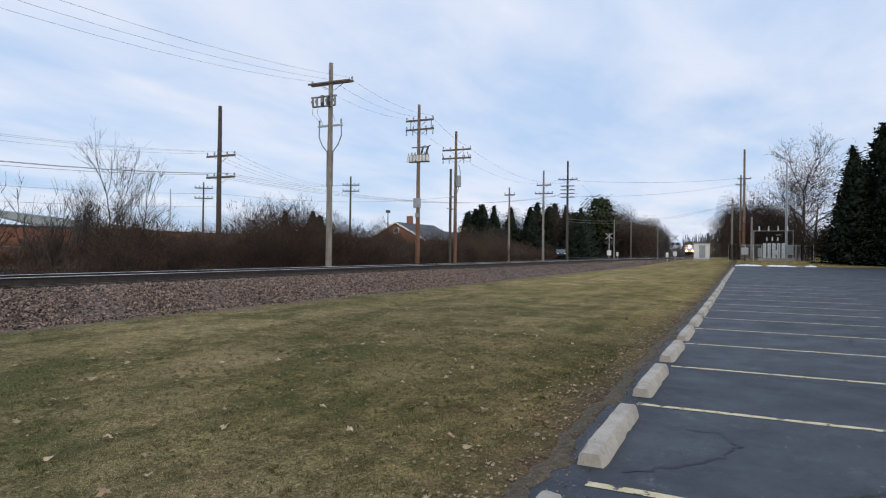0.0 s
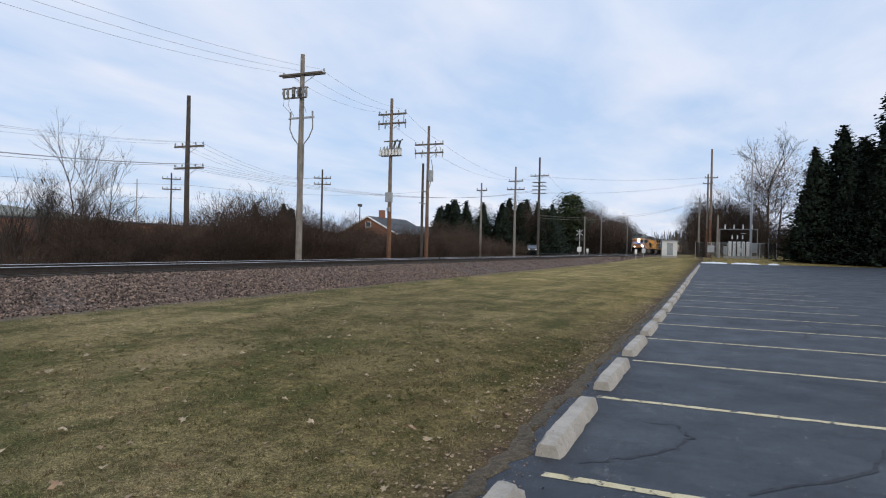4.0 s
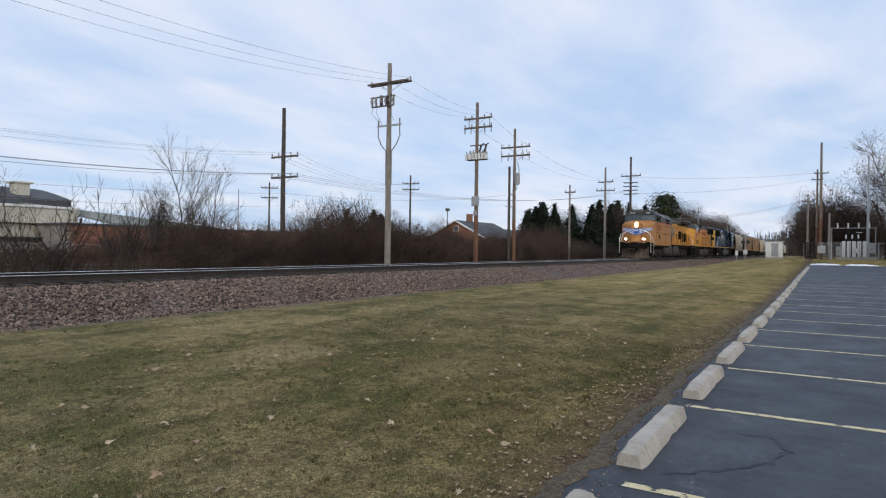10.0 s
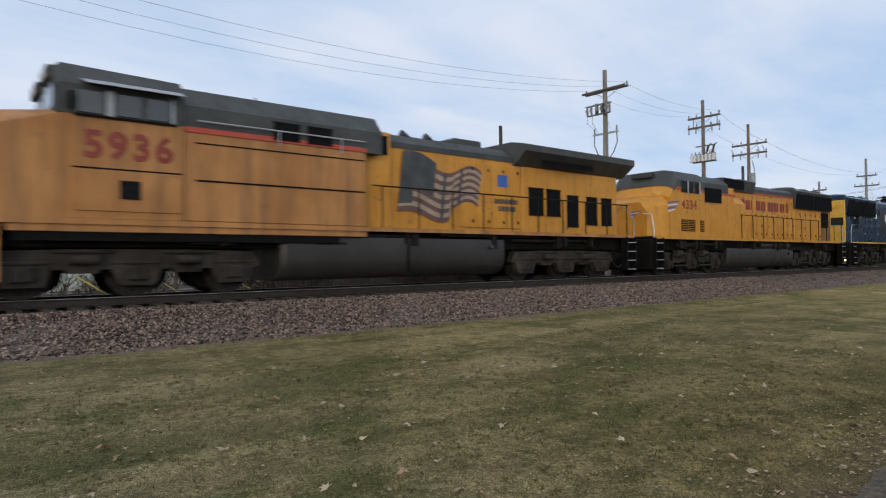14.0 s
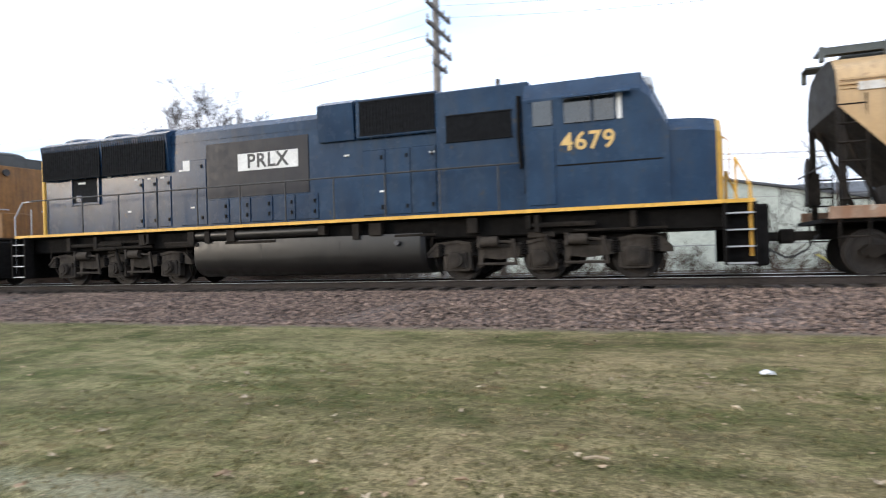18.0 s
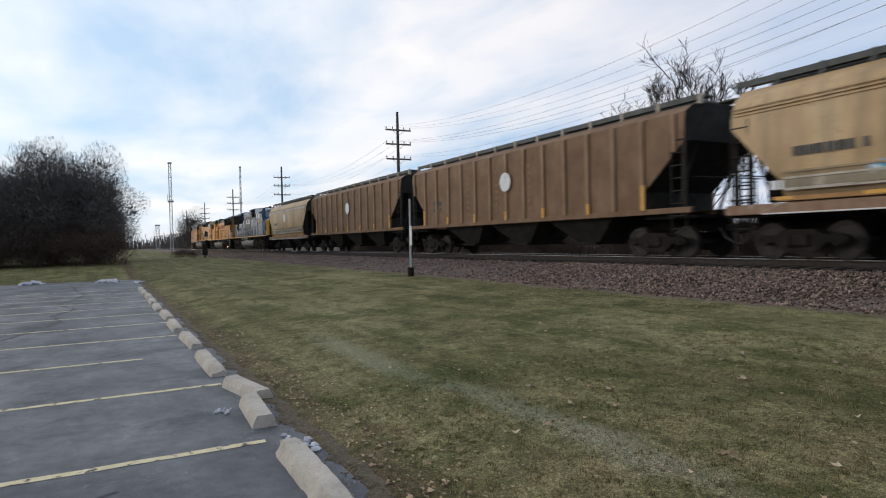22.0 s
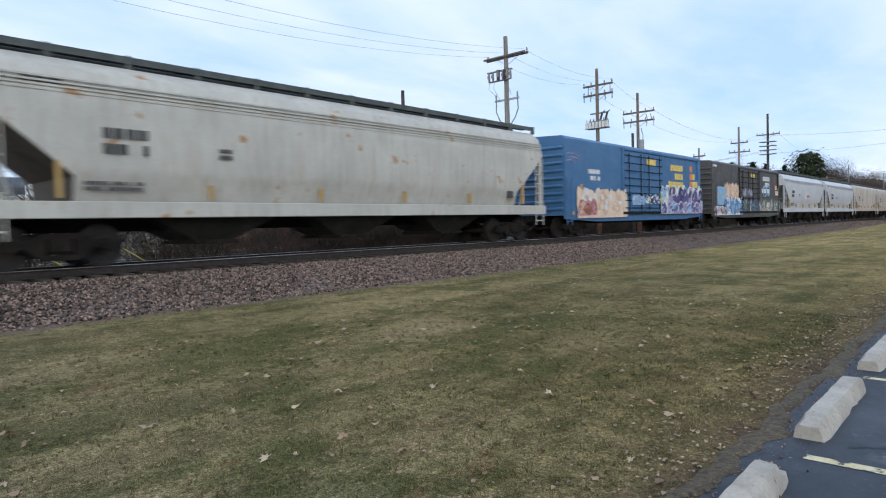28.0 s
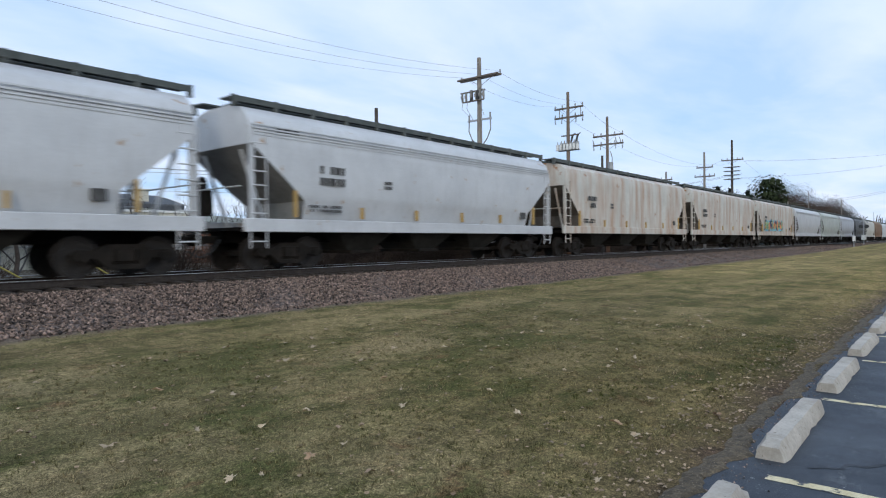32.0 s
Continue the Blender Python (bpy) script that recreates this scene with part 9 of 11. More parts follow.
for o in (0.0, 0.35):
    wire((84.2, 22, 6.0 + o), (104.0, 2.1, 9.4 + o * 0.4), 1.2, 0.035)
# yellow guards on guy wires behind the track
for x, y in ((3.6, 21.0), (5.6, 21.0), (8.0, 21.0)):
    g = thing("guy_wire_guard", "bright yellow plastic guard on a slanting guy wire", "guy guard", group="guy wire guards", mb=MB().tube((x + 1.35, y, 0.45), (x, y, 1.35), 0.022, n=8), mat="guard_yellow")
    wire((x, y, 1.35), (x - 7.5, y + 0.6, 6.4), 0.0, 0.008)

# ---- plants ----
def branch_segments(rnd, p, d, length, r, depth, spread, out, curl=0.25, kids=(3, 5), keep=0.55):
    """Grows one branch as short tapered pieces and calls itself for its side shoots."""
    n = 3 if depth > 0 else 2
    pts = [p]
    for i in range(n):
        d = (d + Vector((rnd.uniform(-1, 1), rnd.uniform(-1, 1), rnd.uniform(-0.6, 0.9))) * curl).normalized()
        q = pts[-1] + d * (length / n)
        out.append((pts[-1], q, r * (1 - 0.3 * i / n), r * (1 - 0.3 * (i + 1) / n)))
        pts.append(q)
    if depth <= 0:
        return
    for _ in range(rnd.randint(*kids)):
        u = rnd.uniform(0.3, 1.0)
        k = min(n - 1, int(u * n))
        base = pts[k].lerp(pts[k + 1], u * n - k)
        side = Vector((rnd.uniform(-1, 1), rnd.uniform(-1, 1), rnd.uniform(-0.25, 0.8)))
        nd = (d * (1 - spread) + side * spread).normalized()
        branch_segments(rnd, base, nd, length * rnd.uniform(0.42, 0.75), max(0.004, r * keep), depth - 1, spread, out, curl, kids, keep)


def ribbon_mesh(name, segs, mat, wide=1.6):
    """Fine twigs as narrow blades, the stouter pieces as three-sided rods."""
    thick = [s for s in segs if s[2] > 0.011]
    thin = [s for s in segs if s[2] <= 0.011]
    P0 = np.array([s[0][:] for s in thin]); P1 = np.array([s[1][:] for s in thin])
    R0 = np.array([s[2] for s in thin])[:, None] * wide; R1 = np.array([s[3] for s in thin])[:, None] * wide * 0.7
    D = P1 - P0
    rs = np.random.RandomState(len(thin))
    U = np.cross(D, rs.normal(0, 1, D.shape)); U /= np.maximum(np.linalg.norm(U, axis=1, keepdims=True), 1e-6)
    v = np.stack([P0 - U * R0, P0 + U * R0, P1 + U * R1, P1 - U * R1], 1).reshape(-1, 3)
    f = np.arange(len(v)).reshape(-1, 4)
    if thick:
        v2, f2 = rods(thick, 3)
        f = np.concatenate([f, f2 + len(v)], 0)
        v = np.concatenate([v, v2], 0)
    return quick_mesh(name, v, f, mat)


def segments_mesh(name, segs, mat, sides=3):
    return quick_mesh(name, *rods(segs, sides), mat)


def rods(segs, sides=3):
    P0 = np.array([s[0][:] for s in segs]); P1 = np.array([s[1][:] for s in segs])
    R0 = np.array([s[2] for s in segs]); R1 = np.array([s[3] for s in segs])
    D = P1 - P0
    D /= np.maximum(np.linalg.norm(D, axis=1, keepdims=True), 1e-6)
    ref = np.where(np.abs(D[:, 2:3]) > 0.9, [[1.0, 0, 0]], [[0, 0, 1.0]])
    U = np.cross(D, ref); U /= np.linalg.norm(U, axis=1, keepdims=True)
    V = np.cross(D, U)
    rings = []
    for P, R in ((P0, R0), (P1, R1)):
        for k in range(sides):
            a = 2 * math.pi * k / sides
            rings.append(P + (U * math.cos(a) + V * math.sin(a)) * R[:, None])
    v = np.stack(rings, 1).reshape(-1, 3)
    b = np.arange(len(segs))[:, None] * (2 * sides)
    f = np.concatenate([b + np.array([[k, (k + 1) % sides, sides + (k + 1) % sides, sides + k]]) for k in range(sides)], 0)
    return v, f


def shrub_mesh(seed, h, w, stems, depth, r, kids, mat, spread=0.55, fill=0):
    rnd = random.Random(seed)
    segs = []
    for _ in range(stems):
        a = rnd.uniform(0, 6.3)
        p = Vector((math.cos(a), math.sin(a), 0)) * (w * 0.28 * rnd.random())
        d = Vector((math.cos(a) * rnd.uniform(0.0, 0.8), math.sin(a) * rnd.uniform(0.0, 0.8), 1.0)).normalized()
        branch_segments(rnd, p, d, h * rnd.uniform(0.45, 0.72), r, depth, spread, segs, 0.22, kids)
    me = ribbon_mesh("shrub", segs, mat)
    if not fill:
        return me
    # the fine outer twigs
    rs = np.random.RandomState(seed)
    v = slivers(rs, int(fill * 1.4), w * 0.5, h * 0.54, h * 0.5, 0.34, 0.010)
    k = len(me.vertices)
    other = np.empty(k * 3, np.float32); me.vertices.foreach_get("co", other)
    quads = np.empty(len(me.loops), np.int32); me.loops.foreach_get("vertex_index", quads)
    t = v.reshape(-1, 3, 3)
    q = np.stack([t[:, 0], t[:, 1], (t[:, 1] * 0.5 + t[:, 2] * 0.5), t[:, 2]], 1).reshape(-1, 3)
    return quick_mesh("shrub", np.concatenate([other.reshape(-1, 3), q]), np.concatenate([quads.reshape(-1, 4), np.arange(len(q)).reshape(-1, 4) + k]), mat)


def slivers(rs, n, rx, rz, zc, ln, w, low=0.0):
    """Fine twigs filling a rounded crown: narrow blades that point outwards and up."""
    u = rs.normal(0, 1, (n, 3)); u /= np.linalg.norm(u, axis=1, keepdims=True)
    r = rs.rand(n, 1) ** 0.45
    lump = 1 + 0.16 * np.sin(u[:, :1] * 5 + 1) + 0.14 * np.sin(u[:, 1:2] * 6) + 0.10 * np.sin(u[:, 2:] * 9 + u[:, :1] * 4)
    c = u * r * lump * np.array([[rx, rx, rz]]) + np.array([[0, 0, zc]])
    c[:, 2] = np.maximum(c[:, 2], low + rs.rand(n) * 0.6)
    d = u * 0.7 + rs.normal(0, 0.5, (n, 3)) + np.array([[0, 0, 0.55]])
    d /= np.linalg.norm(d, axis=1, keepdims=True)
    s = np.cross(d, rs.normal(0, 1, (n, 3))); s /= np.linalg.norm(s, axis=1, keepdims=True)
    le = ln * rs.uniform(0.5, 1.4, (n, 1)); wi = w * rs.uniform(0.5, 1.3, (n, 1))
    bend = rs.normal(0, 0.12, (n, 3)) * le
    a, b = c - d * le / 2, c + d * le / 2
    return np.stack([a - s * wi, a + s * wi, b + bend], 1).reshape(-1, 3)


def dense_tree(seed, h, trunk_r, n, wide=0.46, mat="twig_dark"):
    """A broad leafless tree whose countless twigs close into a dark crown down to the ground."""
    rnd = random.Random(seed)
    rs = np.random.RandomState(seed)
    limbs = [(Vector((0, 0, -0.3)), Vector((0.1, 0, h * 0.35)), trunk_r, trunk_r * 0.8), (Vector((0.1, 0, h * 0.35)), Vector((0, 0.1, h * 0.8)), trunk_r * 0.8, trunk_r * 0.25)]
    for i in range(22):
        a, z = i * 2.4, h * rnd.uniform(0.15, 0.6)
        branch_segments(rnd, Vector((0, 0, z)), Vector((math.cos(a), math.sin(a), rnd.uniform(0.4, 1.4))).normalized(), h * rnd.uniform(0.20, 0.33), trunk_r * 0.25, 1, 0.5, limbs, 0.2, (3, 4))
    v = np.concatenate([slivers(rs, n, h * wide, h * 0.50, h * 0.5, h * 0.028, 0.020), slivers(rs, n // 3, h * wide * 1.04, h * 0.515, h * 0.5, h * 0.034, 0.010), slivers(rs, n // 9, h * wide * 0.80, h * 0.43, h * 0.46, h * 0.05, 0.07)])
    return segments_mesh("trunk", limbs, "bark", 4), quick_mesh("crown", v, np.arange(len(v)).reshape(-1, 3), mat), None


def tree_meshes(seed, h, trunk_r, depth, kids, spread=0.5, crown_from=0.3, mat="twig_dark", wide=1.6):
    """A leafless tree: a tapered trunk with limbs, and the crown of finer twigs."""
    rnd = random.Random(seed)
    limbs, twigs = [], []
    pts = [Vector((0, 0, -0.3))]
    n = 7
    for i in range(n):
        pts.append(pts[-1] + Vector((rnd.uniform(-0.05, 0.05) * h * 0.3, rnd.uniform(-0.05, 0.05) * h * 0.3, h * 0.62 / n)))
    for i in range(n):
        limbs.append((pts[i], pts[i + 1], trunk_r * (1 - 0.75 * i / n), trunk_r * (1 - 0.75 * (i + 1) / n)))
    m = 13
    for i in range(m):
        u = crown_from + (1 - crown_from) * (i + rnd.random()) / m
        k = min(n - 1, int(u * n))
        base = pts[k].lerp(pts[k + 1], u * n - k)
        a = i * 2.4 + rnd.uniform(-0.5, 0.5)
        d = Vector((math.cos(a), math.sin(a), rnd.uniform(0.5, 1.3))).normalized()
        ln = h * rnd.uniform(0.2, 0.36) * (1.15 - 0.45 * u)
        branch_segments(rnd, base, d, ln, trunk_r * 0.34 * (1.15 - 0.7 * u), depth, spread, twigs, 0.2, kids, 0.55)
    for _ in range(3):
        branch_segments(rnd, pts[-1], Vector((rnd.uniform(-.5, .5), rnd.uniform(-.5, .5), 1)).normalized(), h * 0.32, trunk_r * 0.25, depth, spread, twigs, 0.2, kids, 0.55)
    return segments_mesh("trunk", limbs, "bark", 7), ribbon_mesh("crown", twigs, mat, wide), twigs


def place_tree(meshes, x, y, label, scale=1.0, turn=0.0, extra=None, name="bare_tree", group="bare trees"):
    ob = thing(name, label, "tree", pose(x, y, float(ground_level(x, y)), 0, 0, turn) @ Matrix.Scale(scale, 4), group)
    part("trunk", meshes[0], None, ob)
    part("crown", meshes[1], None, ob)
    if extra is not None:
        part("leaves", extra, None, ob)
    return ob


SHRUBS = [shrub_mesh(10 + i, 3.4, 3.4, 9, 2, 0.020, (3, 5), "twig", 0.62, 2800) for i in range(5)]
THIN = [shrub_mesh(30 + i, 4.5, 2.4, 5, 3, 0.03, (3, 4), "twig_dark", 0.45) for i in range(3)]


def build_thicket():
    rnd = random.Random(3)
    for row, (y, dz) in enumerate(((23.6, 0.72), (25.6, 0.95), (28.2, 1.05), (33.0, 0.62))):
        x = 18.5 + row * 1.2 if row < 3 else 15.0
        while x < (80 if row < 3 else 52):
            h = lerp(x, [16, 20, 24, 26.5, 28.5, 32, 35, 40, 44, 52, 65, 90], [3.2, 3.3, 3.3, 3.5, 4.3, 4.6, 4.2, 3.7, 3.5, 3.8, 4.0, 4.0]) * dz * rnd.choice((0.78, 0.88, 0.95, 1.05, 1.14))
            k = h / 3.9
            yy = y + rnd.uniform(-0.6, 0.6)
            ob = thing("shrub", "dense leafless brown shrub beside the railway", "shrub", pose(x, yy, float(ground_level(x, yy)) - 0.05, 0, 0, rnd.uniform(0, 360)) @ Matrix.Diagonal((max(0.75, k) * rnd.uniform(0.9, 1.15), max(0.75, k), k, 1)), "thicket behind the track", mb=SHRUBS[rnd.randrange(5)])
            x += rnd.uniform(1.5, 2.2) * (1.0 if x < 50 else 1.9)
    for i, (x, y, h) in enumerate(((14.2, 29.5, 1.9), (16.2, 30.6, 1.7), (18.6, 30.0, 2.2), (20.2, 31.0, 2.6), (22.0, 30.4, 2.8), (12.4, 30.0, 2.4))):
        thing("shrub", "tall leafless brown shrub before the brick wall", "shrub", pose(x, y, 0.25, 0, 0, x * 91) @ Matrix.Diagonal((h / 4.4, h / 4.4, h / 3.9, 1)), "thicket behind the track", mb=SHRUBS[i % 5])
    for x, y, s in ((2.5, 27, 0.85), (10.2, 28.5, 0.9), (12.4, 26.4, 0.8), (14.4, 27.0, 0.95), (16.5, 26, 0.8), (-3, 27, 1.0), (-12, 27.5, 0.9), (18.6, 29, 1.0), (-20, 28, 0.8), (-28, 29, 0.9)):
        thing("shrub", "sparse leafless sapling shrub before the buildings", "shrub", pose(x, y, 0.28, 0, 0, x * 77) @ Matrix.Scale(s, 4), "saplings behind the track", mb=THIN[int(abs(x) * 3) % 3])
    low = [shrub_mesh(50 + i, 1.3, 1.8, 12, 2, 0.010, (3, 5), "twig") for i in range(2)]
    x = -34.0
    while x < 22:
        thing("shrub", "low leafless brown scrub beside the railway", "shrub", pose(x, 22.6 + rnd.uniform(-0.5, 3.5), 0.26, 0, 0, rnd.uniform(0, 360)) @ Matrix.Scale(rnd.uniform(0.7, 1.3), 4), "scrub behind the track", mb=low[rnd.randrange(2)])
        x += rnd.uniform(0.5, 1.0)


build_thicket()
west = random.Random(17)
for i in range(64):
    x = -12.5 - i * 0.95
    y = 25.5 + west.uniform(-1.5, 3.5)
    k = west.uniform(0.50, 0.72)
    thing("shrub", "dense leafless brown shrub beside the railway", "shrub", pose(x, y, float(ground_level(x, y)) - 0.05, 0, 0, west.uniform(0, 360)) @ Matrix.Diagonal((0.85, 0.85, k, 1)), "thicket behind the track", mb=SHRUBS[west.randrange(5)])
TREE_A = tree_meshes(1, 10.0, 0.14, 4, (3, 5), wide=3.3)
TREE_B = tree_meshes(2, 10.0, 0.15, 4, (3, 5), wide=3.3)
TREE_D = dense_tree(4, 10.0, 0.22, 40000, 0.46, "twig_grey")
TREE_E = dense_tree(5, 10.0, 0.20, 40000, 0.47, "twig_grey")
TREE_F = dense_tree(6, 10.0, 0.22, 18000, 0.46, "twig")
TREE_G = dense_tree(7, 10.0, 0.20, 18000, 0.42, "twig")
TREE_C = tree_meshes(3, 10.0, 0.12, 3, (3, 4), 0.34, 0.15, "twig_grey", 1.3)
IVY_TREE = dense_tree(9, 10.0, 0.12, 4600, 0.18, "twig_grey")
YARD_TREE = tree_meshes(12, 10.0, 0.15, 4, (3, 4), 0.48, 0.10, "twig_grey", 0.9)
place_tree(YARD_TREE, -84.0, 8.7, "small leafless tree beside the railway", 0.46, 15)
for x, y, k in ((-82.0, 7.4, 0.30), (-85.5, 8.4, 0.36), (-79.0, 8.9, 0.26)):
    thing("shrub", "low leafless brown scrub beside the railway", "shrub", pose(x, y, float(ground_level(x, y)) - 0.05, 0, 0, x * 53) @ Matrix.Diagonal((0.5, 0.5, k, 1)), "scrub behind the track", mb=SHRUBS[1])
place_tree(IVY_TREE, 23.3, 33.4, "narrow bare tree with a dense tangled top", 0.50, 30)
for x, y, s in ((8.1, 27.0, 0.66), (5.6, 27.8, 0.6), (11.6, 29.5, 0.5)):
    place_tree(YARD_TREE, x, y, "leafless grey-brown tree before the sheds", s, x * 47)
for x, y, s, k in ((24.6, 33.5, 0.74, 0), (26.4, 34.4, 0.70, 0), (27.6, 33.8, 0.64, 0), (34.5, 31.5, 0.42, 0), (20.5, 31.0, 0.42, 0)):
    place_tree(TREE_C, x, y, "slender leafless tree rising from the thicket", s, x * 50)
for x, y, s, k in ((-36.8, 45, 1.45, 0), (-41.8, 45.5, 1.42, 1), (-46.5, 46, 1.2, 0), (-58, 55, 1.0, 1), (-15, 52, 0.9, 0)):
    place_tree((TREE_A, TREE_B)[k], x, y, "tall leafless tree beyond the railway", s, x * 31)
for i, (x, y, s) in enumerate(((-73, -1.7, 1.08), (-72, -5.6, 1.12), (-74, -9.5, 0.94), (-78, -4.0, 1.08), (-71, -13.0, 1.02), (-77, -13.5, 1.12), (-72, -17, 1.08), (-78, -20, 1.15), (-70, -21, 1.08), (-69, -26, 1.1), (-83, -0.6, 0.75))):
    place_tree((TREE_D, TREE_E)[i % 2], x, y, "broad dark leafless tree, dense with twigs to the ground", s, i * 67)
for i in range(26):
    x, y = -68 - (i % 3) * 3.2, 0.5 - i * 1.05
    thing("shrub", "dense dark leafless undergrowth below the trees", "shrub", pose(x, y, float(ground_level(x, y)) - 0.1, 0, 0, i * 53) @ Matrix.Diagonal((1.25, 1.25, 1.15, 1)), "undergrowth", mb=SHRUBS[i % 5])
for i, (x, y, s) in enumerate(((122, 1.5, 1.05), (124, -1.5, 1.15), (128, 2.5, 0.95), (121, -4.0, 0.9), (126, -6.0, 1.0), (116, 0.5, 0.78), (115, -3.2, 0.72), (113.5, -7.0, 0.66), (114, -10.5, 0.62), (180, 34, 1.5), (190, 40, 1.6), (205, 44, 1.5), (215, 38, 1.4), (198, 33, 1.3), (150, 30, 1.0), (160, 33, 1.1), (170, 31, 1.15), (155, 26, 0.85), (165, 24, 0.9), (175, 25, 0.95), (146, 33, 0.9), (140, 38, 1.0), (134, 42, 0.9), (128, 46, 0.95), (230, 30, 1.3), (260, 36, 1.5), (118, 34, 1.0), (-205, 22.8, 1.2))):
    place_tree((TREE_F, TREE_G)[i % 2], x, y, "bare brown deciduous tree in the distance", s, i * 41)


OAK = tree_meshes(8, 17.0, 0.30, 4, (3, 4), 0.6, 0.22)
OAK_V = slivers(np.random.RandomState(77), 13000, 5.6, 6.4, 10.4, 0.20, 0.042)
place_tree(OAK, 118.0, -8.2, "broad tree still holding sparse brown leaves behind the substation", 1.08, 20, quick_mesh("leaves", OAK_V, np.arange(len(OAK_V)).reshape(-1, 3), "tree_leaf"), "leafy_tree")


def conifer_meshes(seed, h, w, whorls, per, mat, tuft=0.32, core=0.75, taper=0.8, domed=False):
    """A spruce: a straight trunk and drooping boughs set with many small needle sprays."""
    rnd = random.Random(seed)
    trunk = segments_mesh("trunk", [(Vector((0, 0, -0.3)), Vector((0, 0, h * 0.5)), h * 0.014, h * 0.009), (Vector((0, 0, h * 0.5)), Vector((0, 0, h)), h * 0.009, 0.02)], "bark", 7)
    v, f = [], []
    for i in range(whorls):
        u = (i + rnd.random() * 0.6) / whorls
        z = h * (0.03 + 0.97 * u)
        reach = w * (math.sqrt(max(0.0, 1 - ((u - 0.55) / 0.47) ** 2)) if domed else (1 - u) ** taper) * rnd.uniform(0.72, 1.15) + 0.15
        for k in range(max(4, int(per * (1 - 0.55 * u)))):
            a = rnd.uniform(0, 6.283)
            ln = reach * rnd.uniform(0.65, 1.1)
            zb = z + rnd.uniform(-0.8, 0.8) * h / whorls
            ca, sa = math.cos(a), math.sin(a)
            steps_n = max(2, int(ln / 0.55))
            for j in range(steps_n + 1):
                t = (j + 0.4) / (steps_n + 0.4)
                px, py = ca * ln * t, sa * ln * t
                pz = max(0.15, zb - 0.32 * ln * t + 0.30 * ln * t * t * t)
                for s in (-1, 1, 0):
                    b = a + s * rnd.uniform(0.5, 1.1) + rnd.uniform(-0.2, 0.2)
                    q = tuft * rnd.uniform(0.7, 1.4) * (0.6 + 0.5 * (1 - u))
                    ex, ey, ez = px + math.cos(b) * q, py + math.sin(b) * q, pz - rnd.uniform(0.0, 0.4) * q
                    nx, ny = -math.sin(b) * q * 0.34, math.cos(b) * q * 0.34
                    m = len(v)
                    v += [(px, py, pz), ((px + ex) / 2 + nx, (py + ey) / 2 + ny, (pz + ez) / 2 + 0.05), (ex, ey, ez), ((px + ex) / 2 - nx, (py + ey) / 2 - ny, (pz + ez) / 2 - 0.12 * q)]
                    f.append((m, m + 1, m + 2, m + 3))
    # inner needles that close the crown
    for i in range(whorls * 44):
        u = rnd.random() ** 1.5
        z = h * (0.02 + 0.93 * u)
        u = 0.2 + 0.75 * u if domed else u
        z = h * (0.02 + 0.93 * u)
        d, a = w * (math.sqrt(max(0.0, 1 - ((u - 0.55) / 0.47) ** 2)) if domed else (1 - u) ** taper) * core * math.sqrt(rnd.random()), rnd.uniform(0, 6.283)
        q = tuft * rnd.uniform(0.6, 1.3)
        px, py = math.cos(a) * d, math.sin(a) * d
        b = rnd.uniform(0, 6.283)
        m = len(v)
        v += [(px - math.cos(b) * q * 0.5, py - math.sin(b) * q * 0.5, z), (px + math.cos(b) * q * 0.5, py + math.sin(b) * q * 0.5, z - 0.1 * q), (px + math.cos(b) * q * 0.4, py + math.sin(b) * q * 0.4, z + q * 0.8), (px - math.cos(b) * q * 0.4, py - math.sin(b) * q * 0.4, z + q * 0.9)]
        f.append((m, m + 1, m + 2, m + 3))
    return trunk, quick_mesh("crown", v, f, mat)


SPRUCE = [conifer_meshes(21 + i, 18.0, w, 60, 26, "needles", 0.46, 0.80, tp) for i, (w, tp) in enumerate(((5.2, 0.80), (6.0, 0.72), (6.4, 0.62)))]
for i, (x, y, s, k) in enumerate(((93, -11.8, 0.82, 0), (95, -15.2, 0.98, 1), (91, -20.0, 1.24, 0), (96, -24.5, 1.1, 0), (98, -18.0, 0.92, 2), (90, -25.5, 1.05, 1), (92, -15.4, 0.72, 2), (98, -13.6, 0.74, 2), (97, -21.0, 0.95, 2), (89.5, -18.0, 0.70, 1), (90, -22.5, 0.86, 2))):
    place_tree(SPRUCE[k], x, y, "tall dark green spruce with drooping boughs", s, i * 97, None, "spruce_tree", "spruces by the car park")
FAR_FIR = [conifer_meshes(41 + i, 10.0, 4.0 + 0.6 * i, 26 + 3 * i, 14, "needles", 0.44, 0.62, 0.9 - 0.1 * i) for i in range(3)]
for i, (x, y, s) in enumerate(((104, 45, 0.85), (108, 47, 0.8), (112, 47, 0.95), (118, 42, 1.0), (124, 40, 1.05), (131, 38, 1.1), (137, 36, 1.15), (98, 39.5, 0.7), (102, 42, 0.85), (106, 41, 0.95), (110, 42, 0.8), (114.5, 36.5, 0.9), (100, 41, 0.92), (104, 40, 0.80), (108, 44, 1.0), (96, 42, 0.78), (113, 40, 0.85), (112, 36, 0.78), (116, 34, 0.95), (119, 37, 1.1), (122, 35, 1.0), (117, 30.5, 0.72), (121, 29.5, 0.85), (126, 33, 0.9), (130, 31, 1.05), (128, 36, 1.15), (135, 32, 1.0), (60, 50, 0.6), (72, 55, 0.7), (75, 56, 0.65))):
    place_tree(FAR_FIR[i % 3], x, y, "dark green conifer beyond the railway", s, i * 71, None, "conifer_tree", "conifers by the crossing")
PINE = conifer_meshes(61, 13.0, 4.8, 26, 15, "pine_needles", 0.50, 0.6, 0.8, True)
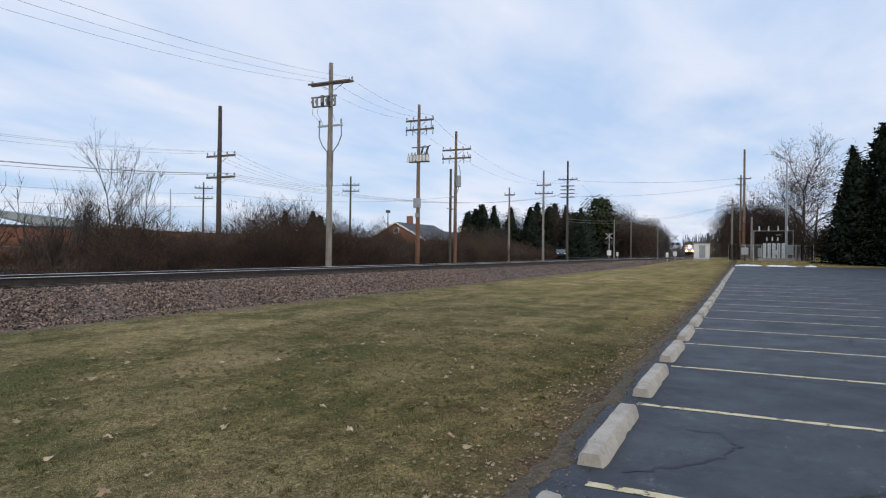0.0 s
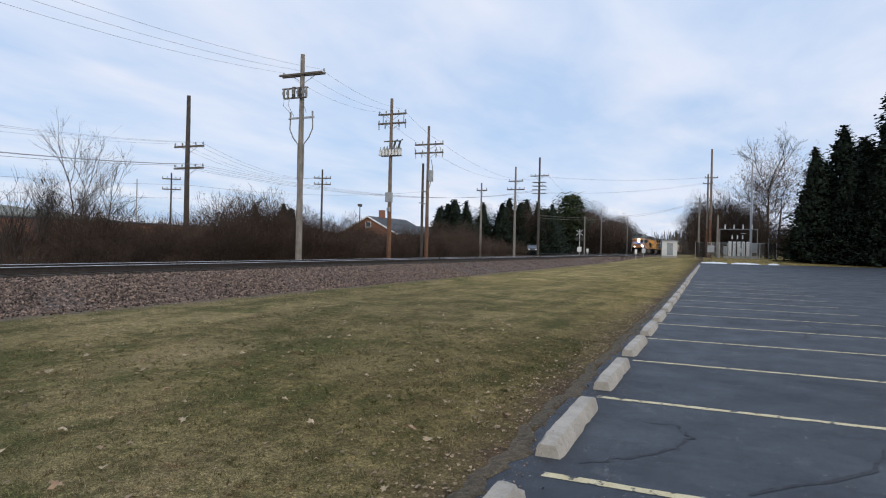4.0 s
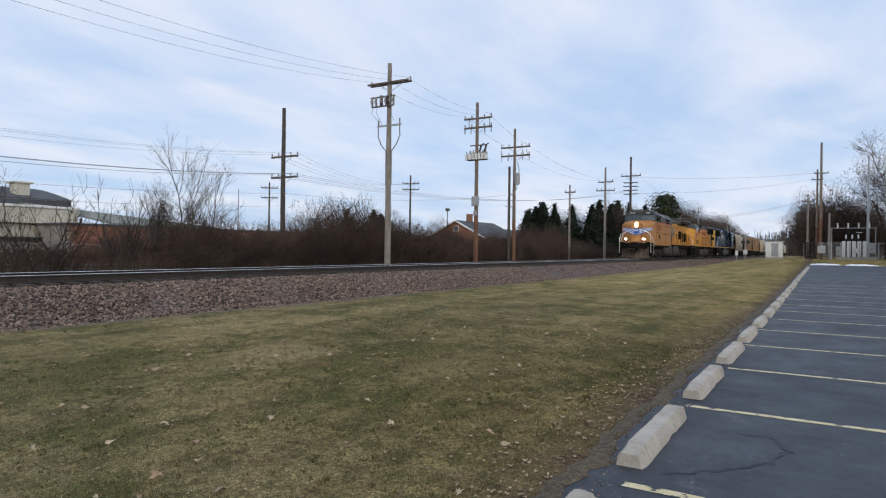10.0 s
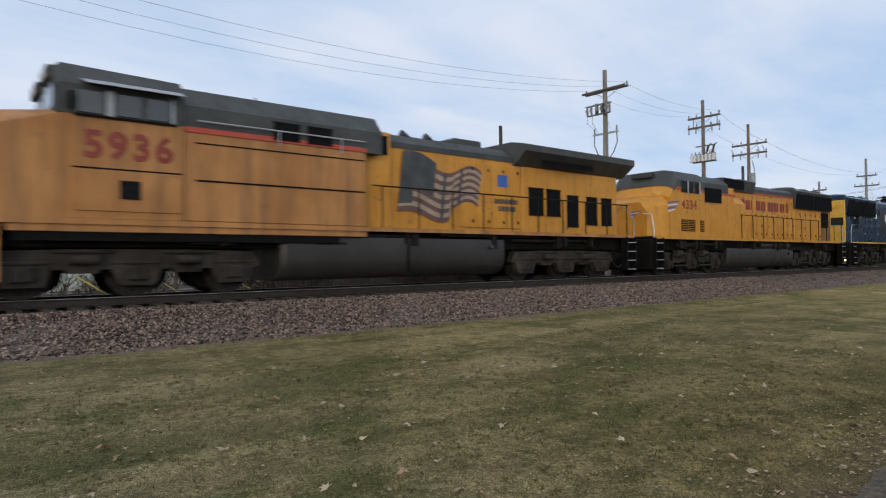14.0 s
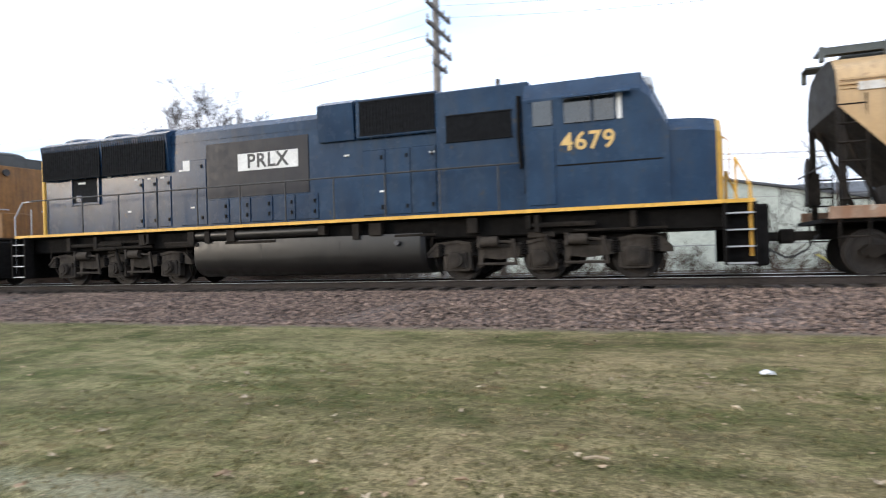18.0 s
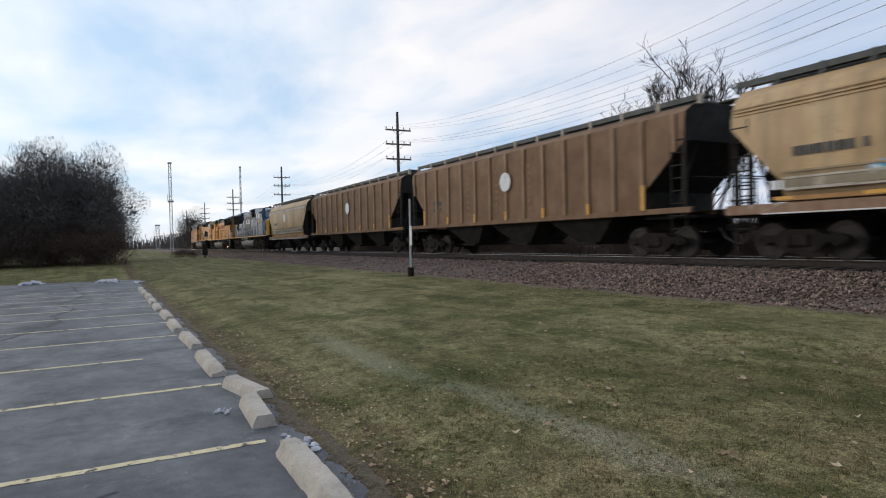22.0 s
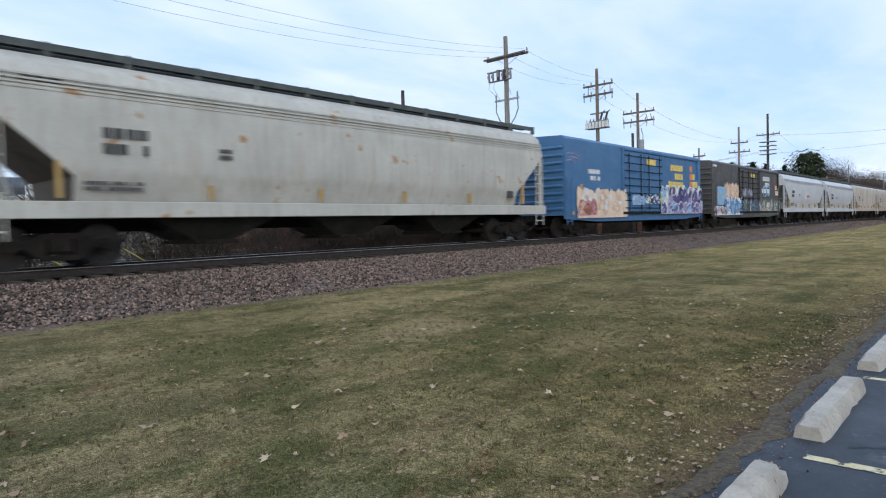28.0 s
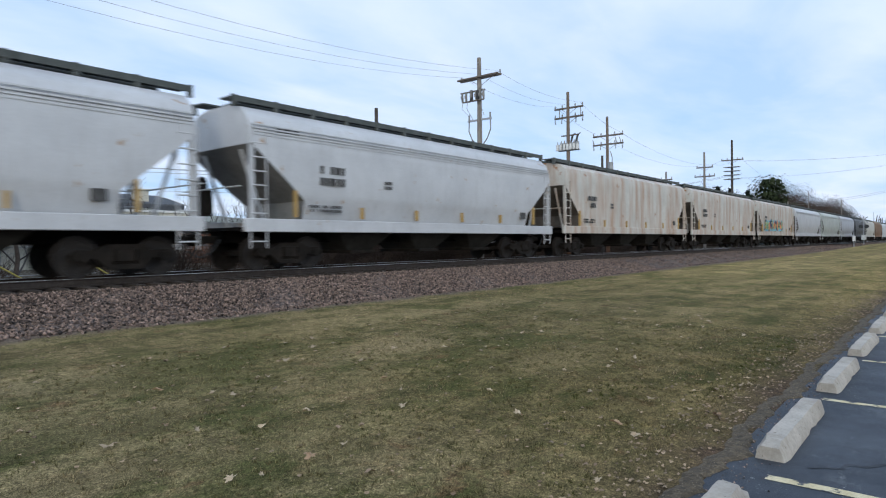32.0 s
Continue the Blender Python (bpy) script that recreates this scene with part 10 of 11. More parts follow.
place_tree(PINE, 142, 29.5, "broad olive-green pine tree", 1.1, 10, None, "pine_tree", "conifers by the crossing")
place_tree(PINE, 133, 33.5, "broad olive-green pine tree", 0.8, 80, None, "pine_tree", "conifers by the crossing")
for i, (x, y, s) in enumerate(((176, 30, 0.9), (181, 27, 1.0), (185, 24.2, 0.95), (190, 22.2, 0.85))):
    place_tree((TREE_D, TREE_E)[i % 2], x, y, "broad brown leafless tree beyond the crossing", s, i * 83)


def build_far_woods():
    """Leafless woodland round the horizon: countless upright twigs. The southern belt is an unseen addition."""
    rs = np.random.RandomState(9)
    v, f = [], []
    def belt(x, y, h, spread):
        n = len(x)
        base = np.stack([x + rs.normal(0, spread, n), y + rs.normal(0, spread, n), np.full(n, 0.3)], 1)
        hh = h * rs.uniform(0.55, 1.1, n)
        tip = base + np.stack([rs.normal(0, 0.14, n) * hh, rs.normal(0, 0.14, n) * hh, hh], 1)
        w = 0.03 + 0.10 * rs.rand(n)
        ang = rs.uniform(0, 3.14, n)
        off = np.stack([np.cos(ang) * w, np.sin(ang) * w, 0 * w], 1) * (h / 8.0)[:, None]
        k = sum(len(q) for q in v)
        v.append(np.stack([base - off * 3, base + off * 3, tip + off, tip - off], 1).reshape(-1, 3))
        f.append((np.arange(n * 4) + k).reshape(-1, 4))
    n = 9000
    x = rs.uniform(-420, 420, n)
    belt(x, 95 + 55 * rs.rand(n) + 0.1 * np.abs(x), np.interp(np.sin(x * 0.05) + np.sin(x * 0.021), [-2, 2], [3.5, 7.5]), 3)
    a = rs.uniform(-0.28, 0.26, 5000)
    belt(330 * np.cos(a) + rs.uniform(-20, 120, 5000), 330 * np.sin(a), 9 + 3 * np.sin(a * 40), 4)
    a = rs.uniform(math.pi - 0.22, math.pi + 0.35, 5000)
    belt(330 * np.cos(a) - rs.uniform(0, 90, 5000), 330 * np.sin(a), 7 + 2 * np.sin(a * 40), 4)
    # unseen belt to the south, added to darken low reflections in the train
    a = rs.uniform(math.pi + 0.3, 2 * math.pi - 0.26, 9000)
    belt(150 * np.cos(a) + rs.normal(0, 12, 9000), 150 * np.sin(a) + rs.normal(0, 12, 9000), 11 + 3 * np.sin(a * 23), 4)
    thing("distant_woods", "hazy leafless woodland along the horizon, with an added unseen southern belt", "woods", kind="stuff", mb=quick_mesh("distant_woods", np.concatenate(v), np.concatenate(f), "far_wood"))


build_far_woods()

# ---- buildings beyond the track ----
def clad_wall(x0, x1, y, z0, z1, pitch, mat, parent, name="cladding_panel", th=0.06):
    """Upright sheets with a raised seam each."""
    n = max(1, int(round((x1 - x0) / pitch)))
    w = (x1 - x0) / n
    for i in range(n):
        a = x0 + i * w
        part(name, MB().box(a + 0.01, a + w - 0.01, y - th, y, z0, z1).box(a + w - 0.03, a + w + 0.02, y - th - 0.035, y - th, z0, z1), mat, parent)


def build_green_shed():
    b = thing("metal_shed", "pale green metal-clad shed with a low gable roof", "shed", pose(0, 0, 0))
    x0, x1, y, ridge, eave, zr = -15.0, 9.2, 38.0, -3.0, 3.85, 6.25
    part("wall", MB().prism([(x0, 0.0), (x1, 0.0), (x1, eave), (ridge, zr), (x0, eave)], y, y + 26, "y"), "metal_green", b)
    n = 26
    for i in range(n):
        a = x0 + (x1 - x0) * i / n
        w = (x1 - x0) / n
        top = lambda x: eave + (zr - eave) * (1 - abs(x - ridge) / (x1 - ridge if x > ridge else ridge - x0))
        part("cladding_panel", MB().loft([[(a + 0.02, y - 0.04, 0.1), (a + w - 0.02, y - 0.04, 0.1), (a + w - 0.02, y - 0.001, 0.1), (a + 0.02, y - 0.001, 0.1)], [(a + 0.02, y - 0.04, top(a + 0.02) - 0.03), (a + w - 0.02, y - 0.04, top(a + w - 0.02) - 0.03), (a + w - 0.02, y - 0.001, top(a + w - 0.02) - 0.03), (a + 0.02, y - 0.001, top(a + 0.02) - 0.03)]]), "metal_green", b)
    for s, xe in ((-1, x0), (1, x1)):
        part("roof", MB().loft([[(ridge, y - 0.3, zr + 0.02), (ridge, y + 26.3, zr + 0.02), (ridge, y + 26.3, zr + 0.14), (ridge, y - 0.3, zr + 0.14)], [(xe + s * 0.3, y - 0.3, eave - 0.03), (xe + s * 0.3, y + 26.3, eave - 0.03), (xe + s * 0.3, y + 26.3, eave + 0.1), (xe + s * 0.3, y - 0.3, eave + 0.1)]]), "roof_dark", b)
    part("downpipe", MB().tube((x1 - 0.1, y - 0.12, 0.1), (x1 - 0.1, y - 0.12, eave), 0.06, n=8), "metal_green", b)
    part("annex", MB().box(x1, x1 + 2.2, y + 3.0, y + 7, 0.0, 3.0), "metal_green", b, "low green lean-to")


def build_cream_works():
    b = thing("factory_building", "long cream-walled factory with dark upper roof and small windows", "factory", pose(0, 0, 0))
    y = 44.0
    part("wall", MB().box(9.8, 24.4, y, y + 8, 0.0, 4.05), "wall_cream", b)
    part("wall_ledge", MB().box(9.7, 24.45, y - 0.45, y - 0.001, 3.02, 3.14, 0.02), "wall_cream", b, "projecting cream ledge")
    part("canopy", MB().box(10.4, 24.45, y - 1.1, y - 0.001, 2.02, 2.14, 0.02), "roof_dark", b, "long dark canopy over the windows")
    part("parapet", MB().box(9.7, 24.5, y - 0.12, y + 8.1, 4.05, 4.22, 0.02), "trim_white", b)
    clad_wall(9.9, 24.3, y - 0.005, 3.18, 4.0, 1.2, "wall_cream", b, "wall_panel", 0.03)
    for x in (15.1, 16.3):
        w = part("window", MB().box(x - 0.06, x + 1.01, y - 0.05, y + 0.02, 1.12, 1.80), "wall_cream", b)
        part("pane", MB().box(x, x + 0.46, y - 0.06, y - 0.04, 1.17, 1.75), "glass_dark", w)
        part("pane", MB().box(x + 0.49, x + 0.95, y - 0.06, y - 0.04, 1.17, 1.75), "glass_dark", w)
    part("upper_wall", MB().box(5.0, 28.2, y + 8, y + 24, 3.0, 5.2), "roof_dark", b, "dark clerestory wall")
    n = 12
    arch = [(28.3, y + 8 + 16 * i / n, 5.2 + 1.3 * math.sin(math.pi * i / n)) for i in range(n + 1)]
    vault = [[(x, p[1], p[2]) for p in arch] for x in (5.0, 28.3)]
    part("vault_roof", MB().loft(vault, cap=True), "roof_dark", b, "dark barrel-vaulted roof", smooth=40)
    part("vault_end", MB().poly([(28.31, p[1], p[2]) for p in arch], (1, 0, 0), 0.08), "trim_white", b, "pale arched gable end")
    part("chimney", MB().box(24.6, 25.6, y + 9, y + 10, 5.0, 6.4, 0.03).box(24.4, 25.8, y + 8.8, y + 10.2, 6.35, 6.5, 0.02), "wall_cream", b)
    part("roof_unit", MB().box(12.55, 13.85, y + 2, y + 3.6, 4.2, 5.05, 0.03), "trim_white", b, "pale roof plant")
    for x in (12.62, 13.24):
        part("roof_unit_grille", MB().box(x, x + 0.5, y + 1.96, y + 2.0, 4.45, 4.95), "grille", b)
    part("lean_roof", MB().loft([[(24.4, y - 4, 3.05), (24.4, y + 8, 4.75), (24.4, y + 8, 4.85), (24.4, y - 4, 3.15)], [(33.0, y - 4, 3.0), (33.0, y + 8, 3.8), (33.0, y + 8, 3.9), (33.0, y - 4, 3.1)]]), "roof_green", b, "low green-grey shingled roof")


def build_brick_wall_block():
    b = thing("brick_building", "low orange brick building half hidden by shrubs", "building", pose(0, 0, 0))
    part("wall", MB().box(21.6, 52.0, 40.0, 50.0, 0.0, 2.90), "mortar", b)
    part("coping", MB().box(21.5, 52.1, 39.9, 50.1, 2.90, 3.04, 0.02), "roof_dark", b)
    me = mesh_of("brick_course", MB().box(0, 0.56, -0.02, 0.01, 0, 0.125), "brick_wall")
    for r in range(17):
        for i in range(20):
            x = 21.62 + i * 0.58 + (0.29 if r % 2 else 0)
            part("brick", me, None, b, at=pose(x, 39.995, 0.55 + r * 0.138))
    part("brick_face", MB().box(33.6, 52.0, 39.975, 40.0, 0.0, 2.88), "brick_wall", b)


def build_house():
    b = thing("brick_house", "red brick house with white gable trim and grey roof", "house", pose(0, 0, 0))
    x0, x1, y0, y1, e, r = 88.0, 101.0, 45.7, 55.7, 3.7, 6.3
    ym = (y0 + y1) / 2
    part("wall", MB().prism([(y0, 0.2), (y1, 0.2), (y1, e), (ym, r - 0.1), (y0, e)], x0, x1), "brick_wall", b)
    for s, ye in ((-1, y0), (1, y1)):
        part("roof", MB().loft([[(x0 - 0.4, ym, r), (x1 + 0.4, ym, r), (x1 + 0.4, ym, r + 0.12), (x0 - 0.4, ym, r + 0.12)], [(x0 - 0.4, ye + s * 0.4, e - 0.2), (x1 + 0.4, ye + s * 0.4, e - 0.2), (x1 + 0.4, ye + s * 0.4, e - 0.08), (x0 - 0.4, ye + s * 0.4, e - 0.08)]]), "roof_dark", b)
        part("gable_trim", MB().path([(x0 - 0.42, ym, r + 0.02), (x0 - 0.42, ye + s * 0.4, e - 0.15)], 0.14), "trim_white", b)
    part("chimney", MB().box(92, 92.8, ym - 0.4, ym + 0.4, 5.8, 7.6, 0.02), "brick_wall", b)
    part("wing", MB().box(x1, 116, y0 + 2, y1, 0.2, 3.6), "brick_wall", b)
    part("wing_roof", MB().prism([(y0 + 1.6, 3.6), (y1 + 0.4, 3.6), ((y0 + y1) / 2 + 1, 5.6)], x1, 116.4), "roof_dark", b)
    w = part("window", MB().box(x0 - 0.06, x0 - 0.01, ym - 0.5, ym + 0.5, 4.6, 5.5), "trim_white", b)
    part("pane", MB().box(x0 - 0.08, x0 - 0.05, ym - 0.4, ym + 0.4, 4.7, 5.4), "glass_dark", w)
    lamp = thing("lamp_post", "thin dark lamp post before the house", "lamp post", pose(76.5, 45.5, 0.3))
    part("post", MB().tube((0, 0, 0), (0, 0, 7.0), 0.08, 0.06, 8), "pole_dark", lamp)
    part("lamp_head", MB().box(-0.3, 0.3, -0.2, 0.2, 6.8, 7.15, 0.03), "pole_dark", lamp)


def build_fence():
    f = thing("chain_link_fence", "dark chain-link fence in front of the sheds", "fence", pose(0, 0, 0))
    y = 33.5
    for i in range(15):
        part("fence_post", MB().tube((-14 + i * 2.6, y, 0.2), (-14 + i * 2.6, y, 1.75), 0.035, n=6), "fence_wire", f)
    for z in (0.4, 1.7):
        part("fence_rail", MB().tube((-14, y, z), (22.4, y, z), 0.025, n=6), "fence_wire", f)
    mb = MB()
    for i in range(182):
        x = -14 + i * 0.2
        mb.add([(x, y - 0.004, 0.4), (x + 0.012, y - 0.004, 0.4), (x + 1.312, y - 0.004, 1.7), (x + 1.3, y - 0.004, 1.7)], [(0, 1, 2, 3)])
        mb.add([(x + 1.3, y + 0.004, 0.4), (x + 1.312, y + 0.004, 0.4), (x + 0.012, y + 0.004, 1.7), (x, y + 0.004, 1.7)], [(0, 1, 2, 3)])
    tagged(part("fence_mesh", mesh_of("fence_mesh", mb, "fence_wire", fix=False), None, f), kind="stuff")


build_green_shed()
build_cream_works()
build_house()
build_fence()


# ---- crossing, substation and trackside things ----
def build_substation():
    x, z = 102.0, 1.12
    t = thing("power_transformer", "pale grey power transformer with upright cooling fins and bushings", "transformer", pose(x, -3.3, z) @ Matrix.Scale(0.82, 4))
    part("tank", MB().box(-0.8, 0.9, -1.6, 1.75, 0.3, 2.9, 0.04), "undergear", t, "dark recessed tank")
    for i in range(5):
        y = 1.62 - i * 0.72
        part("radiator_fin", MB().box(-1.35, -0.8, y - 0.52, y, 0.25, 2.85, 0.05), "trim_white", t, "pale rounded cooling fin")
    for i in range(3):
        y = 1.0 - i * 0.85
        bushing = part("bushing", MB().tube((0, y, 2.85), (0, y, 3.35), 0.17, 0.14, 12), "paint_black", t, "dark bushing foot")
        part("porcelain_shed", MB().loft([[(r * math.cos(2 * math.pi * k / 10), y + r * math.sin(2 * math.pi * k / 10), 3.33 + j * 0.075) for k in range(10)] for j, r in enumerate((0.10, 0.15, 0.10, 0.15, 0.10, 0.14, 0.10, 0.13, 0.09, 0.05))]), "trim_white", bushing, "white ribbed porcelain")
    part("top_bar", MB().box(-0.05, 0.05, -1.2, -0.4, 4.3, 4.38), "trim_white", t)
    part("warning_plate", MB().box(-1.40, -1.36, -0.55, 0.05, 0.9, 1.7, 0.01), "paint_white", t, "white warning plate")
    part("control_cabinet", MB().box(-1.2, -0.4, -3.0, -1.85, 0.9, 2.6, 0.03), "equipment_grey", t)
    part("side_cabinet", MB().box(-1.2, -0.4, 1.85, 2.4, 0.5, 2.0, 0.03), "equipment_grey", t)
    part("plinth", MB().box(-1.5, 1.3, -3.2, 2.4, -0.3, 0.3, 0.02), "concrete", t)
    b = thing("substation_busbar", "rusty steel gantry with insulators over the transformer", "gantry", pose(x, -3.3, z))
    part("beam", MB().box(-0.06, 0.06, -2.6, 2.6, 4.1, 4.2), "fence_wire", b)
    for y in (-2.5, 2.5):
        part("leg", MB().box(-0.05, 0.05, y - 0.05, y + 0.05, -0.2, 4.15), "fence_wire", b)
    for y in (-1.8, -0.6, 0.6, 1.8):
        part("insulator", MB().tube((0, y, 4.2), (0, y, 4.85), 0.10, 0.07, 8), "trim_white", b)
    f = thing("substation_fence", "grey chain-link fence with slatted gate panels", "fence", pose(99.5, 0, 1.05))
    ys = [2.4 - i * 1.05 for i in range(11)]
    for y in ys:
        part("fence_post", MB().tube((0, y, -0.2), (0, y, 2.2), 0.05, n=6), "galvanised", f)
    part("fence_rail", MB().tube((0, ys[0], 2.15), (0, ys[-1], 2.15), 0.03, n=6), "galvanised", f)
    mb = MB()
    for i in range(70):
        y = ys[0] - i * 0.15
        if y - 1.0 < ys[-1]:
            break
        mb.add([(0, y, 0.1), (0, y - 0.014, 0.1), (0, y - 1.014, 2.1), (0, y - 1.0, 2.1)], [(0, 1, 2, 3)])
        mb.add([(0.01, y - 1.0, 0.1), (0.01, y - 1.014, 0.1), (0.01, y - 0.014, 2.1), (0.01, y, 2.1)], [(0, 1, 2, 3)])
    tagged(part("fence_mesh", mesh_of("fence_mesh", mb, "fence_wire", fix=False), None, f), kind="stuff")
    for a, b2 in ((2.4, 0.9), (-6.6, -8.1)):
        n = 9
        for i in range(n):
            y = a + (b2 - a) * i / n
            part("fence_slat", MB().box(-0.05, -0.02, y - 0.12, y, 0.0, 2.25), "undergear", f)
    m = thing("meter_post", "grey meter box on a dark post before the fence", "meter box", pose(97.5, 0.35, 0.9))
    part("post", MB().tube((0, 0, -0.2), (0, 0, 1.2), 0.1, n=8), "pole_dark", m)
    part("box", MB().box(-0.2, 0.2, -0.45, 0.45, 0.9, 1.9, 0.03), "equipment_grey", m)


def build_crossing():
    road_x = 111.0
    z = 0.98
    r = thing("crossing_road", "pale asphalt road over the level crossing", "road", kind="structure", mb=MB().add([(road_x - 3.5, 19.0, z + 0.0), (road_x + 3.5, 19.0, z), (road_x + 3.5, 60, 0.95), (road_x - 3.5, 60, 0.95), (road_x - 3.5, 12.6, z), (road_x + 3.5, 12.6, z)], [(0, 1, 2, 3), (4, 5, 1, 0)]), mat="asphalt")
    hut = thing("signal_hut", "pale grey metal signal hut with flat roof", "signal hut", pose(106.5, 6.4, 1.0))
    part("body", MB().box(-1.0, 1.0, -1.1, 1.1, 0.15, 2.4, 0.02), "trim_white", hut)
    part("roof", MB().box(-1.15, 1.15, -1.25, 1.25, 2.4, 2.55, 0.03), "equipment_grey", hut)
    part("door", MB().box(-1.03, -0.99, -0.55, 0.35, 0.25, 2.2, 0.01), "equipment_grey", hut)
    part("plinth", MB().box(-1.05, 1.05, -1.15, 1.15, -0.4, 0.15), "concrete", hut)
    for x, y in ((104.5, 20.3), (117.5, 11.4)):
        s = thing("crossing_signal", "crossing signal mast with crossbuck and paired lamps", "crossing signal", pose(x, y, 0.95), "crossing signals")
        part("mast", MB().tube((0, 0, -0.2), (0, 0, 4.2), 0.07, n=8), "galvanised", s)
        part("crossbuck", MB().poly([(-0.08, -0.6, 3.25), (-0.08, -0.5, 3.15), (-0.08, 0.6, 4.05), (-0.08, 0.5, 4.15)], (-1, 0, 0), 0.02).poly([(-0.11, 0.6, 3.25), (-0.11, 0.5, 3.15), (-0.11, -0.6, 4.05), (-0.11, -0.5, 4.15)], (-1, 0, 0), 0.02), "equipment_grey", s)
        for d in (-0.38, 0.38):
            part("lamp_hood", MB().tube((0, d, 2.6), (-0.2, d, 2.6), 0.3, n=14), "paint_black", s)
        part("gate_box", MB().box(-0.3, 0.3, -0.3, 0.3, 0.5, 1.3, 0.02), "trim_white", s)
    for x, y in ((100.5, 10.9), (113.0, 20.5)):
        m = thing("marker_post", "short white trackside marker post", "marker post", pose(x, y, 0.75), "marker posts")
        part("post", MB().tube((0, 0, -0.2), (0, 0, 0.9), 0.05, n=6), "galvanised", m)
        part("plate", MB().box(-0.04, 0.04, -0.18, 0.18, 0.6, 1.25, 0.01), "trim_white", m)


def build_car(x, y, turn, paint, label):
    c = thing("parked_car", label, "car", pose(x, y, 0.97, 0, 0, turn), "cars at the crossing")
    side = [(-2.25, 0.35), (-2.3, 0.75), (-2.1, 0.95), (-1.3, 1.0), (-0.75, 1.42), (0.75, 1.45), (1.45, 1.0), (2.2, 0.85), (2.3, 0.6), (2.2, 0.35)]
    part("body", MB().loft([[(a, -0.88, b) for a, b in side], [(a, -0.80, b + 0.0) for a, b in side], [(a, 0.80, b) for a, b in side], [(a, 0.88, b) for a, b in side]]), paint, c, smooth=30)
    for s in (-1, 1):
        part("side_glass", MB().poly([(-1.15, s * 0.885, 1.02), (1.2, s * 0.885, 1.02), (0.65, s * 0.885, 1.36), (-0.65, s * 0.885, 1.36)], (0, s, 0), 0.01), "glass_dark", c)
        part("headlight", MB().box(2.2, 2.28, s * 0.6 - 0.18, s * 0.6 + 0.18, 0.62, 0.76, 0.02), "trim_white", c)
        for wx in (-1.4, 1.4):
            w = part("wheel", MB().tube((wx, s * 0.7, 0.33), (wx, s * 0.9, 0.33), 0.33, n=16), "tyre", c)
            part("rim", MB().tube((wx, s * 0.88, 0.33), (wx, s * 0.91, 0.33), 0.2, n=12), "galvanised", w)


build_substation()
build_crossing()
build_car(107.5, 29.0, 195, "car_dark", "dark saloon car waiting beyond the crossing")
build_car(98.0, 33.0, 190, "car_light", "pale car parked beyond the shrubs")


def build_milepost():
    p = thing("trackside_post", "leaning pale steel post with a small plate beside the ballast", "post", pose(-22.5, 10.45, float(ground_level(-22.5, 10.45)), 0, 1.0, 0))
    part("post", MB().tube((0, 0, -0.2), (0, 0, 3.0), 0.045, n=8), "galvanised", p)
    part("base", MB().box(-0.1, 0.1, -0.1, 0.1, -0.1, 0.35, 0.02), "undergear", p)
    part("plate", MB().box(0.06, 0.24, -0.06, -0.03, 1.2, 1.95, 0.01), "trim_white", p)
    q = thing("trackside_cabinet", "small dark trackside cabinet on a post", "cabinet", pose(-74.0, 9.5, 0.35))
    part("post", MB().tube((0, 0, -0.2), (0, 0, 1.0), 0.08, n=8), "undergear", q)
    part("box", MB().box(-0.3, 0.3, -0.25, 0.25, 0.3, 1.5, 0.03), "undergear", q)


def build_tower(x, y, h, w, label):
    t = thing("lattice_tower", label, "tower", pose(x, y, 0.5))
    cs = [(w / 2, w / 2), (-w / 2, w / 2), (-w / 2, -w / 2), (w / 2, -w / 2)]
    for a, b in cs:
        part("leg", MB().tube((a, b, 0), (a * 0.8, b * 0.8, h), 0.09, n=5), "fence_wire", t)
    n = int(h / 2.2)
    for i in range(n):
        z0, z1 = h * i / n, h * (i + 1) / n
        mb = MB()
        for k in range(4):
            a, b = cs[k], cs[(k + 1) % 4]
            mb.tube((*a, z0), (*b, z1), 0.05, n=4).tube((*a, z1), (*b, z1), 0.05, n=4)
        part("lattice_bay", mb, "fence_wire", t)
    part("platform", MB().box(-w, w, -w, w, h * 0.55, h * 0.57), "fence_wire", t)
    part("tower_head", MB().box(-w * 0.7, w * 0.7, -w * 0.7, w * 0.7, h - 0.3, h + 0.2), "fence_wire", t)
    for k in range(3):
        part("antenna", MB().box(-w * 1.1 + k * w, -w * 0.9 + k * w + 0.2, -w * 1.05, -w * 1.0, h * 0.57, h * 0.57 + 2.0), "trim_white", t)


build_milepost()
build_tower(-250.0, 45.5, 31.0, 0.5, "slender pale guyed radio mast in the distance")
build_tower(-220.0, 18.2, 28.0, 0.85, "tall grey lattice radio tower in the distance")
build_tower(-250.0, 16.0, 9.0, 1.2, "short dark lattice mast in the distance")

# ---- small pieces: litter, leaves, grass, stones, sleepers ----
def leaf_mb(seed, s):
    rnd = random.Random(seed)
    n = 14
    pts = []
    for i in range(n):
        a = 2 * math.pi * i / n
        r = s * (1.0 if i % 2 == 0 else 0.55) * rnd.uniform(0.8, 1.15)
        pts.append((1.35 * r * math.cos(a), 0.8 * r * math.sin(a), 0.25 * s * math.cos(2 * a + seed) + 0.3 * s * rnd.random()))
    mb = MB()
    mb.add([(0, 0, 0.05 * s)] + pts, [(0, 1 + i, 1 + (i + 1) % n) for i in range(n)])
    return mb


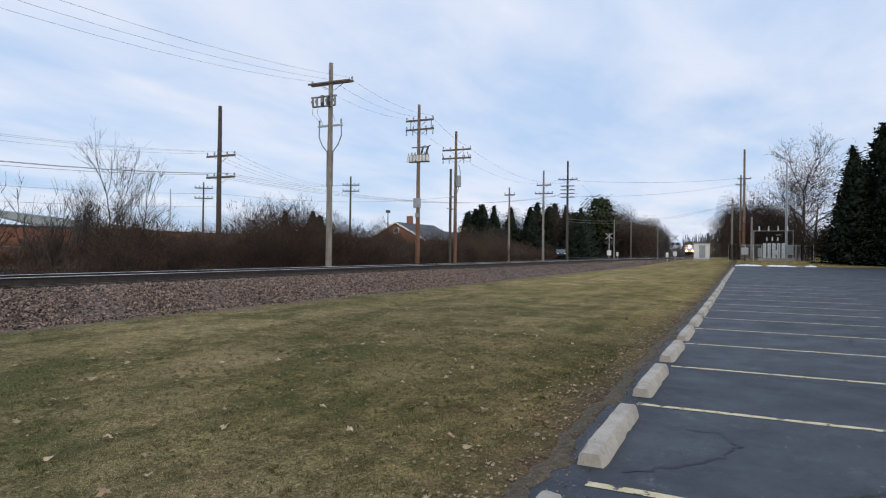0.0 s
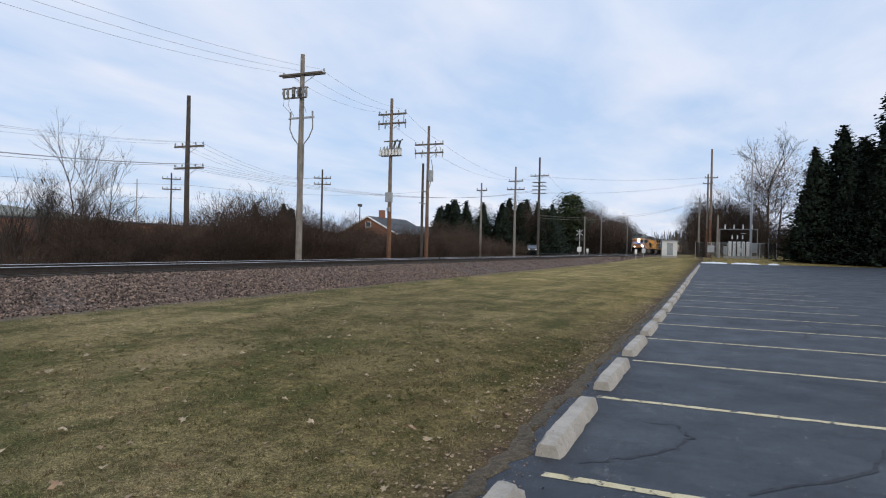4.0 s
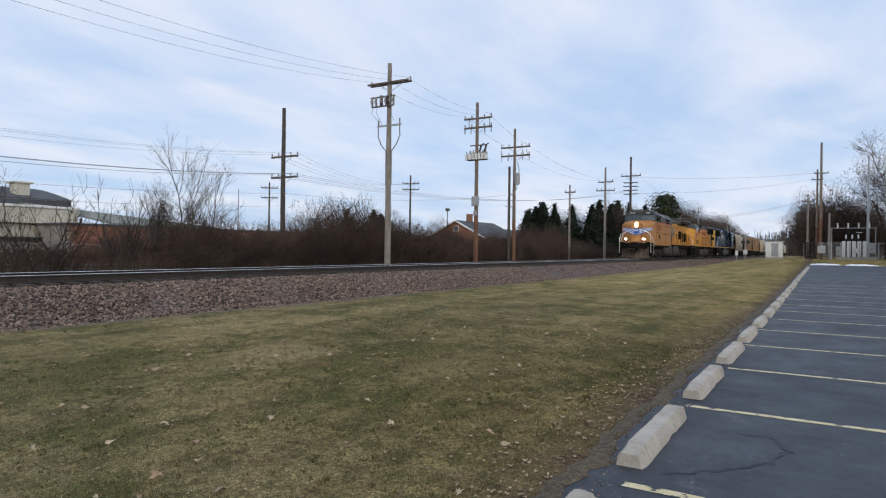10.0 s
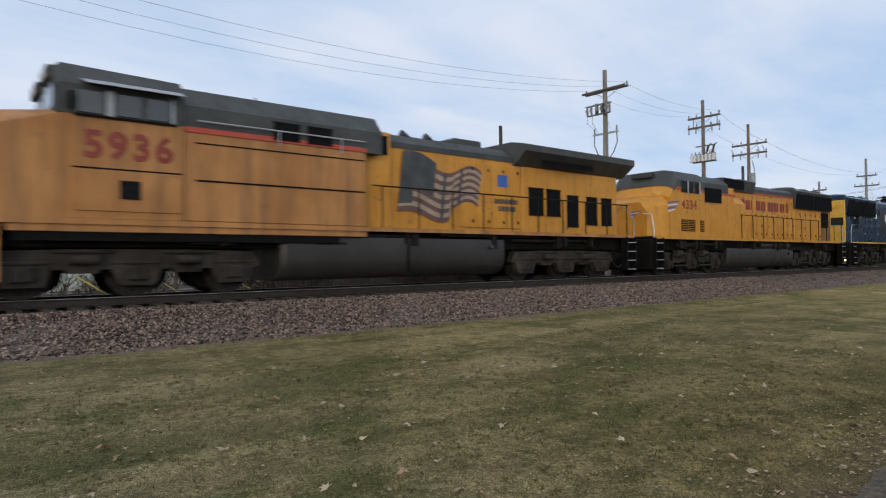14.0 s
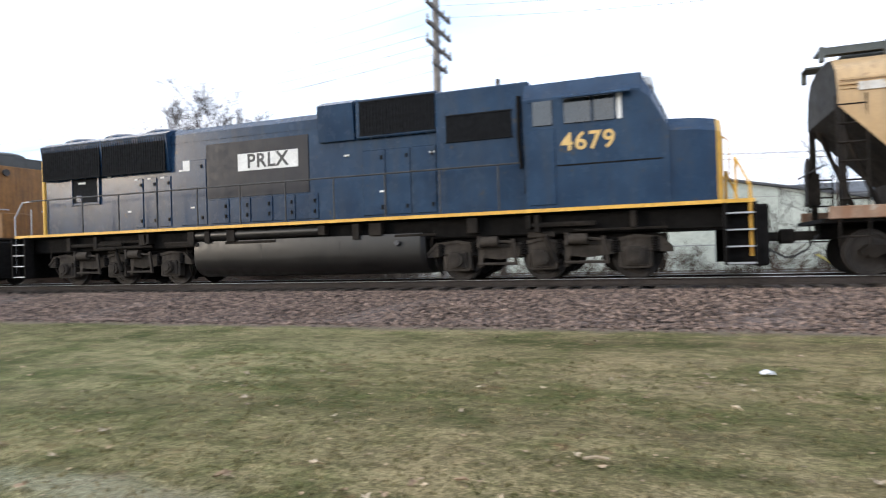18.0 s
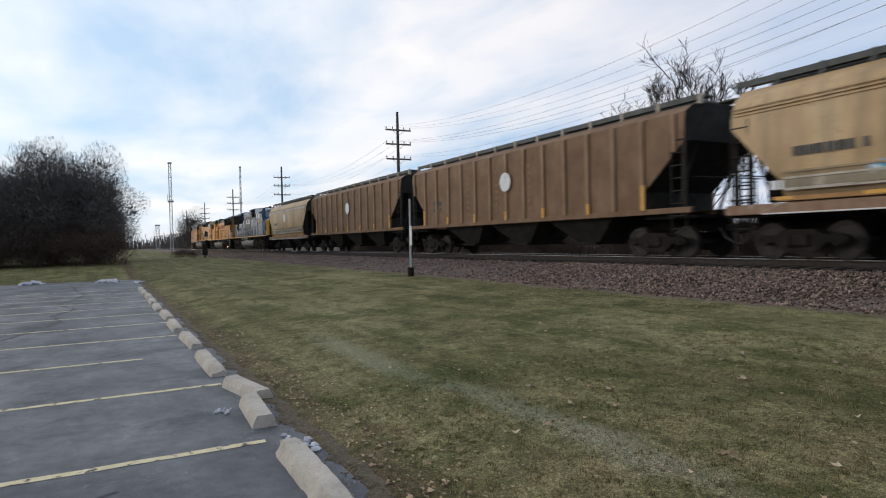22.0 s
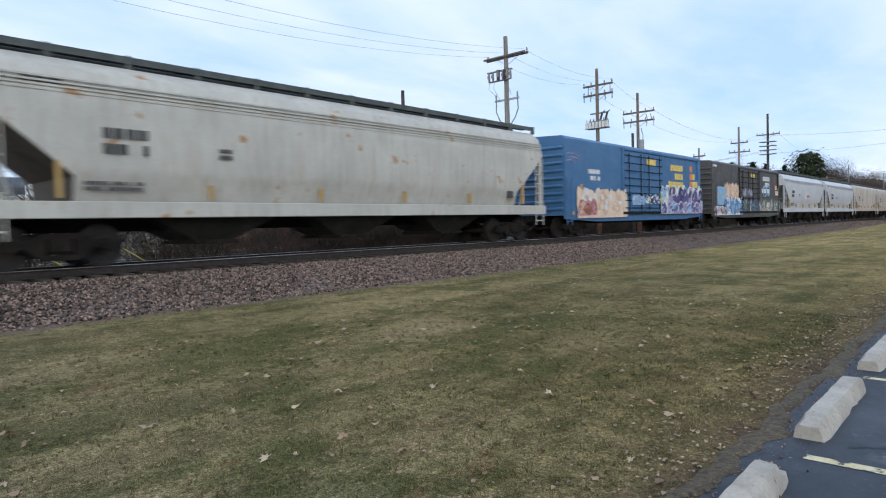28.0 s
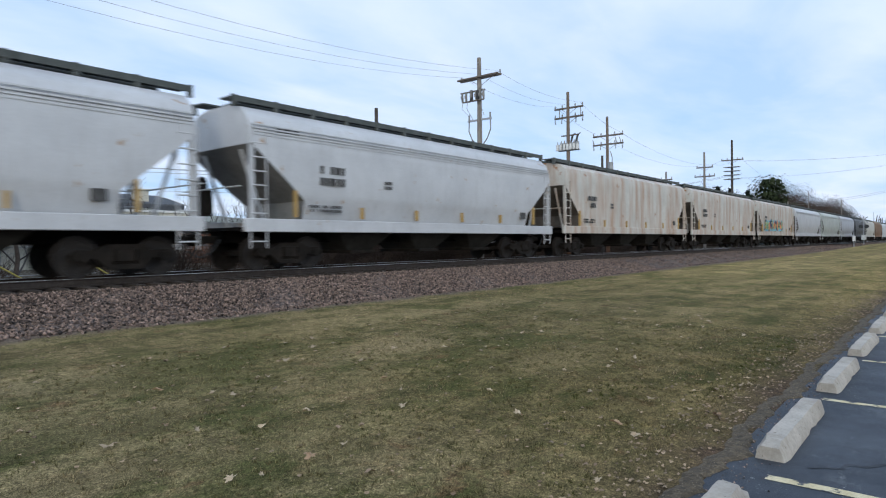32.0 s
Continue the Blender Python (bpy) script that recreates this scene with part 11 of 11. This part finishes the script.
LEAF = [mesh_of("fallen_leaf", leaf_mb(k, 0.052), m, fix=False) for k, m in ((1, "pale_leaf"), (2, "pale_leaf"), (3, "dead_leaf"))]
for i, (x, y, k, s) in enumerate(((4.99, 6.85, 0, 1.15), (4.91, 3.35, 0, 1.1), (6.29, 2.65, 0, 1.0), (2.16, 5.25, 0, 1.2), (3.71, 4.85, 0, 1.1), (-4.61, 3.36, 2, 1.2), (-3.27, 3.88, 2, 1.3), (2.79, 5.1, 1, 0.8), (0.3, 6.4, 1, 1.0), (-2.72, 4.25, 1, 0.9), (4.2, 6.3, 0, 0.8), (5.6, 6.1, 1, 0.8), (4.4, 4.3, 1, 0.9), (5.4, 4.0, 1, 0.8), (3.2, 6.6, 2, 1.0), (1.4, 5.9, 2, 1.2), (6.3, 4.6, 1, 0.7), (7.4, 3.6, 1, 0.8), (3.0, 3.9, 2, 1.0), (5.3, 2.6, 2, 1.1))):
    thing("fallen_leaf", "curled pale tan oak leaf lying on the lawn" if k < 2 else "curled reddish-brown leaf lying on the lawn", "leaf", pose(x, y, float(ground_level(x, y)) + 0.035, 8, -6, i * 61) @ Matrix.Scale(s, 4), "fallen leaves", mb=LEAF[k])
leaf_rnd = random.Random(31)
for i in range(128):
    x, y = leaf_rnd.uniform(-6, 14), 2.0 + 6.5 * leaf_rnd.random() ** 1.2
    k = leaf_rnd.choice((0, 0, 1, 1, 2))
    thing("fallen_leaf", "curled pale tan oak leaf lying on the lawn" if k < 2 else "curled reddish-brown leaf lying on the lawn", "leaf", pose(x, y, float(ground_level(x, y)) + 0.026, leaf_rnd.uniform(-18, 18), leaf_rnd.uniform(-18, 18), leaf_rnd.uniform(0, 360)) @ Matrix.Scale(leaf_rnd.uniform(0.5, 1.0), 4), "fallen leaves", mb=LEAF[k])
thing("paper_scrap", "crumpled white paper scrap lying on the lawn", "litter", pose(0.73, 7.95, float(ground_level(0.73, 7.95)) + 0.02, 0, 4, 20) @ Matrix.Scale(0.55, 4), mb=MB().loft([[(-0.14, -0.06, 0), (0.0, -0.08, 0.04), (0.14, -0.05, 0.0), (0.15, 0.05, 0.02), (0.0, 0.07, 0.06), (-0.13, 0.06, 0.02)], [(-0.12, -0.05, 0.03), (0.0, -0.07, 0.08), (0.12, -0.04, 0.03), (0.13, 0.05, 0.05), (0.0, 0.06, 0.09), (-0.11, 0.05, 0.05)]]), mat="paper")
thing("twig", "pale dry stick lying on the lawn", "twig", pose(-0.76, 4.85, float(ground_level(-0.76, 4.85)) + 0.03, 0, 0, 8), mb=MB().path([(-0.09, 0, 0), (0, 0.012, 0.012), (0.09, -0.005, 0.004)], 0.012), mat="pale_leaf")


def scatter_leaves():
    rs = np.random.RandomState(4)
    n = 6200
    x = np.where(rs.rand(n) < 0.75, rs.uniform(-14, 22, n), rs.uniform(-35, 50, n))
    edge = rs.rand(n) < 0.46
    y = np.where(edge, 1.80 + np.abs(rs.normal(0, 0.38, n)), rs.uniform(1.8, 10.6, n))
    z = ground_level(x, y) + 0.018
    m = 7
    a = np.linspace(0, 2 * math.pi, m, endpoint=False)
    s = rs.uniform(0.009, 0.021, n) * np.where(rs.rand(n) < 0.07, 1.8, 1.0)
    ph = rs.uniform(0, 6.3, n)
    rr = np.where(np.arange(m) % 2 == 0, 1.0, 0.6)
    vx = x[:, None] + s[:, None] * 1.3 * rr * np.cos(a + ph[:, None])
    vy = y[:, None] + s[:, None] * rr * np.sin(a + ph[:, None])
    vz = z[:, None] + s[:, None] * 0.3 * np.cos(2 * a + ph[:, None] * 3) + s[:, None] * rs.uniform(-0.1, 0.3, (n, m))
    v = np.stack([vx, vy, vz], 2).reshape(-1, 3)
    f = np.arange(n * m).reshape(n, m)
    return thing("leaf_litter", "scattered small dead leaves over the lawn", "leaf litter", kind="stuff", mb=quick_mesh("leaf_litter", v, f, "dead_leaf"))


def build_grass():
    rs = np.random.RandomState(6)
    groups = []
    for x0, x1, y0, y1, n in ((-6, 9, 1.8, 5.2, 36000), (-8, 13, 1.9, 7.5, 24000), (-14, 18, 2.0, 10.6, 24000)):
        groups.append((rs.uniform(x0, x1, n), rs.uniform(y0, y1, n)))
    x = np.concatenate([g[0] for g in groups]); y = np.concatenate([g[1] for g in groups])
    keep = rs.rand(len(x)) < np.interp(y + 0.5 * np.sin(x * 1.3) + rs.normal(0, 0.2, len(x)), [1.9, 2.5, 3.2], [0.1, 0.5, 1.0])
    x, y = x[keep], y[keep]
    # taller tufts
    k, per = 9500, 13
    tx, ty, th = rs.uniform(-7, 12, k), 2.1 + 6.4 * rs.rand(k) ** 1.3, rs.uniform(0.9, 2.1, k)
    x = np.concatenate([x, (tx[:, None] + rs.normal(0, 0.016, (k, per))).ravel()])
    y = np.concatenate([y, (ty[:, None] + rs.normal(0, 0.016, (k, per))).ravel()])
    tall = np.concatenate([np.ones(keep.sum()), np.repeat(th, per)])
    z = ground_level(x, y)
    n = len(x)
    a = rs.uniform(0, 6.283, n)
    h = rs.uniform(0.008, 0.024, n) * tall
    w = rs.uniform(0.0016, 0.0034, n)
    lean = h * rs.uniform(0.2, 1.1, n)
    c, s = np.cos(a), np.sin(a)
    b = a + rs.normal(0, 0.7, n)
    base = np.stack([x, y, z - 0.003], 1)
    side = np.stack([-np.sin(b) * w, np.cos(b) * w, 0 * w], 1)
    tip = base + np.stack([c * lean, s * lean, h], 1)
    v = np.stack([base + side, tip, base - side], 1).reshape(-1, 3)
    return thing("grass", "short mown dry grass, tan and dull green", "grass", kind="stuff", mb=quick_mesh("grass", v, np.arange(n * 3).reshape(n, 3), "blade"))


def bed_level(y):
    return np.interp(y, [11.05, 12.3, 13.7, 14.2, 17.4, 17.9, 20.9], [0.22, 0.54, 0.73, 0.755, 0.755, 0.73, 0.22])


def build_stones():
    rs = np.random.RandomState(2)
    parts = []
    for x0, x1, n in ((-18, 30, 68000), (-60, 80, 34000), (-140, -55, 9000), (75, 160, 9000)):
        parts.append((rs.uniform(x0, x1, n), np.where(rs.rand(n) < 0.95, rs.uniform(11.3, 14.45, n), 10.75 + 0.65 * rs.rand(n) ** 0.5)))
    x = np.concatenate([p[0] for p in parts]); y = np.concatenate([p[1] for p in parts])
    z = np.maximum(bed_level(y), ground_level(x, y)) + 0.004 + 0.026 * rs.rand(len(x)) * (y > 11)
    n = len(x)
    r = rs.uniform(0.018, 0.044, n) * np.where(np.abs(x - 8) > 68, 1.7, 1.0)
    base = np.array([(1, 0, 0), (-0.9, 0.1, 0), (0, 1, 0.1), (0.1, -1, 0), (0, 0.1, 0.8), (0, 0, -0.7)])
    q = base[None] * r[:, None, None] * rs.uniform(0.6, 1.25, (n, 6, 1)) + rs.normal(0, 0.18, (n, 6, 3)) * r[:, None, None]
    a = rs.uniform(0, 6.283, n)
    c, s = np.cos(a)[:, None], np.sin(a)[:, None]
    qx, qy = q[:, :, 0] * c - q[:, :, 1] * s, q[:, :, 0] * s + q[:, :, 1] * c
    v = np.stack([qx + x[:, None], qy + y[:, None], q[:, :, 2] + z[:, None]], 2).reshape(-1, 3)
    tri = np.array([(0, 2, 4), (2, 1, 4), (1, 3, 4), (3, 0, 4), (2, 0, 5), (1, 2, 5), (3, 1, 5), (0, 3, 5)])
    f = (np.arange(n)[:, None, None] * 6 + tri[None]).reshape(-1, 3)
    return thing("ballast_stones", "loose angular reddish-grey ballast stones", "ballast", kind="stuff", mb=quick_mesh("ballast_stones", v, f, "ballast"))


def build_sleepers():
    me = mesh_of("sleeper", MB().box(-0.115, 0.115, -1.3, 1.3, -0.15, 0.03, 0.012), "sleeper")
    pl = mesh_of("tie_plate", MB().box(-0.09, 0.09, -0.17, 0.17, 0.03, 0.036).box(-0.05, -0.02, -0.12, -0.09, 0.036, 0.06).box(0.02, 0.05, 0.09, 0.12, 0.036, 0.06), "rail_side")
    rnd = random.Random(1)
    far = MB()
    for i in range(-260, 300):
        x = i * 0.52
        if -105 <= i <= 170:
            s = part("sleeper", me, None, railway_track, at=pose(x + rnd.uniform(-0.02, 0.02), TRACK_Y + rnd.uniform(-0.04, 0.04), 0.80, 0, 0, rnd.uniform(-0.6, 0.6)))
            part("tie_plate", pl, None, s, at=pose(0, -0.7525, 0))
        else:
            far.box(x - 0.115, x + 0.115, TRACK_Y - 1.3, TRACK_Y + 1.3, 0.65, 0.83)
    tagged(part("sleeper_rows", mesh_of("sleeper_rows", far, "sleeper", fix=False), None, railway_track), kind="stuff")


def build_verge():
    """Ragged thatch and crumbs creeping over the asphalt's edge."""
    rs = np.random.RandomState(12)
    xs = np.arange(-45.5, 40.0, 0.05)
    n = len(xs)
    wob = 0.05 * np.sin(xs * 2.1) + 0.04 * np.sin(xs * 5.3 + 1.0) + 0.03 * np.sin(xs * 13.7) + rs.normal(0, 0.014, n)
    y0 = LOT_EDGE - 0.05 + wob
    rows = [np.stack([xs, y0, lot_level(xs) + 0.002], 1), np.stack([xs, y0 + 0.03, lot_level(xs) + 0.014 + rs.uniform(0, 0.006, n)], 1)]
    for d, h in ((0.07, 0.016), (0.13, 0.010), (0.19, -0.006)):
        y = np.maximum(LOT_EDGE + d - 0.06 + 0.5 * wob, y0 + 0.03 + d * 0.3)
        rows.append(np.stack([xs, y, np.maximum(ground_level(xs, y), lot_level(xs)) + h + rs.uniform(0, 0.004, n) * (d < 0.3)], 1))
    v = np.stack(rows, 1).reshape(-1, 3)
    m = len(rows)
    i = (np.arange(n - 1)[:, None] * m + np.arange(m - 1)[None, :]).ravel()
    thing("verge", "ragged reddish-brown thatch along the asphalt edge", "verge", kind="stuff", mb=quick_mesh("verge", v, np.stack([i, i + m, i + m + 1, i + 1], 1), "verge_thatch"))
    k = 2600
    x = np.where(rs.rand(k) < 0.7, rs.uniform(-9, 14, k), rs.uniform(-40, 40, k))
    y = LOT_EDGE - 0.10 + rs.normal(0, 0.13, k)
    z = np.where(y < LOT_EDGE, lot_level(x), ground_level(x, y)) + 0.008
    r = rs.uniform(0.004, 0.014, k)
    base = np.array([(1, 0, 0), (-0.8, 0.5, 0), (-0.6, -0.8, 0), (0.1, 0, 0.9)])
    a = rs.uniform(0, 6.283, k)
    c, s = np.cos(a)[:, None], np.sin(a)[:, None]
    q = base[None] * r[:, None, None] * rs.uniform(0.6, 1.3, (k, 4, 1))
    p = np.stack([q[:, :, 0] * c - q[:, :, 1] * s + x[:, None], q[:, :, 0] * s + q[:, :, 1] * c + y[:, None], q[:, :, 2] + z[:, None] - 0.004], 2).reshape(-1, 3)
    f = (np.arange(k)[:, None, None] * 4 + np.array([(0, 1, 3), (1, 2, 3), (2, 0, 3)])[None]).reshape(-1, 3)
    thing("grit", "loose grit and crumbs of asphalt along the lawn's edge", "grit", kind="stuff", mb=quick_mesh("grit", p, f, "ballast"))


scatter_leaves()
build_verge()
build_grass()
build_stones()
build_sleepers()
build_brick_wall_block()


# ---- what moves ----
def motions():
    for car, s0 in TRAIN:
        walk(car, [(t, pose(lead_place(t) + s0, TRACK_Y, RAIL_Z)) for t in range(0, 33)])
    # the wheels roll: under 90 degrees from row to row
    for wheel, radius, (x, y, z) in WHEELS:
        walk(wheel, [(k / FPS, pose(x, y, z, 0, math.degrees(lead_place(k / FPS) / radius), 0)) for k in range(int(32 * FPS) + 1)])


motions()
